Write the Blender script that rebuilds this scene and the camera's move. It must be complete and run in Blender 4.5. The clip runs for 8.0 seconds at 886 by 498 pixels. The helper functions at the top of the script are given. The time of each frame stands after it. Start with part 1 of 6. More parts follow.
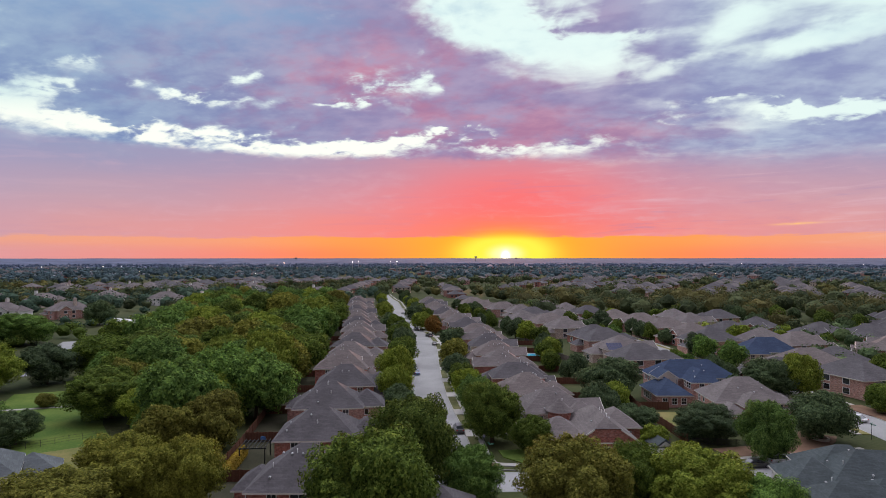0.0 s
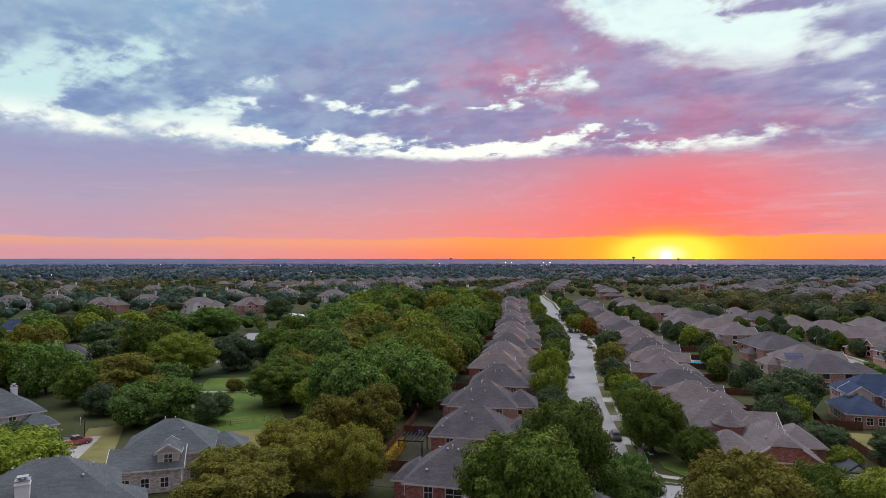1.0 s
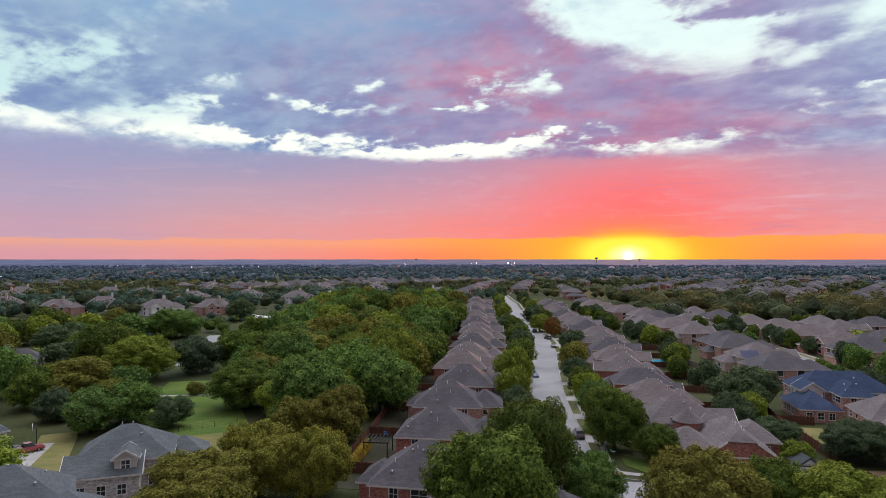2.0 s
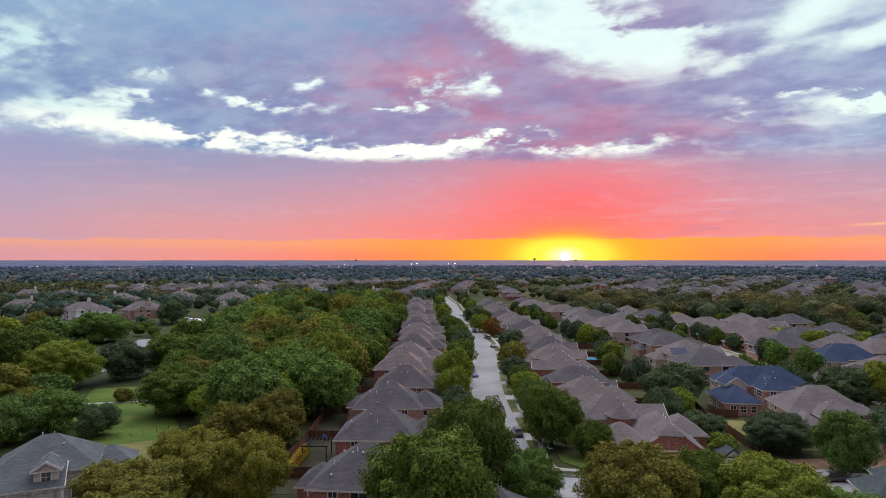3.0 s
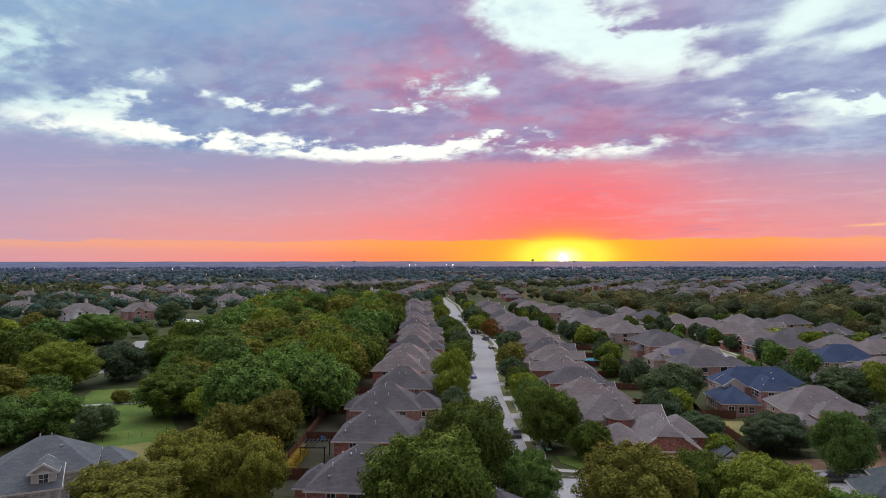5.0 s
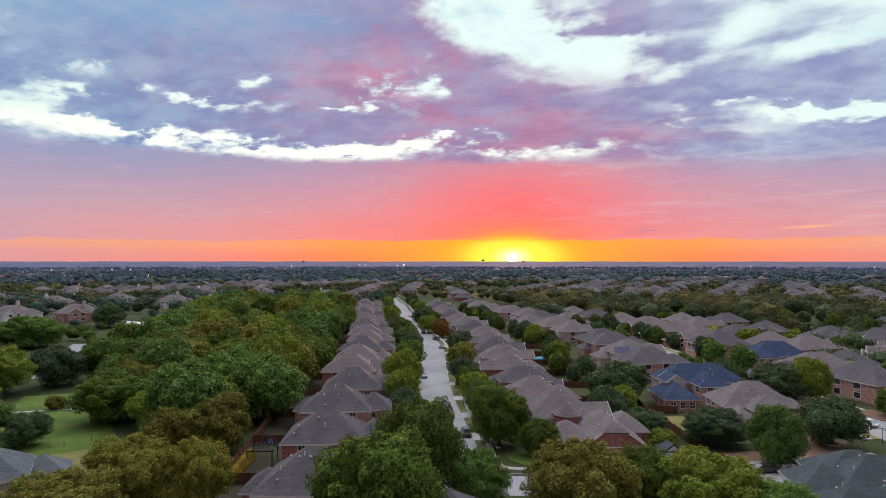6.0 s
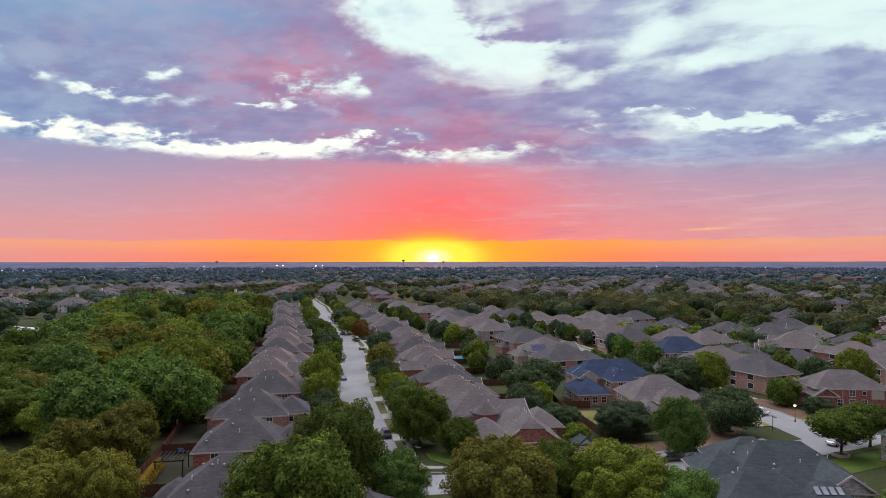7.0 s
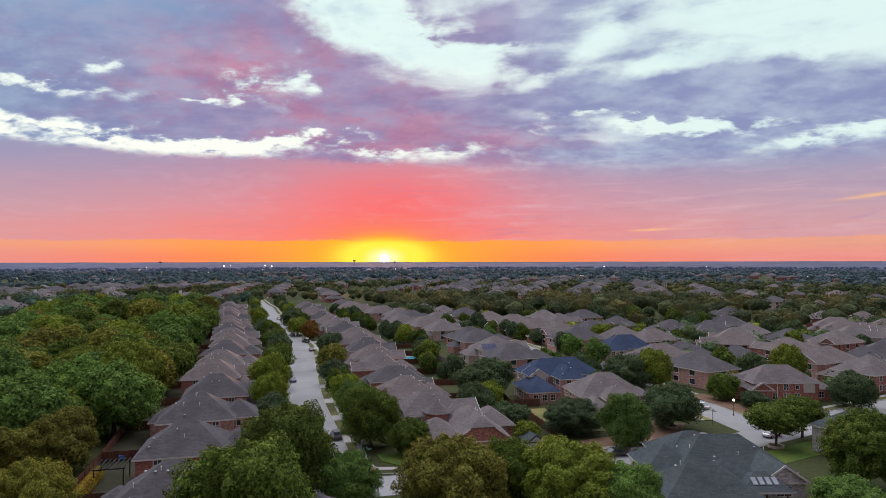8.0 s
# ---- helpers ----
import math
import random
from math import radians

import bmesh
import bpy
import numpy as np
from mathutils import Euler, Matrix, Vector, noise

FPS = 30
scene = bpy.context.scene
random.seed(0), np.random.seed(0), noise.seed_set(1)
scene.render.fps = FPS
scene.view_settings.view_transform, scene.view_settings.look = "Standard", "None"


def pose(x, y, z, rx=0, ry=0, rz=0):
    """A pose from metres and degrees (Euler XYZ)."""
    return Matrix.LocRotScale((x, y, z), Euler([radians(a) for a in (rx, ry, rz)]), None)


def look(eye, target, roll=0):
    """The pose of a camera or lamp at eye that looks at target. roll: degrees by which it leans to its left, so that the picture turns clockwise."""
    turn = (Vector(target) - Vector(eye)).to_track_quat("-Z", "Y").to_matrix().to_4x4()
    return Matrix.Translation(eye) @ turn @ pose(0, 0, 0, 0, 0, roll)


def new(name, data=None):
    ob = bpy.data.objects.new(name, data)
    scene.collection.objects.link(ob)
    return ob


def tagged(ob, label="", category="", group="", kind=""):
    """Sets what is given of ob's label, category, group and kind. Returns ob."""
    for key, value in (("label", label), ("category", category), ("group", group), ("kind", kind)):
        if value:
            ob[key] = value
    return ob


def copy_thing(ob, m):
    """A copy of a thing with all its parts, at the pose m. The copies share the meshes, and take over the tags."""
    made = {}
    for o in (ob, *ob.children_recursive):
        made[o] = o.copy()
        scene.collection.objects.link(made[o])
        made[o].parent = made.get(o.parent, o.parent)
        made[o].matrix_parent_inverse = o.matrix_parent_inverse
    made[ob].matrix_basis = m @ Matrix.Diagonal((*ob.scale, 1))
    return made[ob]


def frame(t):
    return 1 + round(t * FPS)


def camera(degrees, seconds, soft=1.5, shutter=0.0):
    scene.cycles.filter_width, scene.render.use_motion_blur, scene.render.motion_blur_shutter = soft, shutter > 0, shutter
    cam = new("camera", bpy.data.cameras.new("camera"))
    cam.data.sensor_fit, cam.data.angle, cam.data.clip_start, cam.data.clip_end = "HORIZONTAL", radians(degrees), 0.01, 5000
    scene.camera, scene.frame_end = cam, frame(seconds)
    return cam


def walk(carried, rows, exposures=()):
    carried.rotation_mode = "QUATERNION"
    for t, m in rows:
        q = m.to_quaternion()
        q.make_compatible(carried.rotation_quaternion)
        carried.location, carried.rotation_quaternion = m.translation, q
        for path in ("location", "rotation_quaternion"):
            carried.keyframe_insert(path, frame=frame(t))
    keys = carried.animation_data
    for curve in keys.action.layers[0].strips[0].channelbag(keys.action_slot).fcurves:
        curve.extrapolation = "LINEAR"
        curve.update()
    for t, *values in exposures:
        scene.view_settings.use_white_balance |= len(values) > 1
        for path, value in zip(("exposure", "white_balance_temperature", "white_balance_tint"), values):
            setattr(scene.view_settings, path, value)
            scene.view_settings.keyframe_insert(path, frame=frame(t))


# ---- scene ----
cam = camera(70.9, 8.0, soft=0.85)
EYE = 35.0
# seconds, yaw, pitch, lean in degrees: the drone hovers and turns on the spot
ROWS = [
    (0.0, 0.0, 0.826, 0.02), (0.3, 4.86, 0.84, 0.0), (0.5, 9.21, 0.843, 0.0), (1.0, 14.01, 0.874, -0.03),
    (1.2, 14.09, 0.879, -0.03), (2.3, 9.04, 0.955, 0.01), (2.5, 8.0, 0.965, 0.01), (3.0, 5.35, 1.015, 0.0), (3.5, 3.74, 1.04, 0.02),
    (4.0, 3.1, 1.077, 0.02), (4.5, 3.225, 1.092, 0.04), (4.6, 3.7, 1.097, 0.05), (4.7, 4.24, 1.102, 0.06), (5.2, 5.35, 1.115, 0.02),
    (5.8, 2.4, 1.127, -0.02), (5.9, 1.52, 1.124, -0.02), (6.0, 0.66, 1.12, -0.01), (6.5, -3.7, 1.132, 0.03), (7.0, -6.67, 1.152, 0.05), (7.5, -9.18, 1.162, 0.07),
    (8.0, -11.13, 1.158, 0.1),
]
walk(cam, [(t, pose(0, 0, EYE, 90 + pitch, lean, yaw)) for t, yaw, pitch, lean in ROWS],
     exposures=[(0.0, 0.03), (1.2, 0.04), (2.3, 0.08), (6.0, 0.08), (8.0, 0.0)])

# ---- node helpers ----
def lin(r, g, b):
    """Linear colour from 0..255 display values."""
    return tuple((c / 255 / 12.92 if c < 10.3 else ((c / 255 + 0.055) / 1.055) ** 2.4) for c in (r, g, b)) + (1.0,)


class Net:
    """Short hand for building a node tree."""

    def __init__(self, tree):
        self.tree = tree
        tree.nodes.clear()

    def node(self, kind):
        return self.tree.nodes.new(kind)

    def put(self, socket, value):
        if isinstance(value, bpy.types.NodeSocket):
            self.tree.links.new(value, socket)
        elif value is not None:
            socket.default_value = value

    def math(self, op, a, b=None, c=None, clamp=False):
        n = self.node("ShaderNodeMath")
        n.operation, n.use_clamp = op, clamp
        for s, v in zip(n.inputs, (a, b, c)):
            self.put(s, v)
        return n.outputs[0]

    def add(self, a, b):
        return self.math("ADD", a, b)

    def sub(self, a, b):
        return self.math("SUBTRACT", a, b)

    def mul(self, a, b):
        return self.math("MULTIPLY", a, b)

    def step(self, v, lo, hi, out_lo=0.0, out_hi=1.0):
        n = self.node("ShaderNodeMapRange")
        n.interpolation_type = "SMOOTHSTEP"
        for s, x in zip(n.inputs, (v, lo, hi, out_lo, out_hi)):
            self.put(s, x)
        return n.outputs[0]

    def mix(self, fac, a, b, blend="MIX"):
        n = self.node("ShaderNodeMix")
        n.data_type, n.blend_type = "RGBA", blend
        self.put(n.inputs[0], fac), self.put(n.inputs[6], a), self.put(n.inputs[7], b)
        return n.outputs[2]

    def noise(self, vec, scale, detail=4.0, rough=0.55, warp=0.0):
        n = self.node("ShaderNodeTexNoise")
        self.put(n.inputs["Vector"], vec)
        n.inputs["Scale"].default_value, n.inputs["Detail"].default_value = scale, detail
        n.inputs["Roughness"].default_value, n.inputs["Distortion"].default_value = rough, warp
        return n.outputs["Fac"]

    def vec(self, x, y, z):
        n = self.node("ShaderNodeCombineXYZ")
        for s, v in zip(n.inputs, (x, y, z)):
            self.put(s, v)
        return n.outputs[0]

    def gauss(self, *terms):
        """exp of minus the sum of squares of (value, centre, width)."""
        total = None
        for value, centre, width in terms:
            q = self.mul(self.sub(value, centre), 1.0 / width)
            q = self.mul(q, q)
            total = q if total is None else self.add(total, q)
        return self.math("POWER", 2.71828, self.mul(total, -1.0))


# ---- world: sunset sky with two cloud decks ----
SUN_AZ, SUN_EL = 5.75, 0.45
world = bpy.data.worlds.new("sunset_sky")
scene.world = world
world.use_nodes = True
net = Net(world.node_tree)
coord = net.node("ShaderNodeTexCoord").outputs["Generated"]
sep = net.node("ShaderNodeSeparateXYZ")
net.put(sep.inputs[0], coord)
DX, DY, DZ = sep.outputs
AZ = net.mul(net.math("ARCTAN2", DX, DY), 180 / math.pi)
EL = net.mul(net.math("ARCSINE", DZ), 180 / math.pi)
high = net.math("MAXIMUM", net.add(DZ, 0.28), 0.05)
deck = net.vec(net.math("DIVIDE", DX, high), net.math("DIVIDE", DY, high), 0.0)

# wind-torn offsets, so that every cloud edge is ragged
n_big = net.sub(net.noise(deck, 1.5, 3.0, 0.5), 0.5)
n_mid = net.sub(net.noise(deck, 4.6, 4.0, 0.55, 0.5), 0.5)
n_fine = net.sub(net.noise(deck, 11.0, 4.0, 0.55, 0.5), 0.5)
n_tiny = net.sub(net.noise(deck, 24.0, 3.0, 0.5, 0.3), 0.5)
wide_x, long_y = net.mul(net.math("DIVIDE", DX, high), 0.8), net.math("DIVIDE", DY, high)
slant_y = net.add(long_y, net.mul(wide_x, 0.12))
n_lump = net.sub(net.noise(net.vec(wide_x, slant_y, 5.3), 6.5, 4.0, 0.52, 0.2), 0.5)
n_puff = net.sub(net.noise(net.vec(wide_x, slant_y, 8.1), 15.0, 4.0, 0.55, 0.2), 0.5)
n_blush = net.sub(net.noise(net.vec(wide_x, slant_y, 11.7), 5.0, 4.0, 0.52, 0.2), 0.5)
streak_vec = net.vec(net.mul(net.add(AZ, net.mul(EL, 0.9)), 0.06), net.mul(net.sub(EL, net.mul(AZ, 0.05)), 0.3), 3.7)
n_streak = net.sub(net.noise(streak_vec, 1.6, 3.5, 0.55, 0.6), 0.5)
AW = net.add(AZ, net.add(net.mul(n_mid, 7.0), net.mul(n_fine, 5.0)))
EW = net.add(EL, net.add(net.mul(n_mid, 1.9), net.add(net.mul(n_fine, 2.0), net.add(net.mul(n_tiny, 0.6), net.mul(n_streak, 0.8)))))


def blobs(rows, swell=1.0):
    """Sum of soft slanted ellipses: azimuth, elevation, half width, half height, slope, weight."""
    total = None
    for a, e, w, h, slope, weight in rows:
        level = net.sub(EW, net.mul(net.sub(AW, a), slope))
        g = net.mul(net.gauss((AW, a, w), (level, e, h * swell)), weight)
        total = g if total is None else net.add(total, g)
    return total


BAND = blobs([
    (-44.0, 10.8, 3.9, 0.7, -0.03, 0.95), (-36.0, 11.3, 4.0, 0.75, -0.15, 1.2), (-29.5, 10.6, 5.0, 0.6, -0.1, 1.4), (-22.5, 10.1, 4.6, 0.52, -0.06, 1.5),
    (-15.3, 9.75, 5.0, 0.55, -0.05, 1.6), (-9.5, 9.75, 4.1, 0.5, 0.09, 1.5), (-3.9, 10.4, 4.0, 0.65, 0.12, 1.3), (0.1, 11.4, 2.5, 0.5, 0.11, 1.0),
    (3.9, 9.95, 2.8, 0.42, -0.11, 1.0), (10.7, 9.7, 3.9, 0.4, 0.07, 1.1),
], 1.35)
GAPS = blobs([
    (-22.0, 13.4, 3.6, 0.6, -0.05, 1.1), (-33.5, 12.8, 2.2, 0.6, -0.15, 0.9), (-18.4, 15.2, 1.8, 0.5, 0.27, 0.85), (-6.0, 15.2, 3.6, 0.65, -0.03, 0.85), (-8.5, 13.8, 2.8, 0.42, -0.02, 1.1),
    (-2.1, 15.8, 1.5, 1.0, -0.05, 0.85), (-30.0, 13.2, 2.4, 0.38, 0.22, 0.8), (-42.0, 15.5, 5.5, 1.6, 0.14, 1.15), (-48.2, 13.0, 2.5, 1.6, 0.15, 1.2),
    (-47.4, 11.5, 2.2, 0.6, 0.13, 0.9), (-31.0, 15.0, 2.0, 0.5, 0.2, 0.5), (25.3, 13.4, 4.4, 0.5, 0.04, 1.15), (29.6, 11.7, 3.6, 0.75, -0.07, 1.4),
    (36.5, 11.2, 4.6, 0.8, 0.0, 1.3), (42.0, 9.6, 3.6, 0.6, 0.08, 1.1), (46.1, 10.4, 2.5, 0.8, 0.11, 1.15), (20.0, 12.0, 3.0, 0.3, 0.0, 0.5),
])
OPENINGS = blobs([
    (2.8, 21.6, 4.3, 2.3, -0.15, 1.4), (9.0, 18.7, 5.0, 1.6, -0.25, 1.3), (14.3, 17.7, 2.9, 1.2, -0.09, 0.6), (6.3, 20.6, 3.1, 2.0, -0.27, 0.7),
    (15.1, 18.7, 3.1, 0.85, -0.02, 0.6), (25.3, 19.0, 2.4, 1.2, 0.5, 0.5), (43.5, 17.6, 6.0, 2.0, -0.1, 1.3), (31.1, 17.6, 2.3, 0.7, 0.28, 0.4),
    (8.0, 27.0, 12.0, 3.0, -0.2, 0.9), (31.0, 16.9, 6.0, 0.9, 0.08, 0.8), (20.0, 16.0, 2.5, 0.5, 0.2, 0.45), (36.0, 21.0, 6.0, 2.0, 0.1, 0.6),
])
BANKS = blobs([
    (33.8, 14.6, 7.4, 1.1, 0.07, 1.7), (42.6, 12.3, 5.0, 1.1, 0.2, 1.5), (15.2, 20.9, 3.1, 1.3, 0.42, 0.9), (21.3, 21.3, 3.6, 0.9, 0.44, 0.8), (27.5, 17.0, 5.0, 1.0, 0.25, 0.45), (18.5, 17.3, 3.0, 0.9, 0.1, 0.35),
    (32.4, 9.8, 3.4, 0.7, 0.05, 1.0), (30.5, 12.6, 3.6, 0.5, -0.14, 0.9), (44.3, 8.1, 2.9, 0.7, 0.05, 0.9), (-27.5, 12.6, 4.8, 0.7, 0.0, 1.0),
    (-42.0, 12.5, 2.9, 0.7, 0.0, 1.0), (-10.2, 11.8, 6.2, 0.95, 0.0, 0.75), (7.9, 12.6, 11.0, 1.6, -0.07, 0.75), (-14.8, 18.4, 10.0, 2.4, 0.06, 0.6),
    (-31.3, 17.4, 8.1, 2.3, 0.1, 0.55), (-44.1, 18.0, 2.4, 1.3, 0.17, 0.6),
])
calm = net.mul(net.step(AZ, -2, 12, 1.0, 0.3), net.step(AZ, -28, -38, 1.0, 0.4))
lace = net.mul(net.add(net.mul(n_fine, 1.3), net.add(net.mul(n_tiny, 0.9), net.mul(n_puff, 0.5))), calm)
cover = net.add(net.add(0.75, net.mul(BANKS, 0.9)), net.add(net.mul(BAND, net.add(-0.74, net.add(net.mul(n_lump, 2.2), net.mul(n_puff, 2.4)))), net.add(net.mul(GAPS, net.add(-0.85, net.add(net.mul(n_puff, 3.6), net.mul(n_lump, 1.6)))), net.mul(OPENINGS, net.add(-1.2, net.mul(n_puff, 0.8))))))
cover = net.add(cover, net.add(lace, net.add(net.mul(n_mid, 1.0), net.mul(n_streak, net.step(AZ, -2, 14, 0.7, 1.5)))))
cover = net.sub(cover, net.mul(net.step(net.add(AZ, net.mul(n_big, 10.0)), 9, 26), net.step(EL, 13, 18, 0.0, 0.3)))
soft = net.add(net.step(AZ, -4, 14), net.mul(net.step(AZ, -26, -38), 1.7))
cloud = net.step(cover, net.add(-0.3, net.mul(soft, -0.12)), net.add(0.5, net.mul(soft, 0.35)))

from_sun = net.sub(AZ, SUN_AZ)
near_sun = net.gauss((from_sun, 0.0, 20.0))
wide_sun = net.gauss((from_sun, 0.0, 24.0))
clear = net.mix(net.step(EL, 9, 20), lin(253, 255, 250), lin(228, 247, 249))
clear = net.mix(net.step(AZ, 16, 34, 0.0, 0.8), clear, lin(222, 243, 246))
clear = net.mix(net.mul(net.step(AZ, -26, -40), net.step(EL, 10.5, 13)), clear, lin(200, 230, 236))
clear = net.mix(net.mul(net.step(net.add(lace, n_streak), -0.1, 0.6), net.step(EL, 11, 17, 0.1, 0.6)), clear, lin(178, 204, 226))
# upper deck: thin pale edges, slate and blue bodies, rosy above the sun
tone = net.step(net.add(net.mul(cover, 0.6), net.add(net.mul(n_mid, 0.5), net.mul(n_big, 0.3))), -0.14, 0.46)
mottle = net.step(net.add(net.mul(n_lump, 1.3), net.add(net.mul(n_streak, 0.5), net.mul(n_puff, 1.1))), -0.42, 0.36)
body = net.mix(net.step(net.add(AZ, net.mul(n_big, 20.0)), 0, -30), net.mix(net.step(AZ, 10, 26), lin(140, 134, 180), lin(140, 148, 192)), lin(124, 144, 190))
body = net.mix(net.mul(net.step(net.sub(EL, net.mul(n_big, 6.0)), 15, 22), net.step(AZ, 2, -22)), body, lin(134, 168, 208))
pale = net.mix(net.step(AZ, -2, -30), net.mix(net.step(AZ, 10, 26), lin(164, 156, 194), lin(174, 186, 214)), lin(152, 174, 206))
body = net.mix(mottle, pale, body)
blush = net.step(net.add(net.mul(n_blush, 1.5), net.add(net.mul(n_puff, 0.6), net.mul(n_fine, 0.3))), -0.16, 0.3)
rose = net.mul(net.add(net.gauss((AZ, -5.0, 17.0), (EL, 16.0, 7.0)), net.mul(net.gauss((AZ, 12.0, 12.0), (EL, 10.5, 3.0)), 0.7)), net.add(net.mul(blush, 0.85), 0.15))
body = net.mix(net.mul(rose, 0.88), body, net.mix(mottle, lin(206, 142, 168), lin(176, 122, 158)))
edge = net.mix(net.mul(near_sun, 0.3), lin(198, 214, 230), lin(234, 202, 214))
upper = net.mix(tone, edge, body)
sky = net.mix(cloud, clear, upper)
# lower deck: smooth veil, salmon over the sun, mauve away from it
veil_low = net.mix(wide_sun, lin(216, 158, 164), lin(255, 132, 122))
veil_mid = net.mix(wide_sun, lin(190, 161, 180), lin(236, 142, 150))
veil_top = net.mix(near_sun, lin(154, 155, 191), lin(202, 146, 168))
veil_el = net.add(EL, net.add(net.mul(n_big, 1.2), net.mul(n_streak, 1.0)))
veil = net.mix(net.step(veil_el, 2.2, 5.5), veil_low, veil_mid)
veil = net.mix(net.step(veil_el, 4.5, 9.2), veil, veil_top)
veil = net.mix(net.mul(net.gauss((from_sun, 1.0, 9.5), (EL, 4.8, 3.6)), 0.8), veil, lin(255, 110, 112))
veil = net.mix(net.mul(net.step(net.add(n_streak, net.mul(n_fine, 0.8)), 0.0, 0.5), 0.3), veil, lin(226, 180, 196))
veil = net.mix(net.mul(net.step(AZ, -28, -44), 0.4), veil, lin(158, 158, 200))
veil_vec = net.vec(net.mul(AZ, 0.07), net.mul(net.sub(EL, net.mul(AZ, 0.02)), 0.75), 9.1)
n_veil = net.sub(net.noise(veil_vec, 1.5, 6.0, 0.62, 0.6), 0.5)
right_side = net.step(AZ, 2, 22, 0.25, 1.0)
veil = net.mix(net.mul(net.step(n_veil, 0.02, 0.28), net.mul(right_side, 0.55)), veil, lin(232, 190, 204))
veil = net.mix(net.mul(net.step(n_veil, -0.02, -0.28), net.mul(right_side, 0.55)), veil, lin(158, 132, 178))
left_rise = net.mul(net.math("MAXIMUM", net.sub(net.mul(AZ, -1.0), 16.0), 0.0), 0.034)
top_line = net.add(net.sub(9.1, net.step(AZ, 14, 30, 0.0, 0.7)), net.add(left_rise, net.add(net.mul(n_mid, 0.7), net.mul(n_fine, 0.9))))
soft_top = net.step(AZ, 4, 18, 0.35, 1.3)
lower = net.step(net.sub(EL, top_line), soft_top, net.mul(soft_top, -1.0))
lower = net.mul(lower, net.step(net.add(EL, net.mul(n_streak, 3.0)), 11.8, 8.0))
right_fade = net.step(AZ, 6, 20, 1.0, 0.9)
sky = net.mix(net.mul(lower, right_fade), sky, veil)
wisp = net.gauss((AZ, 29.6, 1.5), (net.sub(EL, net.mul(net.sub(AZ, 29.6), 0.03)), 2.75, 0.09))
wisp = net.add(wisp, net.mul(net.gauss((AZ, 46.0, 2.0), (net.sub(EL, net.mul(net.sub(AZ, 46.0), 0.1)), 5.0, 0.14)), 0.8))
sky = net.mix(net.mul(wisp, net.step(n_tiny, -0.4, 0.1, 0.3, 0.9)), sky, lin(255, 196, 130))
# clear strip at the horizon, with the sun in it
shred = net.noise(net.vec(net.mul(AZ, 0.22), net.mul(EL, 1.5), 1.3), 1.0, 5.0, 0.65)
strip_line = net.add(net.add(1.25, net.step(AZ, -30, -12, 0.0, 0.2)), net.mul(shred, 0.9))
strip = net.mul(net.step(net.sub(EL, strip_line), 0.1, -0.1), net.step(net.add(EL, net.mul(shred, 0.9)), 1.1, 1.9, net.step(AZ, -34, -14, 0.55, 1.0), 1.0))
amber = net.mix(net.step(EL, 0.2, 1.7), lin(255, 132, 104), lin(255, 168, 104))
amber = net.mix(net.gauss((from_sun, 0.0, 18.0)), amber, lin(255, 148, 62))
amber = net.mix(net.gauss((from_sun, 0.0, 8.0)), amber, lin(255, 196, 50))
sky = net.mix(net.mul(strip, net.step(near_sun, 0.0, 0.6, 0.5, 0.97)), sky, amber)
halo = net.gauss((from_sun, 0.0, 5.5), (EL, 1.2, 2.0))
sky = net.mix(net.mul(halo, net.step(strip, 0.0, 1.0, 0.75, 0.5)), sky, lin(255, 150, 30))
glow = net.gauss((from_sun, 0.0, 4.2), (EL, SUN_EL, 1.7))
sky = net.mix(net.step(glow, 0.05, 0.62), sky, net.mix(net.step(EL, 1.5, 2.5), lin(255, 242, 78), lin(255, 196, 36)))
core = net.gauss((from_sun, 0.0, 1.7), (EL, SUN_EL - 0.1, 0.85))
sky = net.mix(net.step(core, 0.1, 1.0), sky, (1.1, 1.02, 0.5, 1.0))
disc = net.gauss((from_sun, 0.0, 0.32), (EL, SUN_EL - 0.3, 0.4))
sky = net.mix(disc, sky, (4.0, 3.8, 2.6, 1.0))
# overhead and behind: bright broken cloud
dome = net.mix(net.step(net.add(n_big, net.mul(n_mid, 0.6)), -0.3, 0.3), (2.8, 2.8, 3.35, 1.0), (3.8, 3.75, 4.25, 1.0))
sky = net.mix(net.step(EL, 27, 50), sky, dome)
sky = net.mix(1.0, sky, net.mix(net.step(DY, 0.55, -0.45), (1.01, 1.02, 0.97, 1), (0.14, 0.14, 0.17, 1)), "MULTIPLY")
behind = net.step(DY, 0.25, -0.35)
sky = net.mix(net.mul(behind, net.step(EL, 75, 30)), sky, (0.36, 0.33, 0.42, 1.0))
bg = net.node("ShaderNodeBackground")
net.put(bg.inputs[0], sky)
bg.inputs[1].default_value = 1.0
net.put(net.node("ShaderNodeOutputWorld").inputs[0], bg.outputs[0])

sun_lamp = bpy.data.lights.new("sun", "SUN")
sun_lamp.energy, sun_lamp.angle, sun_lamp.color = 2.6, radians(3), (1.0, 0.4, 0.2)
sun_dir = Vector((math.sin(radians(SUN_AZ)), math.cos(radians(SUN_AZ)), math.tan(radians(2.0))))
new("sun", sun_lamp).matrix_world = look(sun_dir * 100, (0, 0, 0))

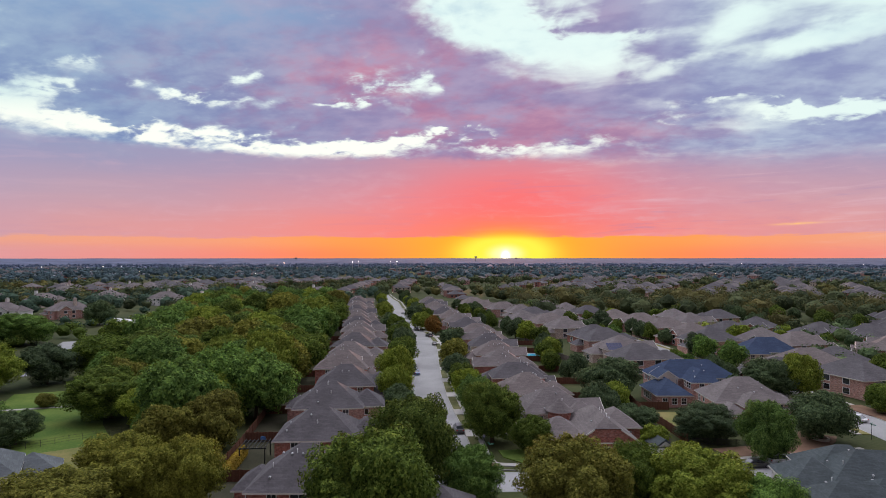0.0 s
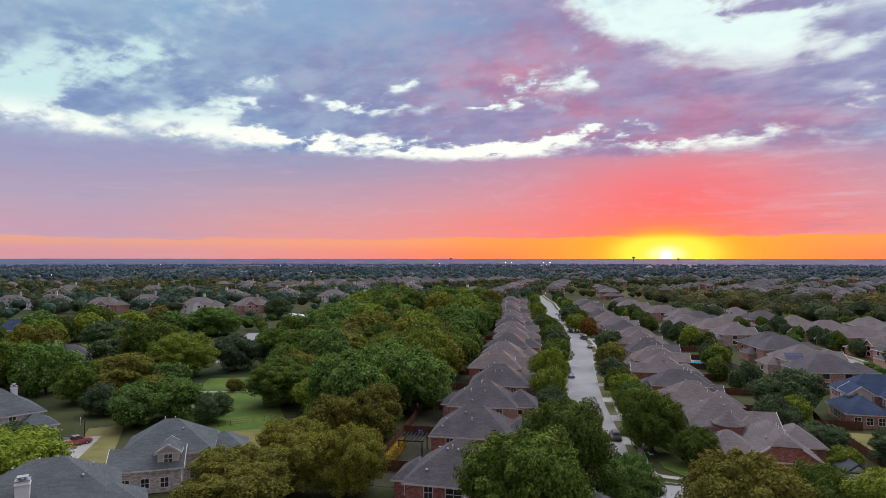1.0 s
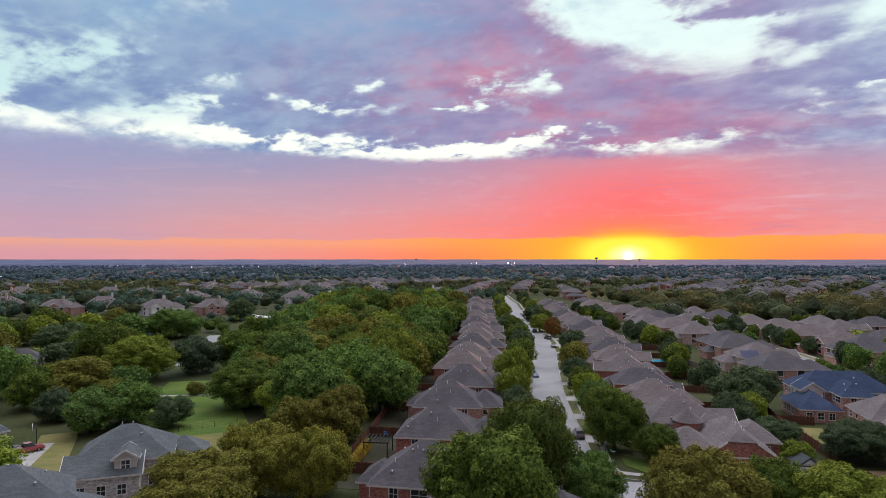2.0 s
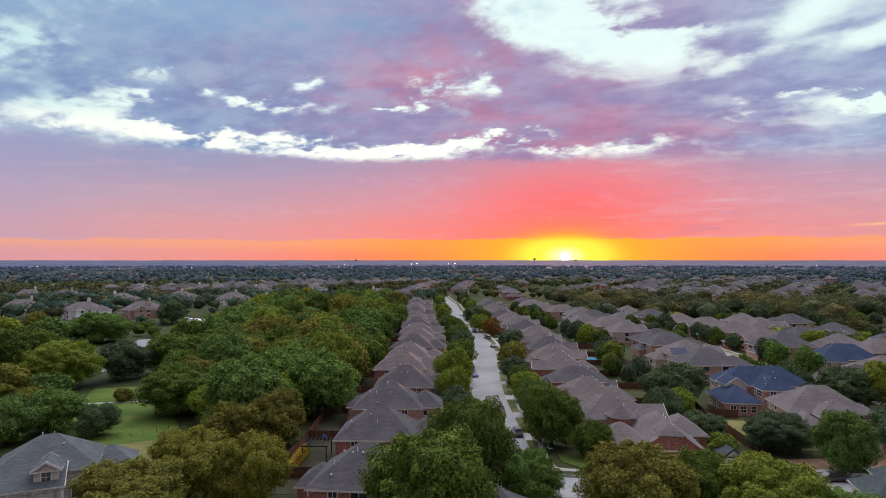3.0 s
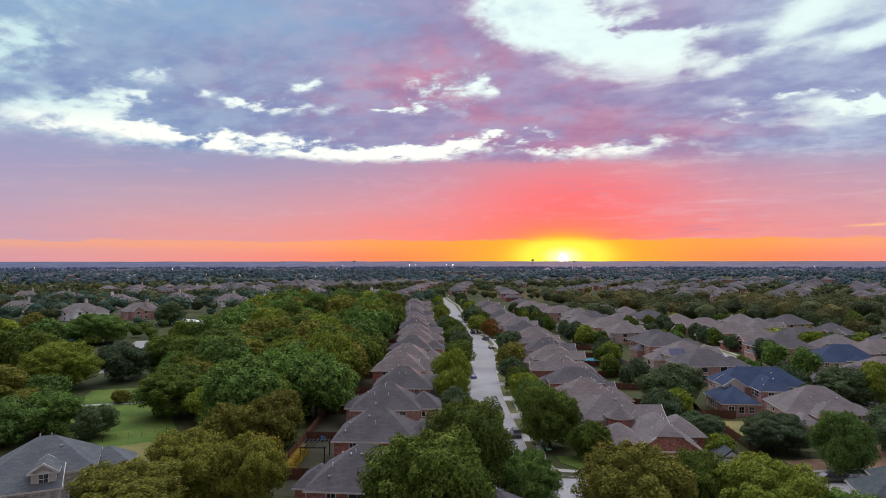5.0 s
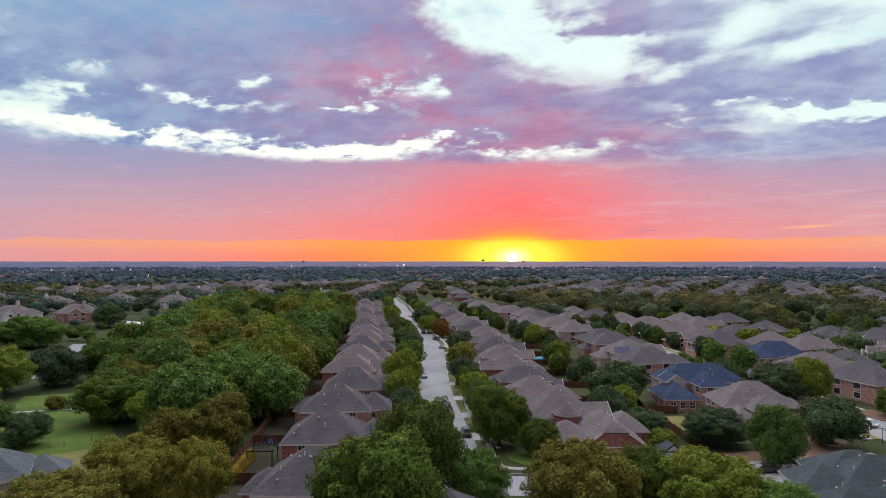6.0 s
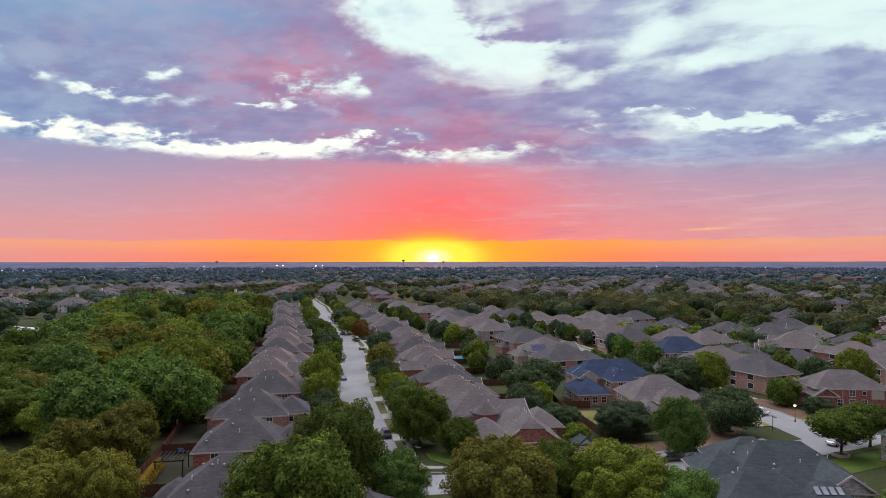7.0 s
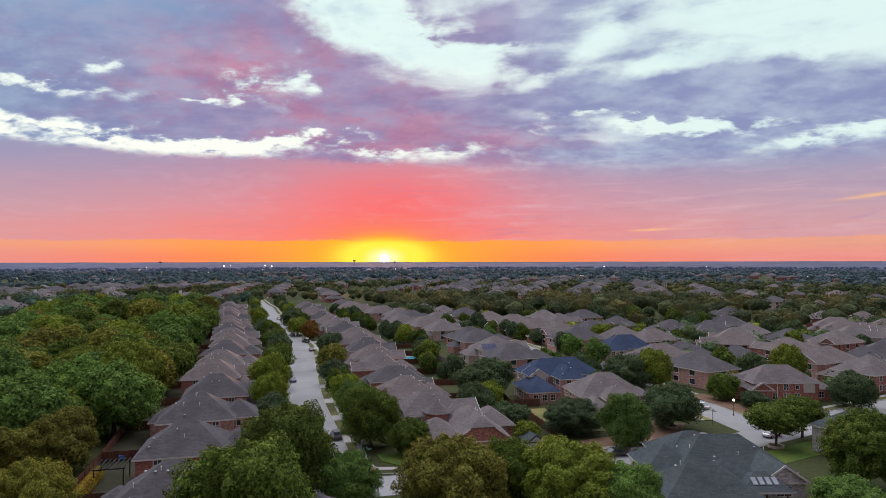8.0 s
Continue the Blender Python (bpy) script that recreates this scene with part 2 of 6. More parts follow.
# ---- materials ----
def surface(name, rough=0.8, metal=0.0, spec=0.3):
    """A node material: returns it, its net, its principled shader and object coordinates."""
    m = bpy.data.materials.new(name)
    m.use_nodes = True
    n = Net(m.node_tree)
    sh = n.node("ShaderNodeBsdfPrincipled")
    sh.inputs["Roughness"].default_value, sh.inputs["Metallic"].default_value = rough, metal
    sh.inputs["Specular IOR Level"].default_value = spec
    out = n.node("ShaderNodeOutputMaterial")
    n.put(out.inputs[0], sh.outputs[0])
    return m, n, sh, n.node("ShaderNodeTexCoord").outputs["Object"]


def bumped(n, sh, height, strength, distance):
    b = n.node("ShaderNodeBump")
    b.inputs["Strength"].default_value, b.inputs["Distance"].default_value = strength, distance
    n.put(b.inputs["Height"], height)
    n.put(sh.inputs["Normal"], b.outputs[0])


def speckled(name, a, b, scale, fine, rough=0.85, bump=0.3, spread=0.0, metal=0.0):
    """Two colours mixed by a coarse and a fine noise, with a tint that differs from thing to thing."""
    m, n, sh, co = surface(name, rough, metal, 0.1 if rough > 0.75 else 0.35)
    f = n.add(n.mul(n.noise(co, scale, 4), 0.65), n.mul(n.noise(co, fine, 4), 0.35))
    col = n.mix(n.step(f, 0.32, 0.68), a, b)
    if spread:
        r = n.node("ShaderNodeObjectInfo").outputs["Random"]
        col = n.mix(1.0, col, n.mix(r, (1 - spread, 1 - spread, 1 - spread * 0.8, 1), (1 + spread, 1 + spread * 0.9, 1 + spread * 0.8, 1)), "MULTIPLY")
    n.put(sh.inputs["Base Color"], col)
    if bump:
        bumped(n, sh, n.noise(co, fine, 3), bump, 0.02)
    return m


def shingled(name, a, b, spread=0.035):
    """Asphalt shingles: courses along the slope, broken tabs, weathering."""
    m, n, sh, co = surface(name, 0.92, 0.0, 0.08)
    s = n.node("ShaderNodeSeparateXYZ")
    n.put(s.inputs[0], co)
    v = n.vec(n.add(s.outputs[0], s.outputs[1]), n.mul(s.outputs[2], 2.0), 0.0)
    br = n.node("ShaderNodeTexBrick")
    n.put(br.inputs["Vector"], v)
    br.inputs["Scale"].default_value = 1.0
    br.inputs["Brick Width"].default_value, br.inputs["Row Height"].default_value = 0.9, 0.3
    br.inputs["Mortar Size"].default_value = 0.012
    br.inputs["Color1"].default_value, br.inputs["Color2"].default_value = (0.82, 0.82, 0.82, 1), (1.12, 1.12, 1.12, 1)
    br.inputs["Mortar"].default_value = (0.7, 0.7, 0.7, 1)
    f = n.add(n.mul(n.noise(co, 0.22, 4), 0.6), n.mul(n.noise(co, 3.5, 4), 0.4))
    col = n.mix(n.step(f, 0.3, 0.7), a, b)
    col = n.mix(0.8, col, br.outputs["Color"], "MULTIPLY")
    r = n.node("ShaderNodeObjectInfo").outputs["Random"]
    col = n.mix(1.0, col, n.mix(r, (1 - spread, 1 - spread, 1 - spread * 0.6, 1), (1 + spread, 1 + spread * 0.85, 1 + spread * 0.7, 1)), "MULTIPLY")
    n.put(sh.inputs["Base Color"], col)
    bumped(n, sh, n.noise(co, 5.0, 3), 0.4, 0.03)
    return m


def bricked(name, a, b, mortar, spread=0.05, width=0.24, height=0.085):
    m, n, sh, co = surface(name, 0.88, 0.0, 0.25)
    s = n.node("ShaderNodeSeparateXYZ")
    n.put(s.inputs[0], co)
    v = n.vec(n.add(s.outputs[0], s.outputs[1]), s.outputs[2], 0.0)
    br = n.node("ShaderNodeTexBrick")
    n.put(br.inputs["Vector"], v)
    br.inputs["Scale"].default_value = 1.0
    br.inputs["Brick Width"].default_value, br.inputs["Row Height"].default_value = width, height
    br.inputs["Mortar Size"].default_value = 0.008
    br.inputs["Color1"].default_value, br.inputs["Color2"].default_value, br.inputs["Mortar"].default_value = a, b, mortar
    col = n.mix(n.step(n.noise(co, 0.6, 4), 0.3, 0.7), n.mix(0.35, br.outputs["Color"], a), n.mix(0.35, br.outputs["Color"], b))
    batch = n.noise(n.vec(n.mul(n.add(s.outputs[0], s.outputs[1]), 1.6), n.mul(s.outputs[2], 3.4), 0.0), 1.0, 3, 0.7)
    col = n.mix(1.0, col, n.mix(n.step(batch, 0.34, 0.66), (0.62, 0.6, 0.6, 1), (1.25, 1.25, 1.25, 1)), "MULTIPLY")
    r = n.node("ShaderNodeObjectInfo").outputs["Random"]
    col = n.mix(1.0, col, n.mix(r, (1 - spread, 1 - spread, 1 - spread * 0.7, 1), (1 + spread, 1 + spread * 1.2, 1 + spread * 1.5, 1)), "MULTIPLY")
    n.put(sh.inputs["Base Color"], col)
    bumped(n, sh, br.outputs["Fac"], -0.4, 0.01)
    return m


def leafy(name, dark, mid, light, spread=0.22):
    """Leaves: every card its own green, every tree its own tint, some light coming through."""
    m, n, sh, co = surface(name, 0.8, 0.0, 0.04)
    isle = n.node("ShaderNodeNewGeometry").outputs["Random Per Island"]
    patch = n.noise(co, 0.5, 3)
    stand = n.noise(co, 0.07, 2)
    spray = n.noise(co, 1.5, 4, 0.6)
    f = n.add(n.mul(isle, 0.34), n.add(n.mul(spray, 0.26), n.add(n.mul(patch, 0.22), n.mul(stand, 0.28))))
    col = n.mix(n.step(f, 0.3, 0.6), dark, mid)
    col = n.mix(n.step(f, 0.54, 0.84), col, light)
    r = n.node("ShaderNodeObjectInfo").outputs["Random"]
    col = n.mix(1.0, col, n.mix(r, (1 - spread * 0.6, 1 - spread, 1 - spread * 0.5, 1), (1 + spread * 1.3, 1 + spread, 1 + spread * 0.4, 1)), "MULTIPLY")
    n.put(sh.inputs["Base Color"], col)
    bumped(n, sh, n.noise(co, 4.5, 2), 0.7, 0.12)
    tr = n.node("ShaderNodeBsdfTranslucent")
    n.put(tr.inputs[0], col)
    mx = n.node("ShaderNodeMixShader")
    mx.inputs[0].default_value = 0.22
    n.put(mx.inputs[1], sh.outputs[0]), n.put(mx.inputs[2], tr.outputs[0])
    out = [x for x in n.tree.nodes if x.bl_idname == "ShaderNodeOutputMaterial"][0]
    n.put(out.inputs[0], mx.outputs[0])
    return m


def glowing(name, colour, strength):
    m, n, sh, co = surface(name, 0.4)
    n.put(sh.inputs["Base Color"], colour)
    n.put(sh.inputs["Emission Color"], colour)
    sh.inputs["Emission Strength"].default_value = strength
    return m


GRASS = speckled("meadow_grass", (0.03, 0.042, 0.014, 1), (0.07, 0.074, 0.03, 1), 0.05, 1.2, 0.95, 0.5)
LAWN = speckled("lawn_grass", (0.05, 0.1, 0.018, 1), (0.125, 0.165, 0.035, 1), 0.12, 2.5, 0.95, 0.5)
DRY_LAWN = speckled("dry_lawn", (0.12, 0.13, 0.04, 1), (0.22, 0.185, 0.075, 1), 0.25, 4.0, 0.95, 0.5)
BARE_SOIL = speckled("bare_soil", (0.14, 0.085, 0.055, 1), (0.2, 0.125, 0.085, 1), 0.3, 5.0, 0.95, 0.5)
VERGE = speckled("worn_verge", (0.06, 0.075, 0.025, 1), (0.14, 0.13, 0.06, 1), 0.4, 3.0, 0.95, 0.5)
CONCRETE = speckled("street_concrete", (0.24, 0.238, 0.235, 1), (0.31, 0.306, 0.3, 1), 0.12, 2.5, 0.85, 0.15)
WALKWAY = speckled("pale_concrete", (0.29, 0.28, 0.255, 1), (0.37, 0.355, 0.325, 1), 0.3, 4.0, 0.85, 0.15)
JOINT = speckled("joint_tar", (0.2, 0.195, 0.185, 1), (0.28, 0.27, 0.26, 1), 0.5, 4.0, 0.8, 0.0)
ROOF_TAUPE = shingled("taupe_shingles", (0.125, 0.109, 0.106, 1), (0.192, 0.169, 0.164, 1))
ROOF_BROWN = shingled("brown_shingles", (0.132, 0.111, 0.105, 1), (0.2, 0.171, 0.163, 1))
ROOF_DUSK = shingled("grey_shingles", (0.08, 0.074, 0.078, 1), (0.122, 0.114, 0.119, 1))
ROOF_SLATE = shingled("slate_grey_shingles", (0.056, 0.067, 0.07, 1), (0.087, 0.102, 0.104, 1), 0.03)
ROOF_PEWTER = shingled("pewter_shingles", (0.088, 0.097, 0.102, 1), (0.13, 0.143, 0.148, 1), 0.03)
ROOF_BLUE = shingled("blue_shingles", (0.034, 0.049, 0.088, 1), (0.052, 0.073, 0.122, 1), 0.04)
BRICK_RED = bricked("red_brick", (0.3, 0.085, 0.06, 1), (0.44, 0.17, 0.125, 1), (0.42, 0.36, 0.31, 1))
BRICK_ROSE = bricked("rose_brick", (0.4, 0.19, 0.15, 1), (0.54, 0.32, 0.26, 1), (0.5, 0.44, 0.39, 1))
BRICK_TAN = bricked("tan_brick", (0.46, 0.36, 0.29, 1), (0.56, 0.46, 0.38, 1), (0.55, 0.5, 0.44, 1))
BRICK_PALE = bricked("pale_brick", (0.5, 0.45, 0.42, 1), (0.64, 0.59, 0.55, 1), (0.6, 0.57, 0.53, 1))
SIDING = speckled("cream_siding", (0.6, 0.54, 0.45, 1), (0.68, 0.62, 0.53, 1), 0.4, 6.0, 0.7, 0.1, 0.06)
TRIM = speckled("pale_trim_paint", (0.58, 0.54, 0.49, 1), (0.68, 0.64, 0.58, 1), 0.8, 8.0, 0.6, 0.05, 0.05)
WHITE_PAINT = speckled("white_paint", (0.72, 0.71, 0.69, 1), (0.8, 0.79, 0.77, 1), 0.8, 8.0, 0.5, 0.05)
CEDAR = speckled("stained_cedar", (0.1, 0.045, 0.03, 1), (0.16, 0.08, 0.05, 1), 0.6, 9.0, 0.85, 0.3, 0.15)
GREY_WOOD = speckled("weathered_wood", (0.17, 0.14, 0.12, 1), (0.26, 0.22, 0.19, 1), 0.6, 9.0, 0.85, 0.3, 0.15)
BARK = speckled("bark", (0.07, 0.05, 0.037, 1), (0.13, 0.1, 0.075, 1), 0.8, 8.0, 0.95, 0.6)
IRON = speckled("black_iron", (0.015, 0.015, 0.016, 1), (0.03, 0.03, 0.03, 1), 2.0, 20.0, 0.5, 0.05)
RUBBER = speckled("tyre_rubber", (0.015, 0.015, 0.015, 1), (0.03, 0.03, 0.03, 1), 2.0, 20.0, 0.9, 0.05)
GALVANISED = speckled("galvanised_metal", (0.3, 0.3, 0.3, 1), (0.44, 0.44, 0.44, 1), 2.0, 20.0, 0.45, 0.05, 0.0, 0.6)
STONE = speckled("tan_stone", (0.38, 0.32, 0.26, 1), (0.5, 0.43, 0.36, 1), 0.8, 5.0, 0.9, 0.4)
GLASS, _n, _s, _c = surface("window_glass", 0.08, 0.0, 0.9)
_n.put(_s.inputs["Base Color"], _n.mix(_n.node("ShaderNodeObjectInfo").outputs["Random"], (0.015, 0.018, 0.022, 1), (0.06, 0.065, 0.075, 1)))
WATER, _n, _s, _c = surface("pool_water", 0.06, 0.0, 0.8)
_n.put(_s.inputs["Base Color"], _n.mix(_n.step(_n.noise(_c, 0.8, 3), 0.35, 0.65), (0.05, 0.42, 0.6, 1), (0.14, 0.6, 0.75, 1)))
SOLAR, _n, _s, _c = surface("solar_glass", 0.45, 0.0, 0.25)
_n.put(_s.inputs["Base Color"], _n.mix(_n.step(_n.noise(_c, 1.2, 2), 0.4, 0.6), (0.012, 0.016, 0.06, 1), (0.02, 0.025, 0.09, 1)))
LEAF_OAK = leafy("oak_leaves", (0.018, 0.033, 0.008, 1), (0.094, 0.149, 0.027, 1), (0.222, 0.280, 0.051, 1), 0.16)
LEAF_ELM = leafy("elm_leaves", (0.043, 0.071, 0.010, 1), (0.187, 0.262, 0.034, 1), (0.337, 0.396, 0.064, 1), 0.2)
LEAF_OLIVE = leafy("olive_leaves", (0.047, 0.054, 0.012, 1), (0.171, 0.187, 0.034, 1), (0.303, 0.303, 0.059, 1), 0.2)
LEAF_LIVE = leafy("live_oak_leaves", (0.026, 0.046, 0.022, 1), (0.082, 0.126, 0.058, 1), (0.15, 0.205, 0.09, 1), 0.14)
LEAF_ASH = leafy("ash_leaves", (0.023, 0.049, 0.014, 1), (0.114, 0.212, 0.047, 1), (0.246, 0.380, 0.078, 1), 0.16)
LEAF_RUST = leafy("rust_leaves", (0.07, 0.05, 0.018, 1), (0.22, 0.125, 0.03, 1), (0.36, 0.2, 0.045, 1))
LEAF_GOLD = leafy("golden_leaves", (0.14, 0.1, 0.018, 1), (0.36, 0.27, 0.04, 1), (0.5, 0.4, 0.08, 1))
LAMP_WARM = glowing("lit_globe", (1.0, 0.72, 0.4, 1), 5.0)
LAMP_WHITE = glowing("lit_floodlight", (1.0, 0.95, 0.85, 1), 8.0)


# ---- mesh helpers ----
def part(name, bm, material, parent=None, label="", m=None):
    """Links a bmesh (or mesh) as one mesh object under a thing or under a part."""
    me = bm
    if isinstance(bm, bmesh.types.BMesh):
        me = bpy.data.meshes.new(name)
        bm.normal_update()
        bm.to_mesh(me)
        bm.free()
    if material and not me.materials:
        me.materials.append(material)
    ob = new(name, me)
    if parent:
        ob.parent = parent
    if m is not None:
        ob.matrix_local = m
    if label:
        tagged(ob, label)
    return ob


def raw(name, verts, faces, material):
    me = bpy.data.meshes.new(name)
    me.from_pydata(verts, [], faces)
    me.update()
    me.materials.append(material)
    return me


def box(bm, x, y, z, sx, sy, sz, rz=0.0, bevel=0.0):
    """A box on its base centre, in a bmesh."""
    m = pose(x, y, z + sz / 2, 0, 0, rz) @ Matrix.Diagonal((sx, sy, sz, 1))
    got = bmesh.ops.create_cube(bm, size=1, matrix=m)
    if bevel:
        edges = list({e for v in got["verts"] for e in v.link_edges})
        bmesh.ops.bevel(bm, geom=edges, offset=bevel, segments=1, affect="EDGES")


def tube(bm, x, y, z, r1, r2, h, n=8, m=None):
    bmesh.ops.create_cone(bm, cap_ends=True, segments=n, radius1=r1, radius2=r2, depth=h, matrix=(m or Matrix()) @ pose(x, y, z + h / 2))


def thing(name, label, category, group="", m=None):
    ob = new(name)
    ob.empty_display_size = 0.5
    tagged(ob, label, category, group)
    if m is not None:
        ob.matrix_basis = m
    return ob


# ---- houses ----
OVER, PITCH = 0.45, 0.68


def roof_height(vols, x, y):
    """Top of the roof of a house made of volumes (cx, cy, wx, wy, eave, kind), at a place."""
    best = 0.0
    for cx, cy, wx, wy, eave, kind in vols:
        dx, dy = wx / 2 + OVER - abs(x - cx), wy / 2 + OVER - abs(y - cy)
        if dx < 0 or dy < 0:
            continue
        d = {"h": min(dx, dy), "gx": dy, "gy": dx, "jx": min(dy, dx + CLIP * (wy / 2 + OVER))}[kind]
        best = max(best, eave + d * PITCH)
    return best


CLIP = 0.6


def add_roof(bm, vol):
    """Hip or gable roof with a fascia; gables gx end towards x, gy towards y, jx are gx with clipped peaks."""
    cx, cy, wx, wy, eave, kind = vol
    hx, hy, t = wx / 2 + OVER, wy / 2 + OVER, 0.24
    if kind in ("gx", "jx"):
        r = hy
        a, b = (cx - hx, cy), (cx + hx, cy)
        if kind == "jx":
            cut = hy * (1 - CLIP)
            a, b = (cx - hx + cut, cy), (cx + hx - cut, cy)
    elif kind == "gy":
        r = hx
        a, b = (cx, cy - hy), (cx, cy + hy)
    else:
        r = min(hx, hy)
        a, b = ((cx - hx + r, cy), (cx + hx - r, cy)) if hx >= hy else ((cx, cy - hy + r), (cx, cy + hy - r))
    top = eave + r * PITCH
    c = [(cx - hx, cy - hy), (cx + hx, cy - hy), (cx + hx, cy + hy), (cx - hx, cy + hy)]
    lo = [bm.verts.new((*p, eave - t)) for p in c]
    up = [bm.verts.new((*p, eave)) for p in c]
    ra = bm.verts.new((*a, top))
    along_x = kind in ("gx", "jx") or (kind == "h" and hx >= hy)
    rb = ra if (Vector(a) - Vector(b)).length < 0.05 else bm.verts.new((*b, top))
    for i in range(4):
        j = (i + 1) % 4
        bm.faces.new((lo[i], lo[j], up[j], up[i])).material_index = 1
    bm.faces.new(lo[::-1]).material_index = 1
    knee = eave + r * PITCH * CLIP
    if kind == "jx":
        k = [bm.verts.new((cx + sx * hx, cy + sy * r * (1 - CLIP), knee)) for sx, sy in ((-1, -1), (1, -1), (1, 1), (-1, 1))]
        bm.faces.new((up[0], up[1], k[1], rb, ra, k[0]))
        bm.faces.new((up[2], up[3], k[3], ra, rb, k[2]))
        bm.faces.new((k[1], k[2], rb)), bm.faces.new((k[3], k[0], ra))
    else:
        # bottom edge runs -y, then +x, +y, -x
        sides = [(0, 1), (1, 2), (2, 3), (3, 0)]
        for k, (i, j) in enumerate(sides):
            if (kind == "gx" and k in (1, 3)) or (kind == "gy" and k in (0, 2)):
                continue
            if along_x:
                crest = {0: (rb, ra), 1: (rb,), 2: (ra, rb), 3: (ra,)}[k]
            else:
                crest = {0: (ra,), 1: (rb, ra), 2: (rb,), 3: (ra, rb)}[k]
            loop = [up[i], up[j]] + list(dict.fromkeys(crest))
            bm.faces.new(loop)
    if kind == "h":
        return
    # pale rake boards up the gable edges
    end = (1 - CLIP) if kind == "jx" else 0.0
    peak = knee if kind == "jx" else top
    for s in (-1, 1):
        for q in (-1, 1):
            if kind == "gy":
                p0, p1, out = Vector((cx + q * hx, cy + s * hy, eave)), Vector((cx, cy + s * hy, peak)), Vector((0, s * 0.06, 0))
            else:
                p0, p1, out = Vector((cx + s * hx, cy + q * hy, eave)), Vector((cx + s * hx, cy + q * hy * end, peak)), Vector((s * 0.06, 0, 0))
            dn, lift = Vector((0, 0, -0.3)), Vector((0, 0, 0.04))
            pts = [p0 + lift, p1 + lift, p1 + dn, p0 + dn]
            f = [bm.verts.new(p - out * 0.5) for p in pts] + [bm.verts.new(p + out) for p in pts]
            for quad in ((0, 1, 2, 3), (7, 6, 5, 4), (0, 4, 5, 1), (2, 6, 7, 3), (3, 7, 4, 0), (1, 5, 6, 2)):
                bm.faces.new([f[n] for n in quad]).material_index = 1


def add_walls(bm, vol):
    cx, cy, wx, wy, eave, kind = vol
    box(bm, cx, cy, 0, wx, wy, eave - 0.02)
    top = eave - 0.05
    if kind != "h":
        half = wx / 2 if kind == "gy" else wy / 2
        rise = (half + OVER) * PITCH - 0.28
        shape = [(-half, 0.0), (half, 0.0), (0.0, rise)]
        if kind == "jx":
            shape = [(-half, 0.0), (half, 0.0), (half * (1 - CLIP), rise * CLIP), (-half * (1 - CLIP), rise * CLIP)]
        for s in (-1, 1):
            if kind == "gy":
                y = cy + s * (wy / 2 - 0.12)
                pts, off = [(cx + u, y - 0.11, top + z) for u, z in shape], Vector((0, 0.22, 0))
            else:
                x = cx + s * (wx / 2 - 0.12)
                pts, off = [(x - 0.11, cy + u, top + z) for u, z in shape], Vector((0.22, 0, 0))
            f = [bm.verts.new(p) for p in pts]
            g = [bm.verts.new(Vector(p) + off) for p in pts]
            bm.faces.new(f), bm.faces.new(g[::-1])
            for i in range(len(f)):
                j = (i + 1) % len(f)
                bm.faces.new((f[j], f[i], g[i], g[j]))


def window_meshes(w, h, plain=False):
    """Frame with a mullion and a sill, and the pane behind it; they face +x."""
    bm = bmesh.new()
    t, c = 0.1, 0.03
    ys = [-w / 2 - t, -w / 2, -c, c, w / 2, w / 2 + t]
    zs = [-h / 2 - t * 1.4, -h / 2, -c, c, h / 2, h / 2 + t]
    if plain:
        ys, zs = ys[:2] + ys[-2:], zs[:2] + zs[-2:]
    grid = [[bm.verts.new((0.07, y, z)) for z in zs] for y in ys]
    last = len(ys) - 1
    for i in range(last):
        for j in range(last):
            if not (i % 2 and j % 2):
                bm.faces.new((grid[i][j], grid[i + 1][j], grid[i + 1][j + 1], grid[i][j + 1]))
    bm.normal_update()
    bmesh.ops.solidify(bm, geom=bm.faces[:], thickness=0.09)
    frame_me = bpy.data.meshes.new("window_frame")
    bm.to_mesh(frame_me), bm.free()
    frame_me.materials.append(WHITE_PAINT)
    bm = bmesh.new()
    box(bm, 0.012, 0, -h / 2, 0.025, w - 0.08, h)
    pane_me = bpy.data.meshes.new("pane")
    bm.to_mesh(pane_me), bm.free()
    pane_me.materials.append(GLASS)
    return frame_me, pane_me


WINDOWS = {"tall": window_meshes(1.15, 1.4), "wide": window_meshes(2.2, 1.35), "small": window_meshes(0.8, 0.9, True), "far": window_meshes(1.7, 1.4, True)}


def add_window(house, kind, x, y, z, turn):
    frame_me, pane_me = WINDOWS[kind]
    w = part("window", frame_me, None, house, "", pose(x, y, z, 0, 0, turn))
    part("pane", pane_me, None, w)


def inside(vols, skip, x, y, z):
    return any(i != skip and abs(x - v[0]) < v[2] / 2 + 0.3 and abs(y - v[1]) < v[3] / 2 + 0.3 and z < v[4] + 0.8 for i, v in enumerate(vols))


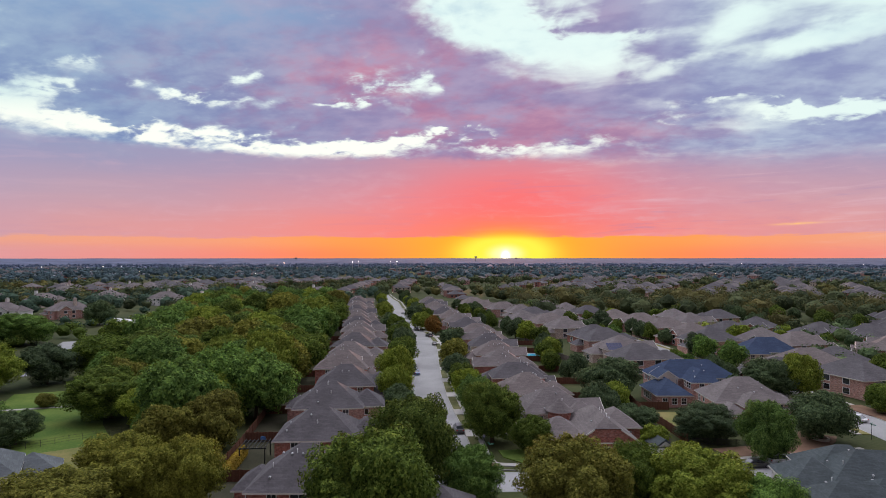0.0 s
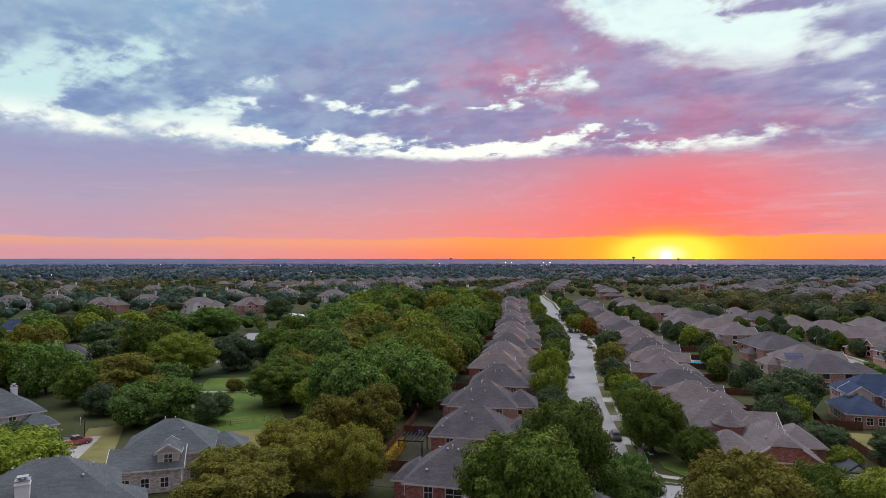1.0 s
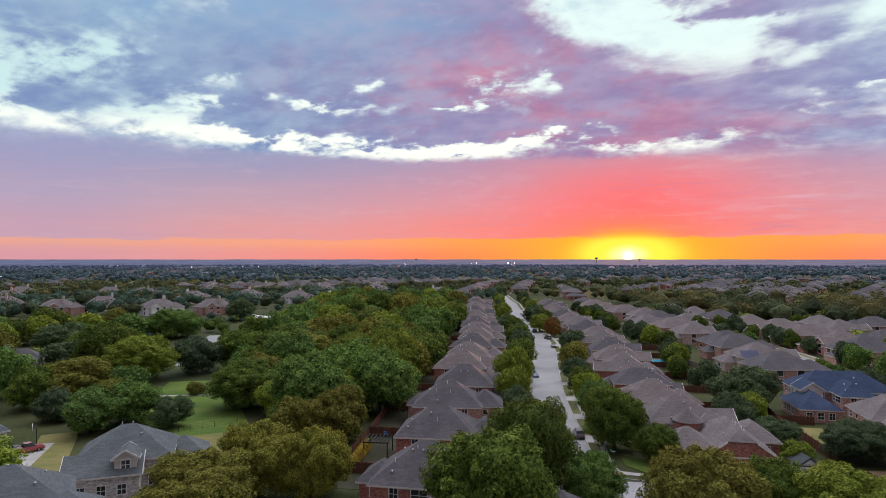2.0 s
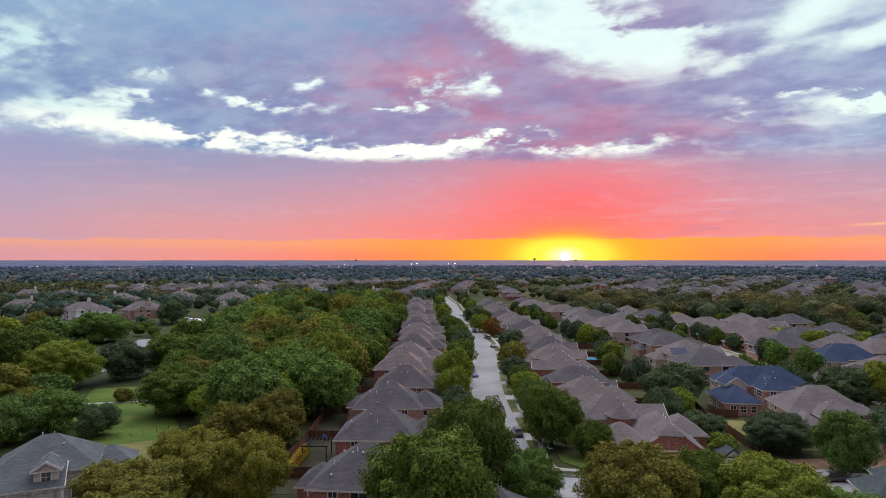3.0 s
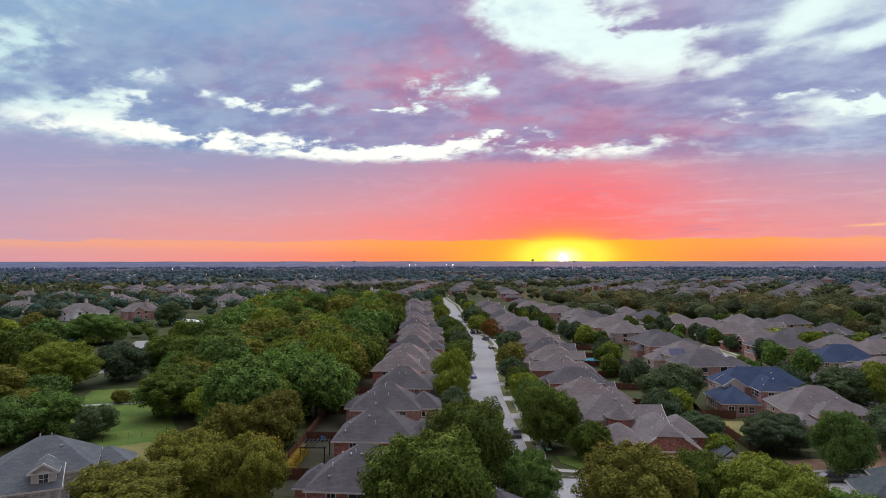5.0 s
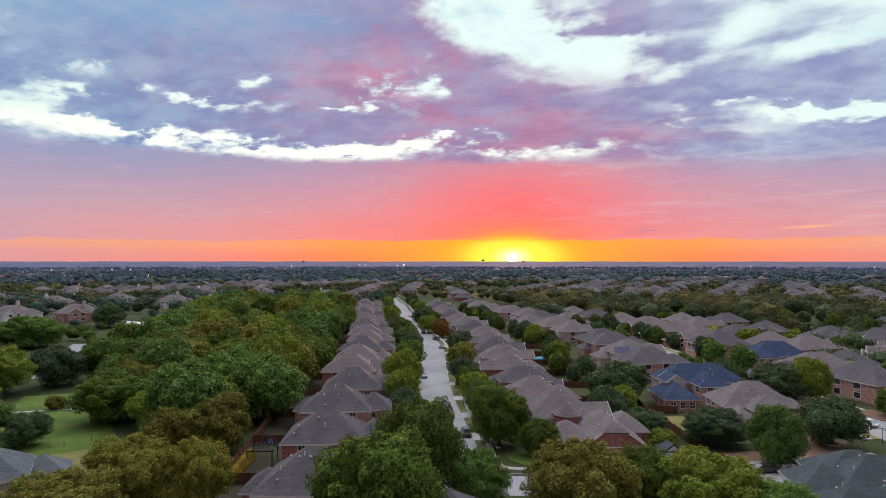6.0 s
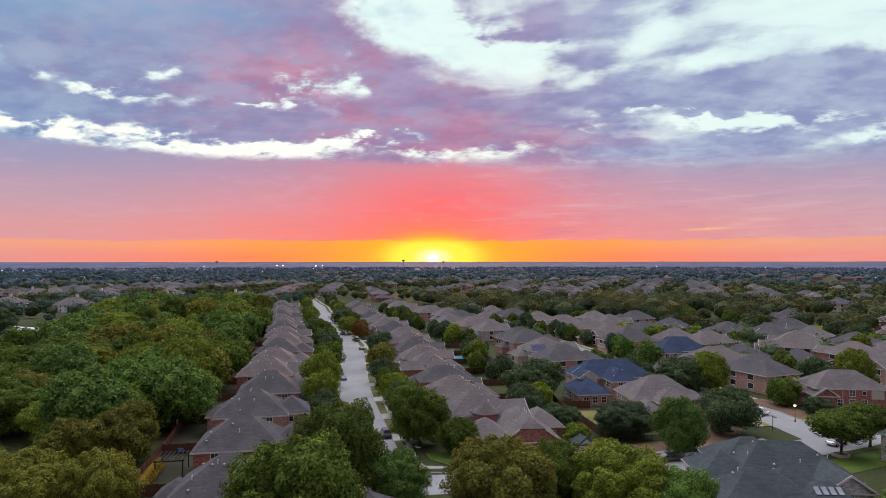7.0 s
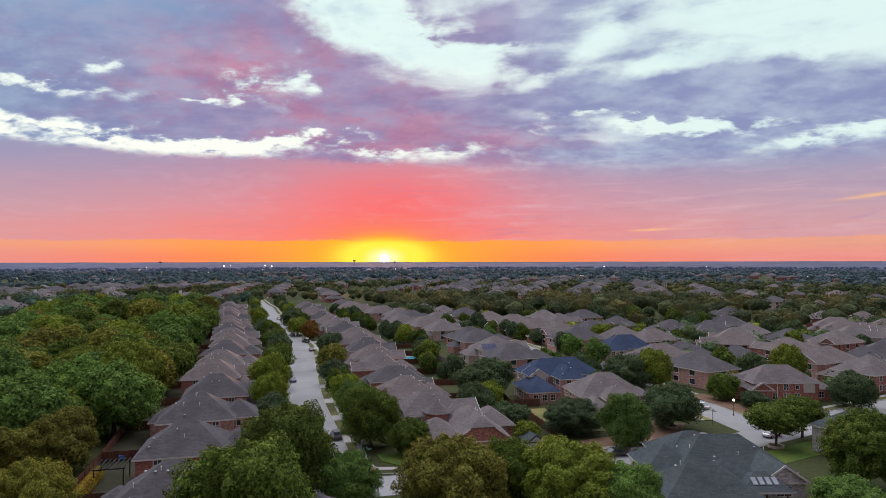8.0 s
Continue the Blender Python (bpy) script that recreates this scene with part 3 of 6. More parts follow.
def add_windows(house, vols, spacing, rng, kind="tall", storeys=True, sides="+x-x+y-y"):
    """Rows of windows along every free wall."""
    for i, (cx, cy, wx, wy, eave, _k) in enumerate(vols):
        levels = [1.5] if eave < 4.2 else [1.5, eave - 1.05]
        for name, turn, span in (("+x", 0, wy), ("-x", 180, wy), ("+y", 90, wx), ("-y", -90, wx)):
            if name not in sides:
                continue
            n = max(1, int((span - 1.2) // spacing))
            for k in range(n):
                s = (k - (n - 1) / 2) * spacing
                for z in levels:
                    if rng.random() < 0.14:
                        continue
                    a = radians(turn)
                    half = (wx if turn in (0, 180) else wy) / 2
                    x = cx + math.cos(a) * half - math.sin(a) * s
                    y = cy + math.sin(a) * half + math.cos(a) * s
                    if inside(vols, i, x + math.cos(a) * 0.4, y + math.sin(a) * 0.4, z):
                        continue
                    add_window(house, kind if rng.random() < 0.75 or kind == "far" else rng.choice(("wide", "small")), x, y, z, turn)


def garage(house, x, y, turn, wide=4.9):
    """Panelled garage door that faces its turn."""
    bm = bmesh.new()
    box(bm, 0.02, 0, 0, 0.06, wide, 2.25)
    for r in range(4):
        for c in range(8):
            box(bm, 0.055, (c - 3.5) * wide / 8, 0.08 + r * 0.55, 0.03, wide / 8 - 0.1, 0.43)
    door = part("garage_door", bm, TRIM, house, "pale panelled garage door", pose(x, y, 0.03, 0, 0, turn))
    bm = bmesh.new()
    for s in (-1, 1):
        box(bm, 0.03, s * (wide / 2 + 0.09), 0, 0.12, 0.18, 2.35)
    box(bm, 0.03, 0, 2.26, 0.12, wide + 0.36, 0.2)
    part("door_frame", bm, WHITE_PAINT, door)


def front_door(house, x, y, turn):
    bm = bmesh.new()
    box(bm, 0.03, 0, 0, 0.08, 1.0, 2.1)
    for z in (0.2, 1.15):
        for s in (-0.23, 0.23):
            box(bm, 0.08, s, z, 0.03, 0.34, 0.75)
    door = part("front_door", bm, CEDAR, house, "dark stained front door", pose(x, y, 0.05, 0, 0, turn))
    bm = bmesh.new()
    for s in (-0.58, 0.58):
        box(bm, 0.03, s, 0, 0.14, 0.15, 2.25)
    box(bm, 0.03, 0, 2.12, 0.14, 1.3, 0.16)
    part("door_frame", bm, WHITE_PAINT, door)


def add_vents(house, vols, spots, tall=()):
    """Low box vents and taller pipe vents on the roof."""
    for x, y in spots:
        z = roof_height(vols, x, y)
        bm = bmesh.new()
        tube(bm, 0, 0, -0.25, 0.1, 0.1, 0.46)
        tube(bm, 0, 0, 0.2, 0.2, 0.08, 0.12, 10)
        part("roof_vent", bm, GALVANISED, house, "", pose(x, y, z))
    for x, y in tall:
        z = roof_height(vols, x, y)
        bm = bmesh.new()
        tube(bm, 0, 0, -0.3, 0.055, 0.055, 0.8)
        tube(bm, 0, 0, 0.46, 0.1, 0.04, 0.1)
        part("vent_pipe", bm, WHITE_PAINT, house, "", pose(x, y, z))


def add_chimney(house, x, y, top, material, w=1.5, d=0.9):
    bm = bmesh.new()
    box(bm, 0, 0, 0, w, d, top)
    box(bm, 0, 0, top - 0.5, w + 0.16, d + 0.16, 0.18)
    c = part("chimney", bm, material, house, "", pose(x, y, 0))
    bm = bmesh.new()
    box(bm, 0, 0, top + 0.003, w + 0.1, d + 0.1, 0.1)
    for s in (-0.3, 0.3):
        tube(bm, s, 0, top + 0.1, 0.14, 0.14, 0.3)
    box(bm, 0, 0, top + 0.42, w * 0.8, d * 0.8, 0.06)
    part("cap", bm, GALVANISED, c)


def add_dormer(house, x, y, turn, base, material, roof, w=2.4, h=1.7, deep=3.0):
    """Gabled dormer with its own window, facing its turn."""
    bm = bmesh.new()
    v = (-deep / 2, 0, deep, w, h, "gx")
    add_walls(bm, v)
    d = part("dormer", bm, material, house, "", pose(x, y, base, 0, 0, turn))
    bm = bmesh.new()
    add_roof(bm, (-deep / 2, 0, deep, w, h, "gx"))
    part("dormer_roof", bm, roof, d).data.materials.append(TRIM)
    for me, nm in zip(WINDOWS["tall"], ("window_frame", "pane")):
        part(nm, me, None, d, "", pose(0, 0, h / 2 + 0.05))


def house_shell(label, vols, wall, roof, m, group=""):
    h = thing("house", label, "house", group, m)
    for i, v in enumerate(vols):
        bm = bmesh.new()
        add_walls(bm, v)
        part("wall", bm, wall, h)
        bm = bmesh.new()
        add_roof(bm, v)
        part("roof", bm, roof, h).data.materials.append(TRIM)
    return h


PLANS = {
    "corner_hip": [(0, 0, 14.5, 11, 4.6, "h"), (6.2, -2.4, 6.6, 5.6, 4.8, "h"), (7.6, 2.7, 7.6, 5.4, 2.9, "h"), (-7.6, 2, 4, 5.4, 2.8, "h")],
    "front_gable": [(0, 0, 13.5, 11.4, 4.6, "h"), (4.6, 2.9, 8, 5.0, 4.6, "gx"), (7.4, -2.7, 7.4, 5.6, 2.9, "h"), (-6.8, -2, 5, 6, 2.8, "h")],
    "long_hip": [(0, 0, 15.5, 10.8, 4.6, "h"), (5.8, 2.5, 8.8, 4.8, 4.6, "gx"), (8, -2.6, 6, 5.4, 2.9, "gx"), (-8, 0, 4, 6, 2.8, "h")],
    "estate": [(0, 0, 13, 21, 5.2, "h"), (5.5, -5.5, 8, 7, 5.4, "gx"), (4, 8.5, 9, 8, 4.8, "h"), (-6, 2, 6, 8, 5.2, "gx"), (-5, -8, 8, 7, 3.0, "h")],
    "row_hip": [(0, 0, 13.4, 10.6, 4.6, "h"), (8.0, 2.2, 5.4, 6.2, 4.3, "h"), (7.6, -2.9, 4.6, 4.8, 2.7, "h")],
    "row_wing": [(0, 0, 13.4, 10.6, 4.6, "h"), (7.6, 1.4, 6.6, 7.4, 4.2, "h"), (-6.6, 3.4, 4.4, 5.0, 3.6, "h")],
    "row_long": [(0, 0, 13.8, 10.6, 4.6, "h"), (8.4, 1.0, 5.0, 5.4, 4.5, "gx"), (8.2, -3.2, 4.4, 4.4, 2.8, "h")],
    "row_end": [(0, 0, 13.4, 11.4, 4.5, "h"), (-7.6, 3.6, 5.4, 6.4, 2.7, "h"), (4.2, -5.6, 5.0, 4.0, 3.6, "gy"), (8.0, 3.0, 5.0, 5.6, 4.2, "h")],
    "east_gable": [(0, 0, 13.5, 10.6, 4.6, "h"), (-5.4, 2.4, 7.0, 5.4, 4.6, "gx"), (-6.6, -2.6, 5.0, 4.6, 2.9, "h"), (6.4, -1.8, 6.0, 6.0, 2.9, "h")],
    "east_step": [(1.0, 0, 12.5, 10.8, 4.6, "h"), (-5.6, -1.6, 7.4, 6.6, 3.6, "h"), (5.6, 2.6, 7.0, 5.0, 4.5, "gx"), (-4.2, 3.6, 5.4, 4.4, 4.4, "h")],
    "east_twin": [(0, 1.2, 13.0, 8.6, 4.8, "h"), (-3.6, -3.0, 9.0, 6.2, 4.4, "h"), (6.0, -2.2, 7.0, 6.2, 3.0, "h"), (-7.6, 2.4, 3.6, 4.6, 2.8, "gx")],
    "low_hip": [(0, 0, 15, 12.5, 3.1, "h"), (6, 3.4, 8, 6.0, 3.1, "gx"), (5.6, -3.4, 6.4, 5.6, 2.9, "h")],
    "stepped": [(0, 0, 12.5, 11, 4.7, "h"), (-5, 2.0, 9, 7, 3.0, "h"), (5.8, -2.2, 6.4, 5.8, 4.7, "gx"), (7.6, 3.0, 6.4, 5.0, 2.9, "gx")],
}


def full_house(plan, label, wall, roof, m, seed, group=""):
    """A near or middling house with windows, doors, vents and a chimney."""
    rng = random.Random(seed)
    vols = PLANS[plan]
    h = house_shell(label, vols, wall, roof, m, group)
    add_windows(h, vols, 3.5, rng)
    g = [v for v in vols[1:] if v[0] > 4 and v[4] < 4.2]
    if g:
        garage(h, g[0][0] + g[0][2] / 2, g[0][1], 0, min(4.9, g[0][3] - 1.2))
    front_door(h, vols[1][0] + vols[1][2] / 2, vols[1][1] + 0.4 * (1 if vols[1][1] > 0 else -1), 0)
    spots = [(rng.uniform(-5, 3), rng.uniform(-5, 5)) for _ in range(4)] + [(rng.uniform(-3, -1) + k * 0.9, rng.choice((-1.6, 1.6))) for k in range(2)]
    add_vents(h, vols, spots, [(rng.uniform(-4, 1), rng.uniform(-4, 4)) for _ in range(3)])
    return h


def plain_house(plan, label, wall, roof, seed, group=""):
    """A house for the middle distance: shell and far windows."""
    rng = random.Random(seed)
    vols = [(a, b, c, d, 4.9 if 4.2 < e < 5 and plan in ("corner_hip", "stepped", "long_hip") else e, k) for a, b, c, d, e, k in PLANS[plan]]
    h = house_shell(label, vols, wall, roof, Matrix(), group)
    add_windows(h, vols[:2], 5.2, rng, "far")
    return h


# ---- trees ----
def crown_mesh(name, seed, radius, height, clumps, leaves, leaf, material, droop=0.0, ragged=0.16):
    """A full crown: large lobes that carry smaller clumps, clad in small leaves, with an uneven outline; its base is at z 0."""
    rng = np.random.default_rng(seed)

    def knots(n, size):
        """Lobe directions spread over the crown, with their reach and their angular size."""
        z = 1.0 - 1.9 * (np.arange(n) + rng.uniform(0.0, 1.0, n)) / n
        a = np.arange(n) * 2.39996 + rng.normal(0, 0.5, n)
        w = np.sqrt(np.clip(1 - z * z, 0.02, 1))
        return np.stack([np.cos(a) * w, np.sin(a) * w, z], 1), rng.uniform(0.45, 1.15, n), size / np.sqrt(n) * rng.uniform(0.8, 1.3, n)

    lobes, tufts = knots(max(9, clumps // 11), 2.3), knots(clumps, 2.4)

    def swell(u):
        """Reach of the crown in each direction, and the way its surface leans there."""
        reach, lean = np.full(len(u), 0.68), u.copy()
        for (c, amp, wide), gain, tilt in ((lobes, 0.38, 0.8), (tufts, 0.22, 0.95)):
            far = np.sqrt(np.clip(2 - 2 * (u @ c.T), 0, None)) / wide[None]
            lift = amp[None] * (1 - far ** 2)
            k = np.argmax(lift, axis=1)
            row = np.arange(len(u))
            reach += gain * np.clip(lift[row, k], -0.45, None)
            lean += tilt * (u - c[k]) / wide[k][:, None]
        az = np.arctan2(u[:, 1], u[:, 0])
        return reach * (1 + ragged * np.sin(az * 2 + seed) * 0.5 * (1 - np.abs(u[:, 2]))), lean

    u = rng.normal(size=(leaves, 3))
    u[:, 2] += 0.35
    u /= np.linalg.norm(u, axis=1)[:, None]
    reach, lean = swell(u)
    shape = np.array([radius, radius, height / 2])
    deep = 1.04 - 0.2 * rng.uniform(0, 1, leaves) ** 1.6 + np.where(rng.random(leaves) < 0.07, rng.uniform(0, 0.07, leaves), 0)
    pos = u * (reach * deep)[:, None] * shape
    pos[:, 2] -= (droop + 0.05) * rng.uniform(0, 1, leaves) * np.hypot(pos[:, 0], pos[:, 1]) * 0.5
    nrm = lean / np.linalg.norm(lean, axis=1)[:, None] + np.array([0, 0, 0.2]) + rng.normal(0, 0.38, (leaves, 3))
    nrm /= np.linalg.norm(nrm, axis=1)[:, None]
    t1 = np.cross(nrm, rng.normal(size=(leaves, 3)))
    t1 /= np.linalg.norm(t1, axis=1)[:, None]
    t2 = np.cross(nrm, t1)
    s = leaf * rng.uniform(0.6, 1.35, leaves)[:, None]
    card = np.stack([pos - t1 * s * 1.05, pos + t1 * s - t2 * s * 0.2, pos + t2 * s * 0.9], 1).reshape(-1, 3)
    # twigs and shaded leaves inside
    bm = bmesh.new()
    bmesh.ops.create_icosphere(bm, subdivisions=3 if leaves < 8000 else 4, radius=1)
    ico, tri = np.array([v.co[:] for v in bm.verts]), np.array([[v.index for v in f.verts] for f in bm.faces])
    bm.free()
    ico /= np.linalg.norm(ico, axis=1)[:, None]
    core = ico * (swell(ico)[0] * rng.uniform(0.76, 0.86, len(ico)))[:, None] * shape
    verts = np.concatenate([card, core])
    verts[:, 2] -= np.percentile(verts[:, 2], 0.5)
    verts[:, 2] *= height / np.percentile(verts[:, 2], 99.8)
    verts[:, :2] *= radius / np.percentile(np.hypot(card[:, 0], card[:, 1]), 95)
    faces = np.arange(len(card)).reshape(-1, 3).tolist() + (tri + len(card)).tolist()
    return raw(name, verts.tolist(), faces, material)


def trunk_mesh(name, seed, height, thick, limbs):
    """Tapered trunk with a root flare and limbs that reach into the crown."""
    rng = random.Random(seed)
    bm = bmesh.new()

    def branch(a, b, r1, r2, n=7):
        way = b - a
        m = Matrix.Translation((a + b) / 2) @ way.to_track_quat("Z", "Y").to_matrix().to_4x4()
        bmesh.ops.create_cone(bm, cap_ends=True, segments=n, radius1=r1, radius2=r2, depth=way.length, matrix=m)

    fork = Vector((rng.uniform(-0.3, 0.3), rng.uniform(-0.3, 0.3), height * 0.38))
    branch(Vector((0, 0, -0.3)), Vector((0, 0, 0.5)), thick * 1.6, thick * 1.05)
    branch(Vector((0, 0, 0.45)), fork, thick * 1.05, thick * 0.8)
    for k in range(limbs):
        a = k * 2 * math.pi / limbs + rng.uniform(-0.4, 0.4)
        out = height * rng.uniform(0.16, 0.28)
        knee = fork + Vector((math.cos(a) * out, math.sin(a) * out, height * rng.uniform(0.14, 0.24)))
        branch(fork - Vector((0, 0, 0.15)), knee, thick * 0.6, thick * 0.38, 6)
        for s in (-0.5, 0.5):
            tip = knee + Vector((math.cos(a + s) * out * 0.9, math.sin(a + s) * out * 0.9, height * rng.uniform(0.1, 0.2)))
            branch(knee, tip, thick * 0.36, thick * 0.1, 5)
    me = bpy.data.meshes.new(name)
    bm.to_mesh(me), bm.free()
    me.materials.append(BARK)
    return me


TREE_WORDS = {
    "oak": ("broad dark green shade tree with a full crown", LEAF_OAK),
    "elm": ("yellow-green elm with a loose airy crown", LEAF_ELM),
    "olive": ("olive-brown tree turning in autumn", LEAF_OLIVE),
    "live": ("dense grey-green live oak with a round crown", LEAF_LIVE),
    "ash": ("round bright green ash tree with a dense crown", LEAF_ASH),
    "rust": ("rust-orange tree in autumn colour", LEAF_RUST),
}
FRONT, NEAR, MIDDLE = {}, {}, {}
for _i, (_k, (_words, _leaf)) in enumerate(TREE_WORDS.items()):
    # unit trees: crown radius 5 m, height 10 m
    droop = 0.1 if _k == "olive" else 0.0
    FRONT[_k] = [(crown_mesh("crown", 11 + 7 * _i + j, 5.0, 9.0, 190, 34000, 0.145, _leaf, droop), trunk_mesh("trunk", _i * 5 + j, 7.5, 0.32, 5)) for j in range(2)]
    NEAR[_k] = [(crown_mesh("crown", 31 + 7 * _i + j, 5.0, 9.0, 130, 12500, 0.225, _leaf, droop), trunk_mesh("trunk", 30 + _i * 5 + j, 7.5, 0.32, 5)) for j in range(2)]
    MIDDLE[_k] = [(crown_mesh("crown", 71 + 9 * _i + j, 5.0, 9.0, 80, 3900, 0.37, _leaf, droop, 0.22), trunk_mesh("trunk", 50 + _i * 5 + j, 7.5, 0.32, 3)) for j in range(3)]


def tree(kind, x, y, radius, height, stock=MIDDLE, seed=0, group="", lift=0.0):
    """A tree of that crown radius and full height, standing on the ground."""
    rng = random.Random(seed * 31 + int(x * 7) + int(y * 13))
    crown, trunk = rng.choice(stock[kind])
    t = thing("tree", TREE_WORDS[kind][0], "tree", group, pose(x, y, 0, 0, 0, rng.uniform(0, 360)))
    s = height / 10.5
    part("trunk", trunk, None, t, "", Matrix.Diagonal((s, s, s, 1)))
    clear = height * (lift or (0.08 if radius > height * 0.42 else 0.14))
    part("crown", crown, None, t, "", Matrix.Translation((0, 0, clear)) @ Matrix.Diagonal((radius / 5, radius / 5, (height - clear) / 9, 1)))
    return t


# ---- ground, streets and paths ----
def ribbon(name, pts, lo, hi, z0, z1, material, label="", kind="structure", parent=None):
    """A slab along a line, from offset lo to offset hi to its right, between two heights."""
    verts, faces = [], []
    for i, p in enumerate(pts):
        a, b = Vector(pts[max(i - 1, 0)]), Vector(pts[min(i + 1, len(pts) - 1)])
        way = (b - a).normalized()
        side = Vector((way.y, -way.x))
        l, r = Vector(p) + side * lo, Vector(p) + side * hi
        verts += [(*l, z0), (*r, z0), (*r, z1), (*l, z1)]
    for i in range(len(pts) - 1):
        a, b = 4 * i, 4 * i + 4
        faces += [(a + 3, a + 2, b + 2, b + 3), (a, b, b + 1, a + 1), (a + 1, b + 1, b + 2, a + 2), (a, a + 3, b + 3, b)]
    e = 4 * (len(pts) - 1)
    faces += [(0, 1, 2, 3), (e + 3, e + 2, e + 1, e)]
    ob = new(name, raw(name, verts, faces, material))
    if parent:
        ob.parent = parent
    return tagged(ob, label, "", "", "" if parent else kind)


def smooth(pts, step=6.0):
    """A denser line through the points."""
    out = []
    for i in range(len(pts) - 1):
        p = [Vector(pts[min(max(k, 0), len(pts) - 1)]) for k in (i - 1, i, i + 1, i + 2)]
        n = max(1, int((p[2] - p[1]).length / step))
        for k in range(n):
            t = k / n
            q = 0.5 * (2 * p[1] + (p[2] - p[0]) * t + (2 * p[0] - 5 * p[1] + 4 * p[2] - p[3]) * t * t + (3 * p[1] - p[0] - 3 * p[2] + p[3]) * t ** 3)
            out.append((q.x, q.y))
    return out + [tuple(pts[-1])]


STREET = smooth([(1.8, 95), (1.5, 102), (0.6, 118), (-1.4, 138), (-3.0, 154), (-4.3, 174), (-5.7, 206), (-7.0, 245), (-11.0, 280), (-17, 315), (-23, 358), (-29.5, 410), (-35, 452), (-40, 494), (-47, 530), (-58, 600)])
CROSS = smooth([(-2.4, 97.5), (14, 98), (32, 99), (57, 103), (86, 110), (118, 121.5), (160, 135), (230, 160)])
SIDE_STREET = smooth([(89, 112), (89.6, 130), (90, 148), (88, 168), (84, 190), (82, 215), (80, 250), (75, 290), (66, 340), (58, 390), (48, 440)])
PARK_LANE = smooth([(-155, 262), (-148, 242), (-138, 215), (-126, 200), (-122, 185)])
SX, SY = np.array([p[0] for p in STREET]), np.array([p[1] for p in STREET])


def street_x(y):
    return float(np.interp(y, SY, SX))


def street_turn(y):
    return math.degrees(math.atan2(street_x(y - 8) - street_x(y + 8), 16))


gv, gf = [(0, 0, -0.02)], []
for _r in (150, 600, 1800, 5200):
    gv += [(_r * math.cos(a * math.pi / 24), _r * math.sin(a * math.pi / 24), -0.02) for a in range(48)]
gf += [(0, 1 + i, 1 + (i + 1) % 48) for i in range(48)]
for _k in range(3):
    b = 1 + 48 * _k
    gf += [(b + i, b + 48 + i, b + 48 + (i + 1) % 48, b + (i + 1) % 48) for i in range(48)]
tagged(new("ground", raw("ground", gv, gf, GRASS)), "patchy green and straw-coloured grassland under the suburb", "", "", "structure")

HALF = 4.25
ribbon("road_main", STREET, -HALF, HALF, -0.2, 0.02, CONCRETE, "pale concrete residential street between two rows of houses")
ribbon("road_cross", CROSS, -HALF, HALF, -0.2, 0.024, CONCRETE, "pale concrete cross street past the corner lawn")
ribbon("road_side", SIDE_STREET, -4.6, 4.6, -0.2, 0.028, CONCRETE, "pale concrete side street past the blue-roofed house")
ribbon("road_park", PARK_LANE, -4, 4, -0.2, 0.02, CONCRETE, "pale concrete lane behind the wooded park")


def kerbed(line, half, skip=(), turf=VERGE):
    """Kerb, apron, walk on both sides of a street."""
    for s in (-1, 1):
        if s in skip:
            continue
        lo, hi = sorted((s * half, s * (half + 0.18)))
        ribbon("kerb", line, lo, hi, -0.1, 0.15, WALKWAY, "pale concrete kerb along the street")
        lo, hi = sorted((s * (half + 2.0), s * (half + 3.1)))
        ribbon("pavement", line, lo, hi, -0.1, 0.16, WALKWAY, "pale concrete footpath beside the street")
        lo, hi = sorted((s * (half + 0.18), s * (half + 2.0)))
        ribbon("verge", line, lo, hi, -0.1, 0.13, turf, "worn grass verge between kerb and footpath")


main_line = [p for p in STREET if p[1] > 106]
kerbed(main_line, HALF)
kerbed([p for p in SIDE_STREET if 118 < p[1]], 4.6, (), DRY_LAWN)
kerbed([p for p in CROSS if 12 < p[0] < 82], HALF, (1,))
kerbed([p for p in CROSS if 97 < p[0]], HALF)
# corner of the two streets
corner = smooth([(5.6, 107.5), (6.2, 105.2), (8.2, 103.4), (12.5, 102.6)], 0.7)
ribbon("kerb", corner, -0.18, 0.0, -0.1, 0.15, WALKWAY, "rounded concrete kerb at the street corner")
ribbon("pavement", corner, -3.4, -2.0, -0.1, 0.16, WALKWAY, "curved concrete footpath round the corner lawn")
ribbon("ramp", smooth([(8.3, 105.6), (9.3, 104.9)], 0.5), -0.6, 0.6, 0.1, 0.18, BRICK_RED, "red textured kerb ramp at the street corner")
ribbon("lawn_corner", smooth([(11, 113.5), (11.5, 110), (14, 107.4), (24, 106.2)], 2), -3.5, 1.0, -0.1, 0.14, LAWN, "bright mown corner lawn under the shade trees")
ribbon("lawn_park", smooth([(-62, 98), (-70, 112), (-80, 126), (-90, 146), (-98, 165)], 6), -13, 10, -0.1, 0.03, LAWN, "bright mown park lawn beside the woods")
ribbon("lawn_slope", smooth([(-56, 90), (-63, 101), (-71, 113)], 6), -9, 10, -0.1, 0.045, DRY_LAWN, "straw-coloured grass slope behind the houses")
# shade behind the west row, painted as a dark ground colour
YARD = speckled("yard_shade", (0.03, 0.032, 0.018, 1), (0.06, 0.055, 0.035, 1), 0.2, 3.0, 0.95, 0.4)
ribbon("yard_west", [(street_x(y), y) for y in range(92, 440, 12)], -39, -27, -0.1, 0.03, YARD, "back yards behind the west row, shade painted into the dark ground")
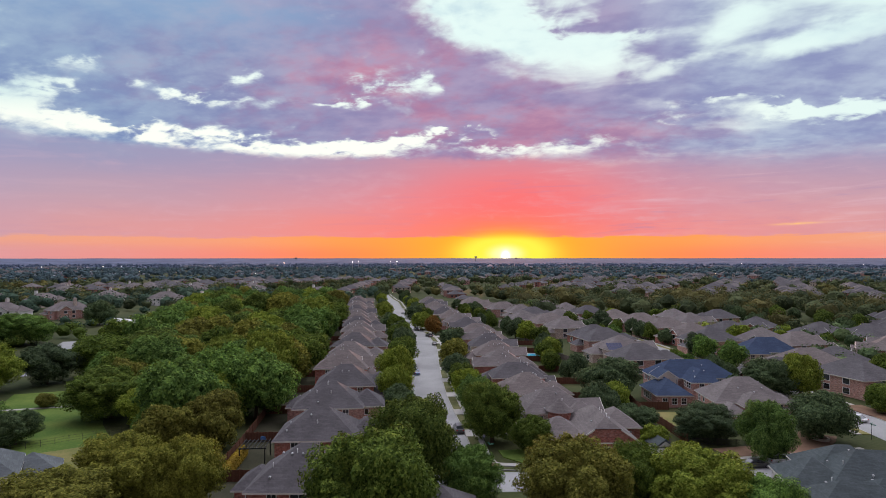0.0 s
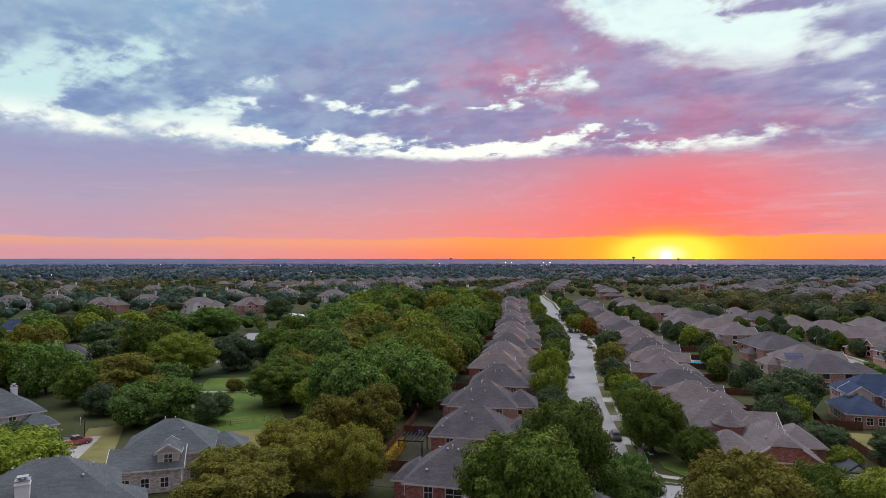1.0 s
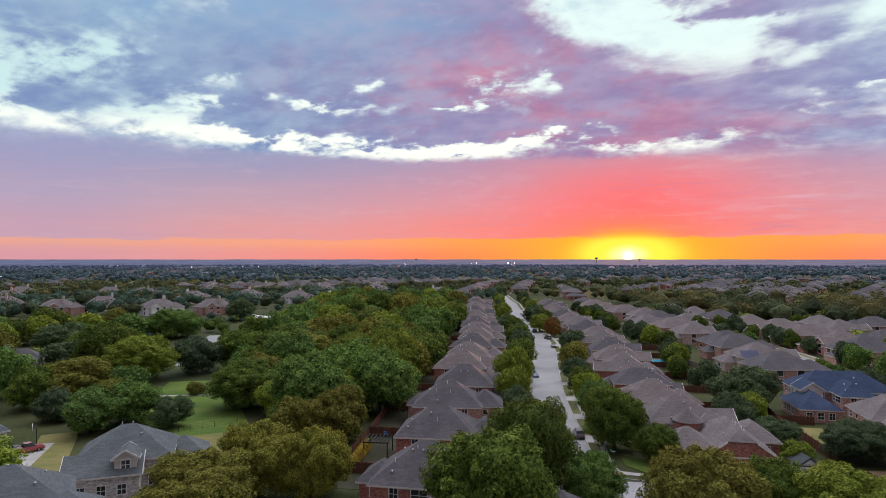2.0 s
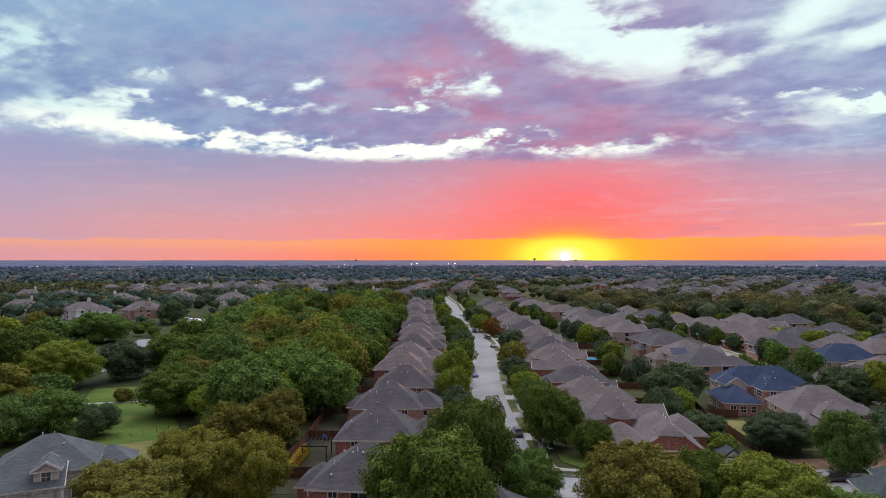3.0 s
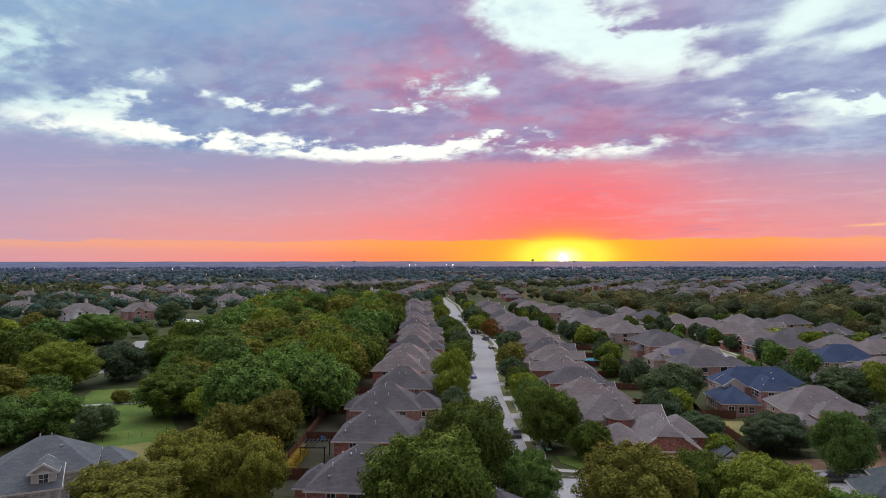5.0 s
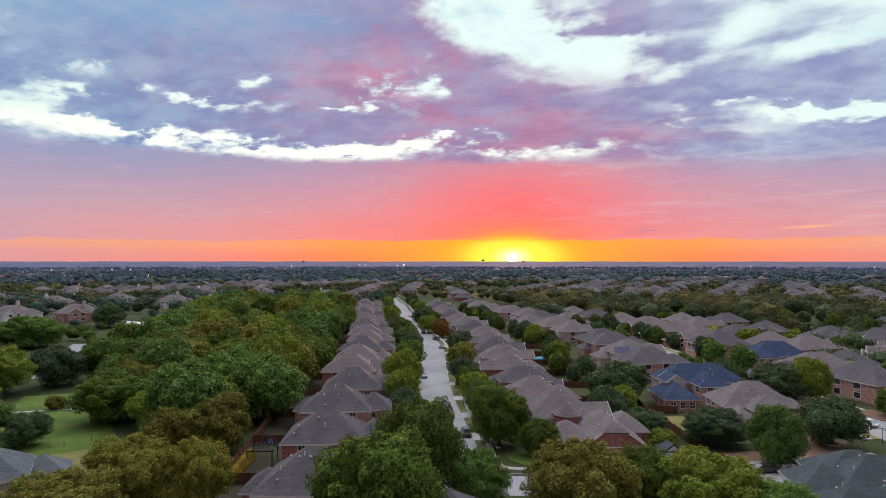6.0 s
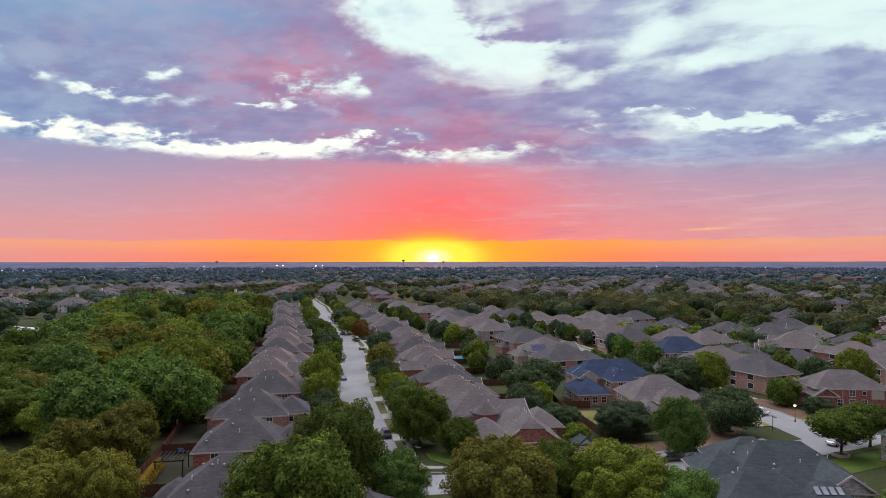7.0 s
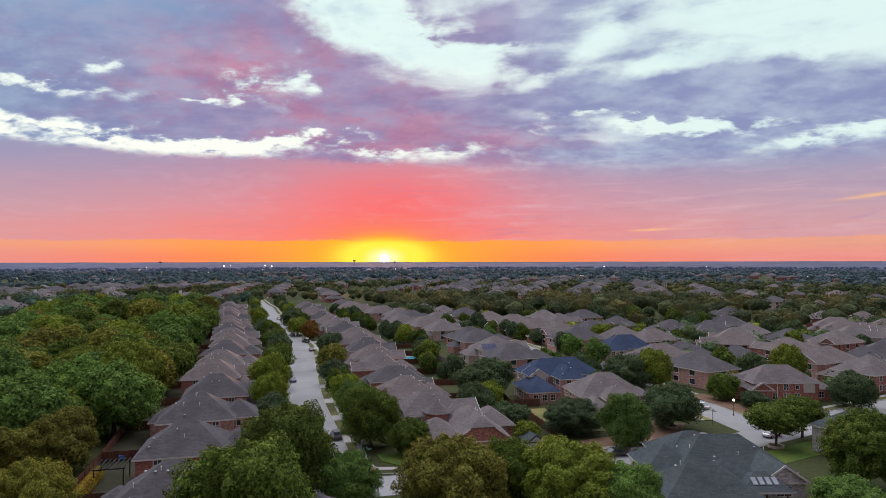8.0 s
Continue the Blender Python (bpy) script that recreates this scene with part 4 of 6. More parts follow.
ribbon("path_park", smooth([(-122, 137), (-108, 141), (-98.7, 143.8), (-88.9, 147.2), (-80, 152)], 4), -0.7, 0.7, -0.1, 0.07, WALKWAY, "narrow pale concrete path across the park")

ribbon("lawn_front", smooth([(-99, 109), (-91, 98), (-84, 88)], 3), -3.2, 3.4, -0.1, 0.04, DRY_LAWN, "straw-green front lawn beside the driveway")

# transverse joints across the main street
for _y in np.arange(112, 300, 5.0):
    x, a = street_x(_y), street_turn(_y)
    bm = bmesh.new()
    box(bm, 0, 0, 0.017, HALF * 2 - 0.1, 0.06, 0.007)
    part("joint", bm, JOINT, bpy.data.objects["road_main"], "", pose(x, _y, 0, 0, 0, a))

# ---- the two rows along the main street ----
ROOFS = (ROOF_DUSK, ROOF_TAUPE, ROOF_BROWN)
BRICKS = (BRICK_RED, BRICK_ROSE, BRICK_TAN, BRICK_ROSE, BRICK_RED)
LABEL = "two-storey brick house with a taupe hipped shingle roof"
DRIVE_ROWS = []
WEST_ROW = [
    (-18.6, 86.2, "row_end"), (-21.2, 108.0, "row_hip"), (-23.5, 129.8, "row_wing"), (-23.4, 151.2, "row_hip"), (-28.0, 174.2, "row_long"), (-29.4, 197.0, "row_hip"),
    (-30.8, 219.5, "row_wing"), (-32.6, 241, "row_hip"), (-35.5, 262, "row_long"), (-38.6, 283, "row_hip"), (-42.0, 304, "row_wing"), (-45.2, 325, "row_hip"),
    (-48.2, 346, "row_long"), (-51.2, 368, "row_hip"), (-54.0, 390, "row_wing"), (-56.8, 412, "row_hip"), (-59.4, 434, "row_long"),
]
for _i, (x, _y, _plan) in enumerate(WEST_ROW):
    m = pose(x, _y, 0, 0, 0, street_turn(_y)) @ Matrix.Diagonal((1, 1, 1.1 if _y < 180 else 1.04, 1))
    roof = ROOF_DUSK if _i < 4 else ROOFS[(_i * 2) % 3]
    full_house(_plan, "two-storey brick house with a dark grey hipped shingle roof" if roof is ROOF_DUSK else LABEL, (BRICK_RED, BRICK_RED, BRICK_ROSE)[_i % 3] if _i < 6 else BRICKS[_i % 5], roof, m, 100 + _i, "west row of houses")
    DRIVE_ROWS.append((_y + 4, -1))
for _i, _y in enumerate((128, 145, 163, 182, 201, 220, 240, 260, 280, 300, 321, 342, 364, 386, 408, 430)):
    x = street_x(_y) + 22.5
    m = pose(x, _y, 0, 0, 0, 180 + street_turn(_y))
    full_house(("east_gable", "east_step", "east_twin", "east_step", "east_gable")[_i % 5], LABEL, BRICKS[(_i + 2) % 5], ROOFS[(_i + 1) % 3], m, 200 + _i, "east row of houses")
    DRIVE_ROWS.append((_y - 4, 1))
for _y, s in DRIVE_ROWS:
    x, a = street_x(_y), street_turn(_y)
    bm = bmesh.new()
    box(bm, s * (HALF + 4.2), 0, -0.1, 8.4, 4.8, 0.275)
    part("driveway", bm, WALKWAY, None, "", pose(x, _y, 0, 0, 0, a))
    tagged(bpy.context.scene.collection.objects[-1], "pale concrete driveway from the street to a garage", "", "", "structure")

# ---- the houses that stand out ----
def custom(label, vols, wall, roof, x, y, turn, seed, windows=2.7, group=""):
    h = house_shell(label, vols, wall, roof, pose(x, y, 0, 0, 0, turn), group)
    add_windows(h, vols, windows, random.Random(seed))
    return h


# red brick gable-end house on the corner
v = [(0, 0, 13, 10.6, 2.9, "jx"), (0.3, -7.4, 7.8, 8.4, 2.9, "h"), (-7, 5, 9, 7, 3.0, "h"), (-8.5, -1.5, 8, 9, 3.4, "h")]
h = custom("red brick house with a taupe roof and a tall brick gable", v, BRICK_RED, ROOF_TAUPE, 28.7, 115.6, -90, 1)
add_vents(h, v, [(2, 1.5), (-2, 2), (3, -2)], [(0, 0.6), (1.5, 1.2), (-3, 1)])
bm = bmesh.new()
tube(bm, 0, 0, 0, 2.2, 2.2, 5.3, 20)
turret = part("turret", bm, BRICK_RED, h, "round brick turret", Matrix.Rotation(radians(90), 4, "Z") @ Matrix.Translation((-6.0, 6.2, 0)))
bm = bmesh.new()
tube(bm, 0, 0, 5.3, 2.75, 0.05, 2.3, 20)
part("cone_roof", bm, ROOF_TAUPE, turret)
shed = thing("garden_shed", "small pale garden shed with a grey roof", "shed", "", pose(38.4, 110.6, 0, 0, 0, 8))
bm = bmesh.new()
add_walls(bm, (0, 0, 2.8, 3.2, 2.2, "gy"))
part("wall", bm, WHITE_PAINT, shed)
bm = bmesh.new()
add_roof(bm, (0, 0, 2.8, 3.2, 2.2, "gy"))
part("roof", bm, ROOF_SLATE, shed)
bm = bmesh.new()
box(bm, 0, -1.62, 0.05, 1.0, 0.06, 1.85)
part("door", bm, WHITE_PAINT, shed)
# blue-roofed house
v = [(1.5, 5, 20, 10.4, 5.2, "h"), (1.3, -0.6, 6.6, 11.2, 5.3, "h"), (-7.4, -3.2, 8.0, 11.8, 2.9, "h"), (8.0, 1.0, 5.0, 6.0, 3.0, "h")]
h = custom("rose brick house with a deep blue shingle roof", v, BRICK_ROSE, ROOF_BLUE, 61.5, 155, 0, 2, 2.2)
add_dormer(h, -6.6, -2.4, -90, 3.5, SIDING, ROOF_BLUE, 4.4, 2.2, 5.5)
add_vents(h, v, [(2, -3), (4, 3), (-1, -5)], [(0, -2)])
# brown-roofed house beside it
v = [(0, 0, 15.4, 12, 4.4, "h"), (-0.4, -6.0, 5.8, 7, 4.4, "h"), (-5.4, -7.6, 4.8, 7.2, 2.9, "h"), (7.6, -2, 5.4, 8, 3.3, "h")]
h = custom("tan and rose brick house with a brown hipped roof", v, BRICK_ROSE, ROOF_TAUPE, 66, 138, -3, 3)
add_vents(h, v, [(-3, 2), (0, 3), (2, 2), (4, 1), (-2, -3), (1, -4), (3, -3)], [(-1, 1.5)])
# slate-grey low house on the near corner
v = [(2.6, 0.4, 17.6, 11.4, 3.0, "h"), (-0.6, 4.4, 11.5, 9.6, 3.1, "h"), (-6.6, 0.0, 8, 8.4, 2.9, "h"), (-6, -12.5, 14, 10, 3.0, "h"), (7.5, -5.4, 6.4, 8, 2.9, "gy"), (0.6, -7.0, 9, 7, 2.85, "h")]
h = custom("low house with a broad slate-grey hipped roof", v, BRICK_PALE, ROOF_SLATE, 60.5, 90.5, -10, 4)
add_vents(h, v, [(-6, 1.5), (-4, 1.2), (-1, 1.4), (2, 1.2), (5, 1.5), (0, -3.5), (3, -4), (-6, -5), (-3, -7), (7, -2), (-9, -11), (-4, -11), (-5, -9.5), (-1, -5.5)], [(-3, -1.5), (-5.5, -4), (-6.5, -4.6), (4, -3), (-4.4, -6), (2.0, 2.2), (9.0, -1.0)])
SLATE_GLASS = speckled("grey_glazing", (0.2, 0.22, 0.25, 1), (0.3, 0.32, 0.35, 1), 0.8, 8.0, 0.25, 0.05)
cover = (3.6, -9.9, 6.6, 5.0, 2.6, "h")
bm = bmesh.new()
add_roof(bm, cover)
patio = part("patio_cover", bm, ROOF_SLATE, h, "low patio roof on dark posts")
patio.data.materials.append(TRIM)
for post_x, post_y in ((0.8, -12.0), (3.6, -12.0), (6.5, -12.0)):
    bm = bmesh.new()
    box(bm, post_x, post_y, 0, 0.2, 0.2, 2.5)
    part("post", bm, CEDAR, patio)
for k in range(4):
    bm = bmesh.new()
    box(bm, 0, 0, 0, 0.7, 1.3, 0.1, 0, 0.02)
    part("skylight", bm, SLATE_GLASS, h, "pale roof light panel", Matrix.Translation((2.1 + k * 1.0, -11.3, 2.62 + (2.5 + OVER - 1.4) * PITCH)) @ Matrix.Rotation(math.atan(PITCH), 4, "X"))
# dormered house on the park side
v = [(0, 0, 13, 11, 4.9, "h"), (-2.5, -5.2, 10, 6.4, 3.6, "gx"), (8, 3, 7, 7, 3.0, "h")]
h = custom("pale brick house with a grey roof and a gabled dormer", v, BRICK_PALE, ROOF_PEWTER, -67.5, 88, 30, 5)
add_vents(h, v, [(2, -2)], [(0.5, 0.5), (-1, 0.4)])
add_dormer(h, 0.6, -7.8, -90, 3.7, SIDING, ROOF_PEWTER, 3.0, 2.1, 3.6)
# chimney house in the near west
v = [(0, 0, 16, 12.5, 4.9, "h"), (7.5, -5, 7, 7, 4.0, "h")]
h = custom("brick house with a plain grey roof and a white chimney", v, BRICK_PALE, ROOF_PEWTER, -68.5, 65.5, 42, 6)
add_vents(h, v, [(4, -3), (-4, 2), (5, 2)], [(3, 0.9), (1, 1.1), (-1, 1.0)])
add_chimney(h, -2.2, -4.6, 8.4, WHITE_PAINT, 1.5, 1.3)
# house with the cars outside
v = [(0, 0, 12, 13, 5.4, "h"), (6, 5, 6, 6, 3.2, "h"), (4, -5, 6, 5, 5.2, "h")]
h = custom("brick house with a white chimney and a grey roof", v, BRICK_PALE, ROOF_PEWTER, -113.2, 96.5, -30, 7)
add_chimney(h, -1, 3, 9.6, WHITE_PAINT)
garage(h, 6.2, -7.52, -90)
# red brick house across the side street
v = [(0, 0, 16, 10, 4.8, "h"), (-6.4, -3.6, 5.0, 5, 3.2, "gy"), (9.6, 0.4, 5, 7, 3.0, "h"), (-9, 1, 5, 6, 3.4, "gx")]
h = custom("red brick house with a pale siding panel and white trim", v, BRICK_RED, ROOF_TAUPE, 114.5, 140.5, -13, 8)
bm = bmesh.new()
box(bm, 0, 0, 0, 2.8, 0.14, 2.3, 0, 0.02)
part("siding_panel", bm, SIDING, h, "cream siding panel", pose(5.6, -5.06, 2.4))
bm = bmesh.new()
box(bm, 0, 0, 0, 0.12, 0.1, 4.6)
part("downpipe", bm, WHITE_PAINT, h, "", pose(-2.2, -5.08, 0.05))
v = [(0, 0, 13, 12, 4.9, "h"), (4, -6, 7, 7, 4.9, "gy"), (-5, 5, 7, 7, 3.2, "h")]
h = custom("red brick house with a steep street gable", v, BRICK_RED, ROOF_TAUPE, 148, 146, 10, 9)
# grey-sided house behind the corner trees
v = [(0, 0, 10, 9, 4.9, "h"), (5, -4, 7, 6, 3.0, "h")]
h = custom("two-storey house with pale grey walls and a slate roof", v, BRICK_PALE, ROOF_SLATE, 95, 97, 14, 14)
# low house south of the cross street
v = [(0, 0, 9, 8.5, 2.9, "h"), (4.5, -5, 7, 6, 2.9, "h"), (8.5, -9, 8, 8, 2.9, "h")]
h = custom("low brick house with a pale grey shingle roof", v, BRICK_TAN, ROOF_DUSK, -0.5, 79.8, 0, 11)
# grey-roofed house behind the park trees, and a blue roof beyond it
v = [(0, 0, 15, 11, 3.2, "h"), (-6.5, -3, 7, 7, 3.0, "h")]
h = custom("low brick house with a grey hipped roof and a pale chimney", v, BRICK_PALE, ROOF_DUSK, -166, 166, 38, 12, 3.2)
add_chimney(h, -3.0, -1.5, 8.2, TRIM)
v = [(0, 0, 16, 11, 3.6, "h"), (6, -4, 7, 7, 3.4, "gy")]
h = custom("brick house with a slate-blue roof among trees", v, BRICK_TAN, ROOF_BLUE, -252, 224, 40, 13, 3.2)
# second blue roof
v = [(0, 0, 17, 11.5, 4.8, "h"), (-6, -5, 8, 7, 4.6, "h"), (8, 2, 8, 8, 3.2, "h")]
h = custom("house with a wide blue-grey hipped roof", v, BRICK_TAN, ROOF_BLUE, 106, 205, -5, 10)

# ---- rows and streets of houses beyond ----
PLAIN = []
for _i, (_plan, _wall) in enumerate((("corner_hip", BRICK_ROSE), ("front_gable", BRICK_TAN), ("long_hip", BRICK_ROSE), ("low_hip", BRICK_RED), ("stepped", BRICK_TAN), ("front_gable", BRICK_RED))):
    PLAIN.append(plain_house(_plan, "brick house with a taupe hipped roof in the suburb", _wall, ROOFS[_i % 3], 300 + _i, "suburban houses"))
PLAIN.append(plain_house("estate", "large white-walled house with a grey hipped roof", WHITE_PAINT, ROOF_TAUPE, 320, "estate houses beyond the woods"))
PLAIN.append(plain_house("estate", "large rose brick house with a broad hipped roof", BRICK_ROSE, ROOF_TAUPE, 321, "estate houses beyond the woods"))
PLAIN.append(plain_house("estate", "large tan brick house with a steep grey roof", BRICK_TAN, ROOF_TAUPE, 322, "estate houses beyond the woods"))
for _k, _h in enumerate(PLAIN[6:]):
    add_chimney(_h, (-3.5, 3.0, -2.0)[_k], (5.0, 2.0, -4.0)[_k], 11.6, (TRIM, BRICK_TAN, WHITE_PAINT)[_k], 1.9, 1.3)
for _h in PLAIN:
    _h.scale = (1.12, 1.12, 1.0) if _h["group"] == "suburban houses" else (1.0, 1.0, 1.0)
USED = set()


def place_plain(i, x, y, turn):
    """Uses each model once as it stands, then copies of it."""
    i %= len(PLAIN)
    if i in USED:
        return copy_thing(PLAIN[i], pose(x, y, 0, 0, 0, turn))
    USED.add(i)
    PLAIN[i].matrix_basis = pose(x, y, 0, 0, 0, turn) @ Matrix.Diagonal((*PLAIN[i].scale, 1))
    return PLAIN[i]


SECOND = [(60, 191), (60, 211), (60, 234), (62, 257), (54, 277), (50, 296), (40, 312), (48, 334), (44, 354), (36, 374), (26, 392), (60, 322), (20, 416)]
FRONTING = [(92, 172), (106, 182), (100, 232), (101, 254), (98, 276), (94, 298), (88, 320), (80, 344), (72, 366), (64, 390)]
EAST = [(111, 271), (119, 260), (119, 321), (120, 236), (126, 222), (131, 210), (122, 193), (133, 182), (141, 176), (152, 166), (107, 162), (146, 291), (163, 292), (162, 268), (176, 258), (179, 236), (187, 222), (192, 204), (158, 188), (172, 172), (118, 298), (140, 318)]
WEST = [(-389, 342), (-374, 361), (-311, 339), (-306, 373), (-251, 354), (-218, 363), (-260, 485), (-209, 469), (-165, 437), (-159, 511), (-120, 472), (-110, 548), (-491, 493), (-367, 498), (-288, 449), (-403, 498), (-388, 640), (-312, 630), (-340, 560), (-440, 430), (-235, 590), (-190, 620)]
FAR_EAST = [(369, 481), (326, 401), (406, 472), (357, 393), (424, 437), (431, 417), (300, 430), (390, 520), (340, 520), (455, 480)]
HOUSES = []
for _i, (x, y) in enumerate(SECOND):
    HOUSES.append((x, y, street_turn(min(y, 500)) + 8))
for _i, (x, y) in enumerate(FRONTING):
    HOUSES.append((x, y, 180 + street_turn(min(y, 500)) + 5))
for _i, (x, y) in enumerate(EAST):
    HOUSES.append((x, y, (0, 180, 90, 200)[_i % 4] + 15))
for _i, (x, y) in enumerate(WEST):
    HOUSES.append((x, y, (8, -6, 12, -10)[_i % 4] + 90 - math.degrees(math.atan2(x, y)) * -1 - 90))
for _i, (x, y) in enumerate(FAR_EAST):
    HOUSES.append((x, y, (-100, -60, -30)[_i % 3]))
rng = random.Random(5)
# streets of houses farther out: start, direction, length, count of rows
for x0, y0, ang, length, rows in ((110, 560, 62, 480, 8), (60, 620, 70, 380, 4), (-420, 640, 60, 420, 5), (-90, 560, 90, 300, 2), (-30, 480, 95, 200, 2), (150, 205, 55, 175, 5)):
    u = Vector((math.cos(radians(ang)), math.sin(radians(ang))))
    v = Vector((u.y, -u.x))
    for r in range(rows):
        for k in range(int(length / 22)):
            p = Vector((x0, y0)) + u * (k * 22 + rng.uniform(-2, 2)) + v * (r * 32 + (14 if r % 2 else 0) + rng.uniform(-2, 2))
            if rng.random() < 0.16:
                continue
            HOUSES.append((p.x, p.y, ang + (0 if r % 2 else 180) - 90 + rng.uniform(-6, 6)))
placed, JOINED = [], []
ESTATE_KIND = {(-251, 354): 6, (-218, 363): 7, (-311, 339): 7, (-165, 437): 8, (-209, 469): 6}
for _i, (x, y, turn) in enumerate(HOUSES):
    estate = (round(x), round(y)) in WEST
    if any(abs(x - a) + abs(y - b) < (26 if estate else 19) for a, b in placed) or abs(math.degrees(math.atan2(x, y))) > 52 or (y < 610 and abs(x - street_x(y)) < 17):
        continue
    placed.append((x, y))
    if math.hypot(x, y) < 480 or estate:
        place_plain(ESTATE_KIND.get((x, y), 6 + len(placed) % 3) if estate else rng.randrange(6), x, y, turn)
    else:
        JOINED.append((x, y, turn, rng.random()))
HOUSE_SPOTS = placed + [(street_x(y) - 22.7, y) for y in range(80, 440, 12)] + [(street_x(y) + 22.5, y) for y in range(110, 440, 12)]
HOUSE_SPOTS += [(95, 97), (-166, 166), (-252, 224), (-167, 162), (-158, 150), (-185, 160), (-172, 150), (-150, 142), (-163, 138), (61.5, 155), (66, 138), (61.5, 90.5), (-67.5, 88), (-71.5, 64.5), (-113.2, 96.5), (114, 140), (148, 146), (106, 205), (29.5, 115.6), (-0.5, 79.8)]

# ---- trees ----
NEAR_TREES = [
    ("oak", -8.6, 74.0, 7.9, 15.0), ("oak", -4.6, 92.3, 6.9, 14.8), ("ash", 3.9, 88.8, 4.3, 8.4), ("olive", 17.3, 81.6, 7.6, 11.8),
    ("oak", 25.2, 84.0, 4.6, 10.1), ("elm", 32.6, 78.4, 7.0, 11.3), ("ash", 38.7, 74.8, 4.9, 8.8), ("oak", 9.3, 118.6, 5.5, 11.6),
    ("oak", 16.0, 111.6, 3.6, 7.0), ("ash", 55.9, 107.8, 4.7, 10.4), ("live", 50.4, 120.6, 5.9, 7.0), ("live", 72.6, 120, 5.9, 9.5),
    ("olive", -44.8, 86.1, 6.4, 10.8), ("olive", -36.1, 86.6, 5.1, 10.3), ("olive", -47.8, 75.9, 7.6, 9.3), ("elm", -86, 75, 7.5, 9.3),
    ("oak", 82.3, 81.3, 6.8, 12.2), ("ash", 70.7, 73.4, 4.6, 5.6), ("olive", -24.0, 70.5, 3.4, 5.0),
]
PARK_TREES = [
    ("oak", -72.5, 136.5, 9.6, 11.5), ("oak", -90.0, 196.0, 13.5, 13.0), ("oak", -101.9, 186.0, 8.5, 12.0), ("elm", -50.3, 130.3, 7.7, 11.5),
    ("olive", -48.4, 111.2, 5.5, 9.0), ("olive", -42.0, 114.9, 5.7, 10.5), ("elm", -45.7, 165.3, 7.2, 16.0), ("oak", -41.5, 150.0, 4.2, 7.0),
    ("olive", -54.1, 162.0, 6.4, 10.5), ("live", -89.6, 246.8, 10.2, 11.0), ("olive", -76.3, 151.4, 6.1, 10.5), ("elm", -67.5, 154.0, 6.4, 9.5),
    ("olive", -78.1, 188.4, 8.2, 11.5), ("elm", -65.8, 191.4, 7.2, 11.5), ("elm", -60.9, 129.3, 5.4, 9.0), ("oak", -82.2, 260.1, 9.2, 12.0),
    ("elm", -119.8, 160.0, 9.8, 13.0), ("ash", -90.6, 119.2, 5.9, 9.0), ("live", -80.3, 117.4, 4.1, 6.5), ("live", -110.3, 174.0, 7.0, 11.2),
    ("olive", -93.5, 147.0, 2.4, 3.2), ("ash", -94.0, 110.0, 6.2, 9.0), ("olive", -116.4, 132.6, 9.0, 11.0), ("elm", -151.5, 134.7, 6.6, 12.0),
    ("live", -96.2, 85.1, 5.1, 7.3), ("live", -91.3, 77.9, 3.6, 7.4), ("ash", -170.4, 250.5, 12.0, 13.0), ("live", -180.2, 327.1, 8.4, 13.0),
    ("elm", -126.8, 280.2, 9.2, 11.0), ("olive", -123.1, 236.0, 8.2, 10.0), ("elm", -112.1, 300.0, 10.0, 12.0), ("live", -177.3, 197.5, 9.5, 12.0),
    ("olive", -66.7, 270.8, 7.5, 11.0), ("live", -108.0, 117.0, 4.6, 7.0), ("olive", -101.0, 125.5, 4.4, 7.6),
]
STREET_TREES = [
    ("elm", 90.9, 158.8, 4.9, 10.7), ("live", 83.9, 160.5, 6.6, 9.1), ("live", 41.3, 153.1, 7.1, 10.7), ("elm", -12.0, 161.0, 4.8, 12.4), ("elm", -11.0, 148.0, 4.3, 9.8), ("live", -9.8, 137.0, 3.9, 7.4), ("live", -12.6, 176.0, 4.4, 8.2),
    ("ash", 8.6, 131.0, 4.2, 9.4), ("ash", 7.6, 141.5, 3.9, 8.4), ("elm", 6.2, 153.5, 4.0, 7.9), ("oak", 4.9, 167, 3.9, 7.2), ("live", 4.1, 181.1, 4.2, 7.6), ("olive", 3.5, 206.1, 5.2, 8.4),
    ("live", 3.7, 236, 5.7, 8.6), ("rust", -4.7, 285.7, 4.2, 8.8), ("elm", -10.8, 303, 5.4, 8.9), ("live", -14.4, 230.1, 5.4, 9.7),
    ("oak", -13.8, 205.1, 4.8, 9.3), ("live", -18.4, 259.9, 5.2, 9.0), ("live", -24.8, 299.6, 4.9, 8.9), ("live", -14.2, 340.3, 6.4, 9.4),
]
YARD_TREES = [
    ("oak", 84.0, 103.4, 5.0, 8.2), ("oak", 93.7, 107.9, 4.4, 8.2), ("oak", 99.8, 141.3, 4.2, 6.5), ("live", 125.1, 127.7, 5.3, 8.6),
    ("elm", 128, 152, 4.5, 11.8), ("live", 101.2, 131.6, 3.2, 4.1), ("live", 33.2, 133, 4.1, 8.6), ("elm", 37.7, 137.9, 3.9, 7.7),
    ("live", 39.2, 127.5, 4.8, 5.2), ("elm", 38.4, 113.4, 2.4, 4.8), 
    ("oak", -160.8, 185.8, 6.8, 10.0), ("live", -146.0, 163.1, 7.1, 10.7),
]
ALL_TREES = []
for _i, (k, x, y, r, hgt) in enumerate(NEAR_TREES):
    tree(k, x, y, r, hgt, FRONT if y < 122 and abs(x) < 56 or x > 75 else NEAR, _i)
    ALL_TREES.append((x, y, r))
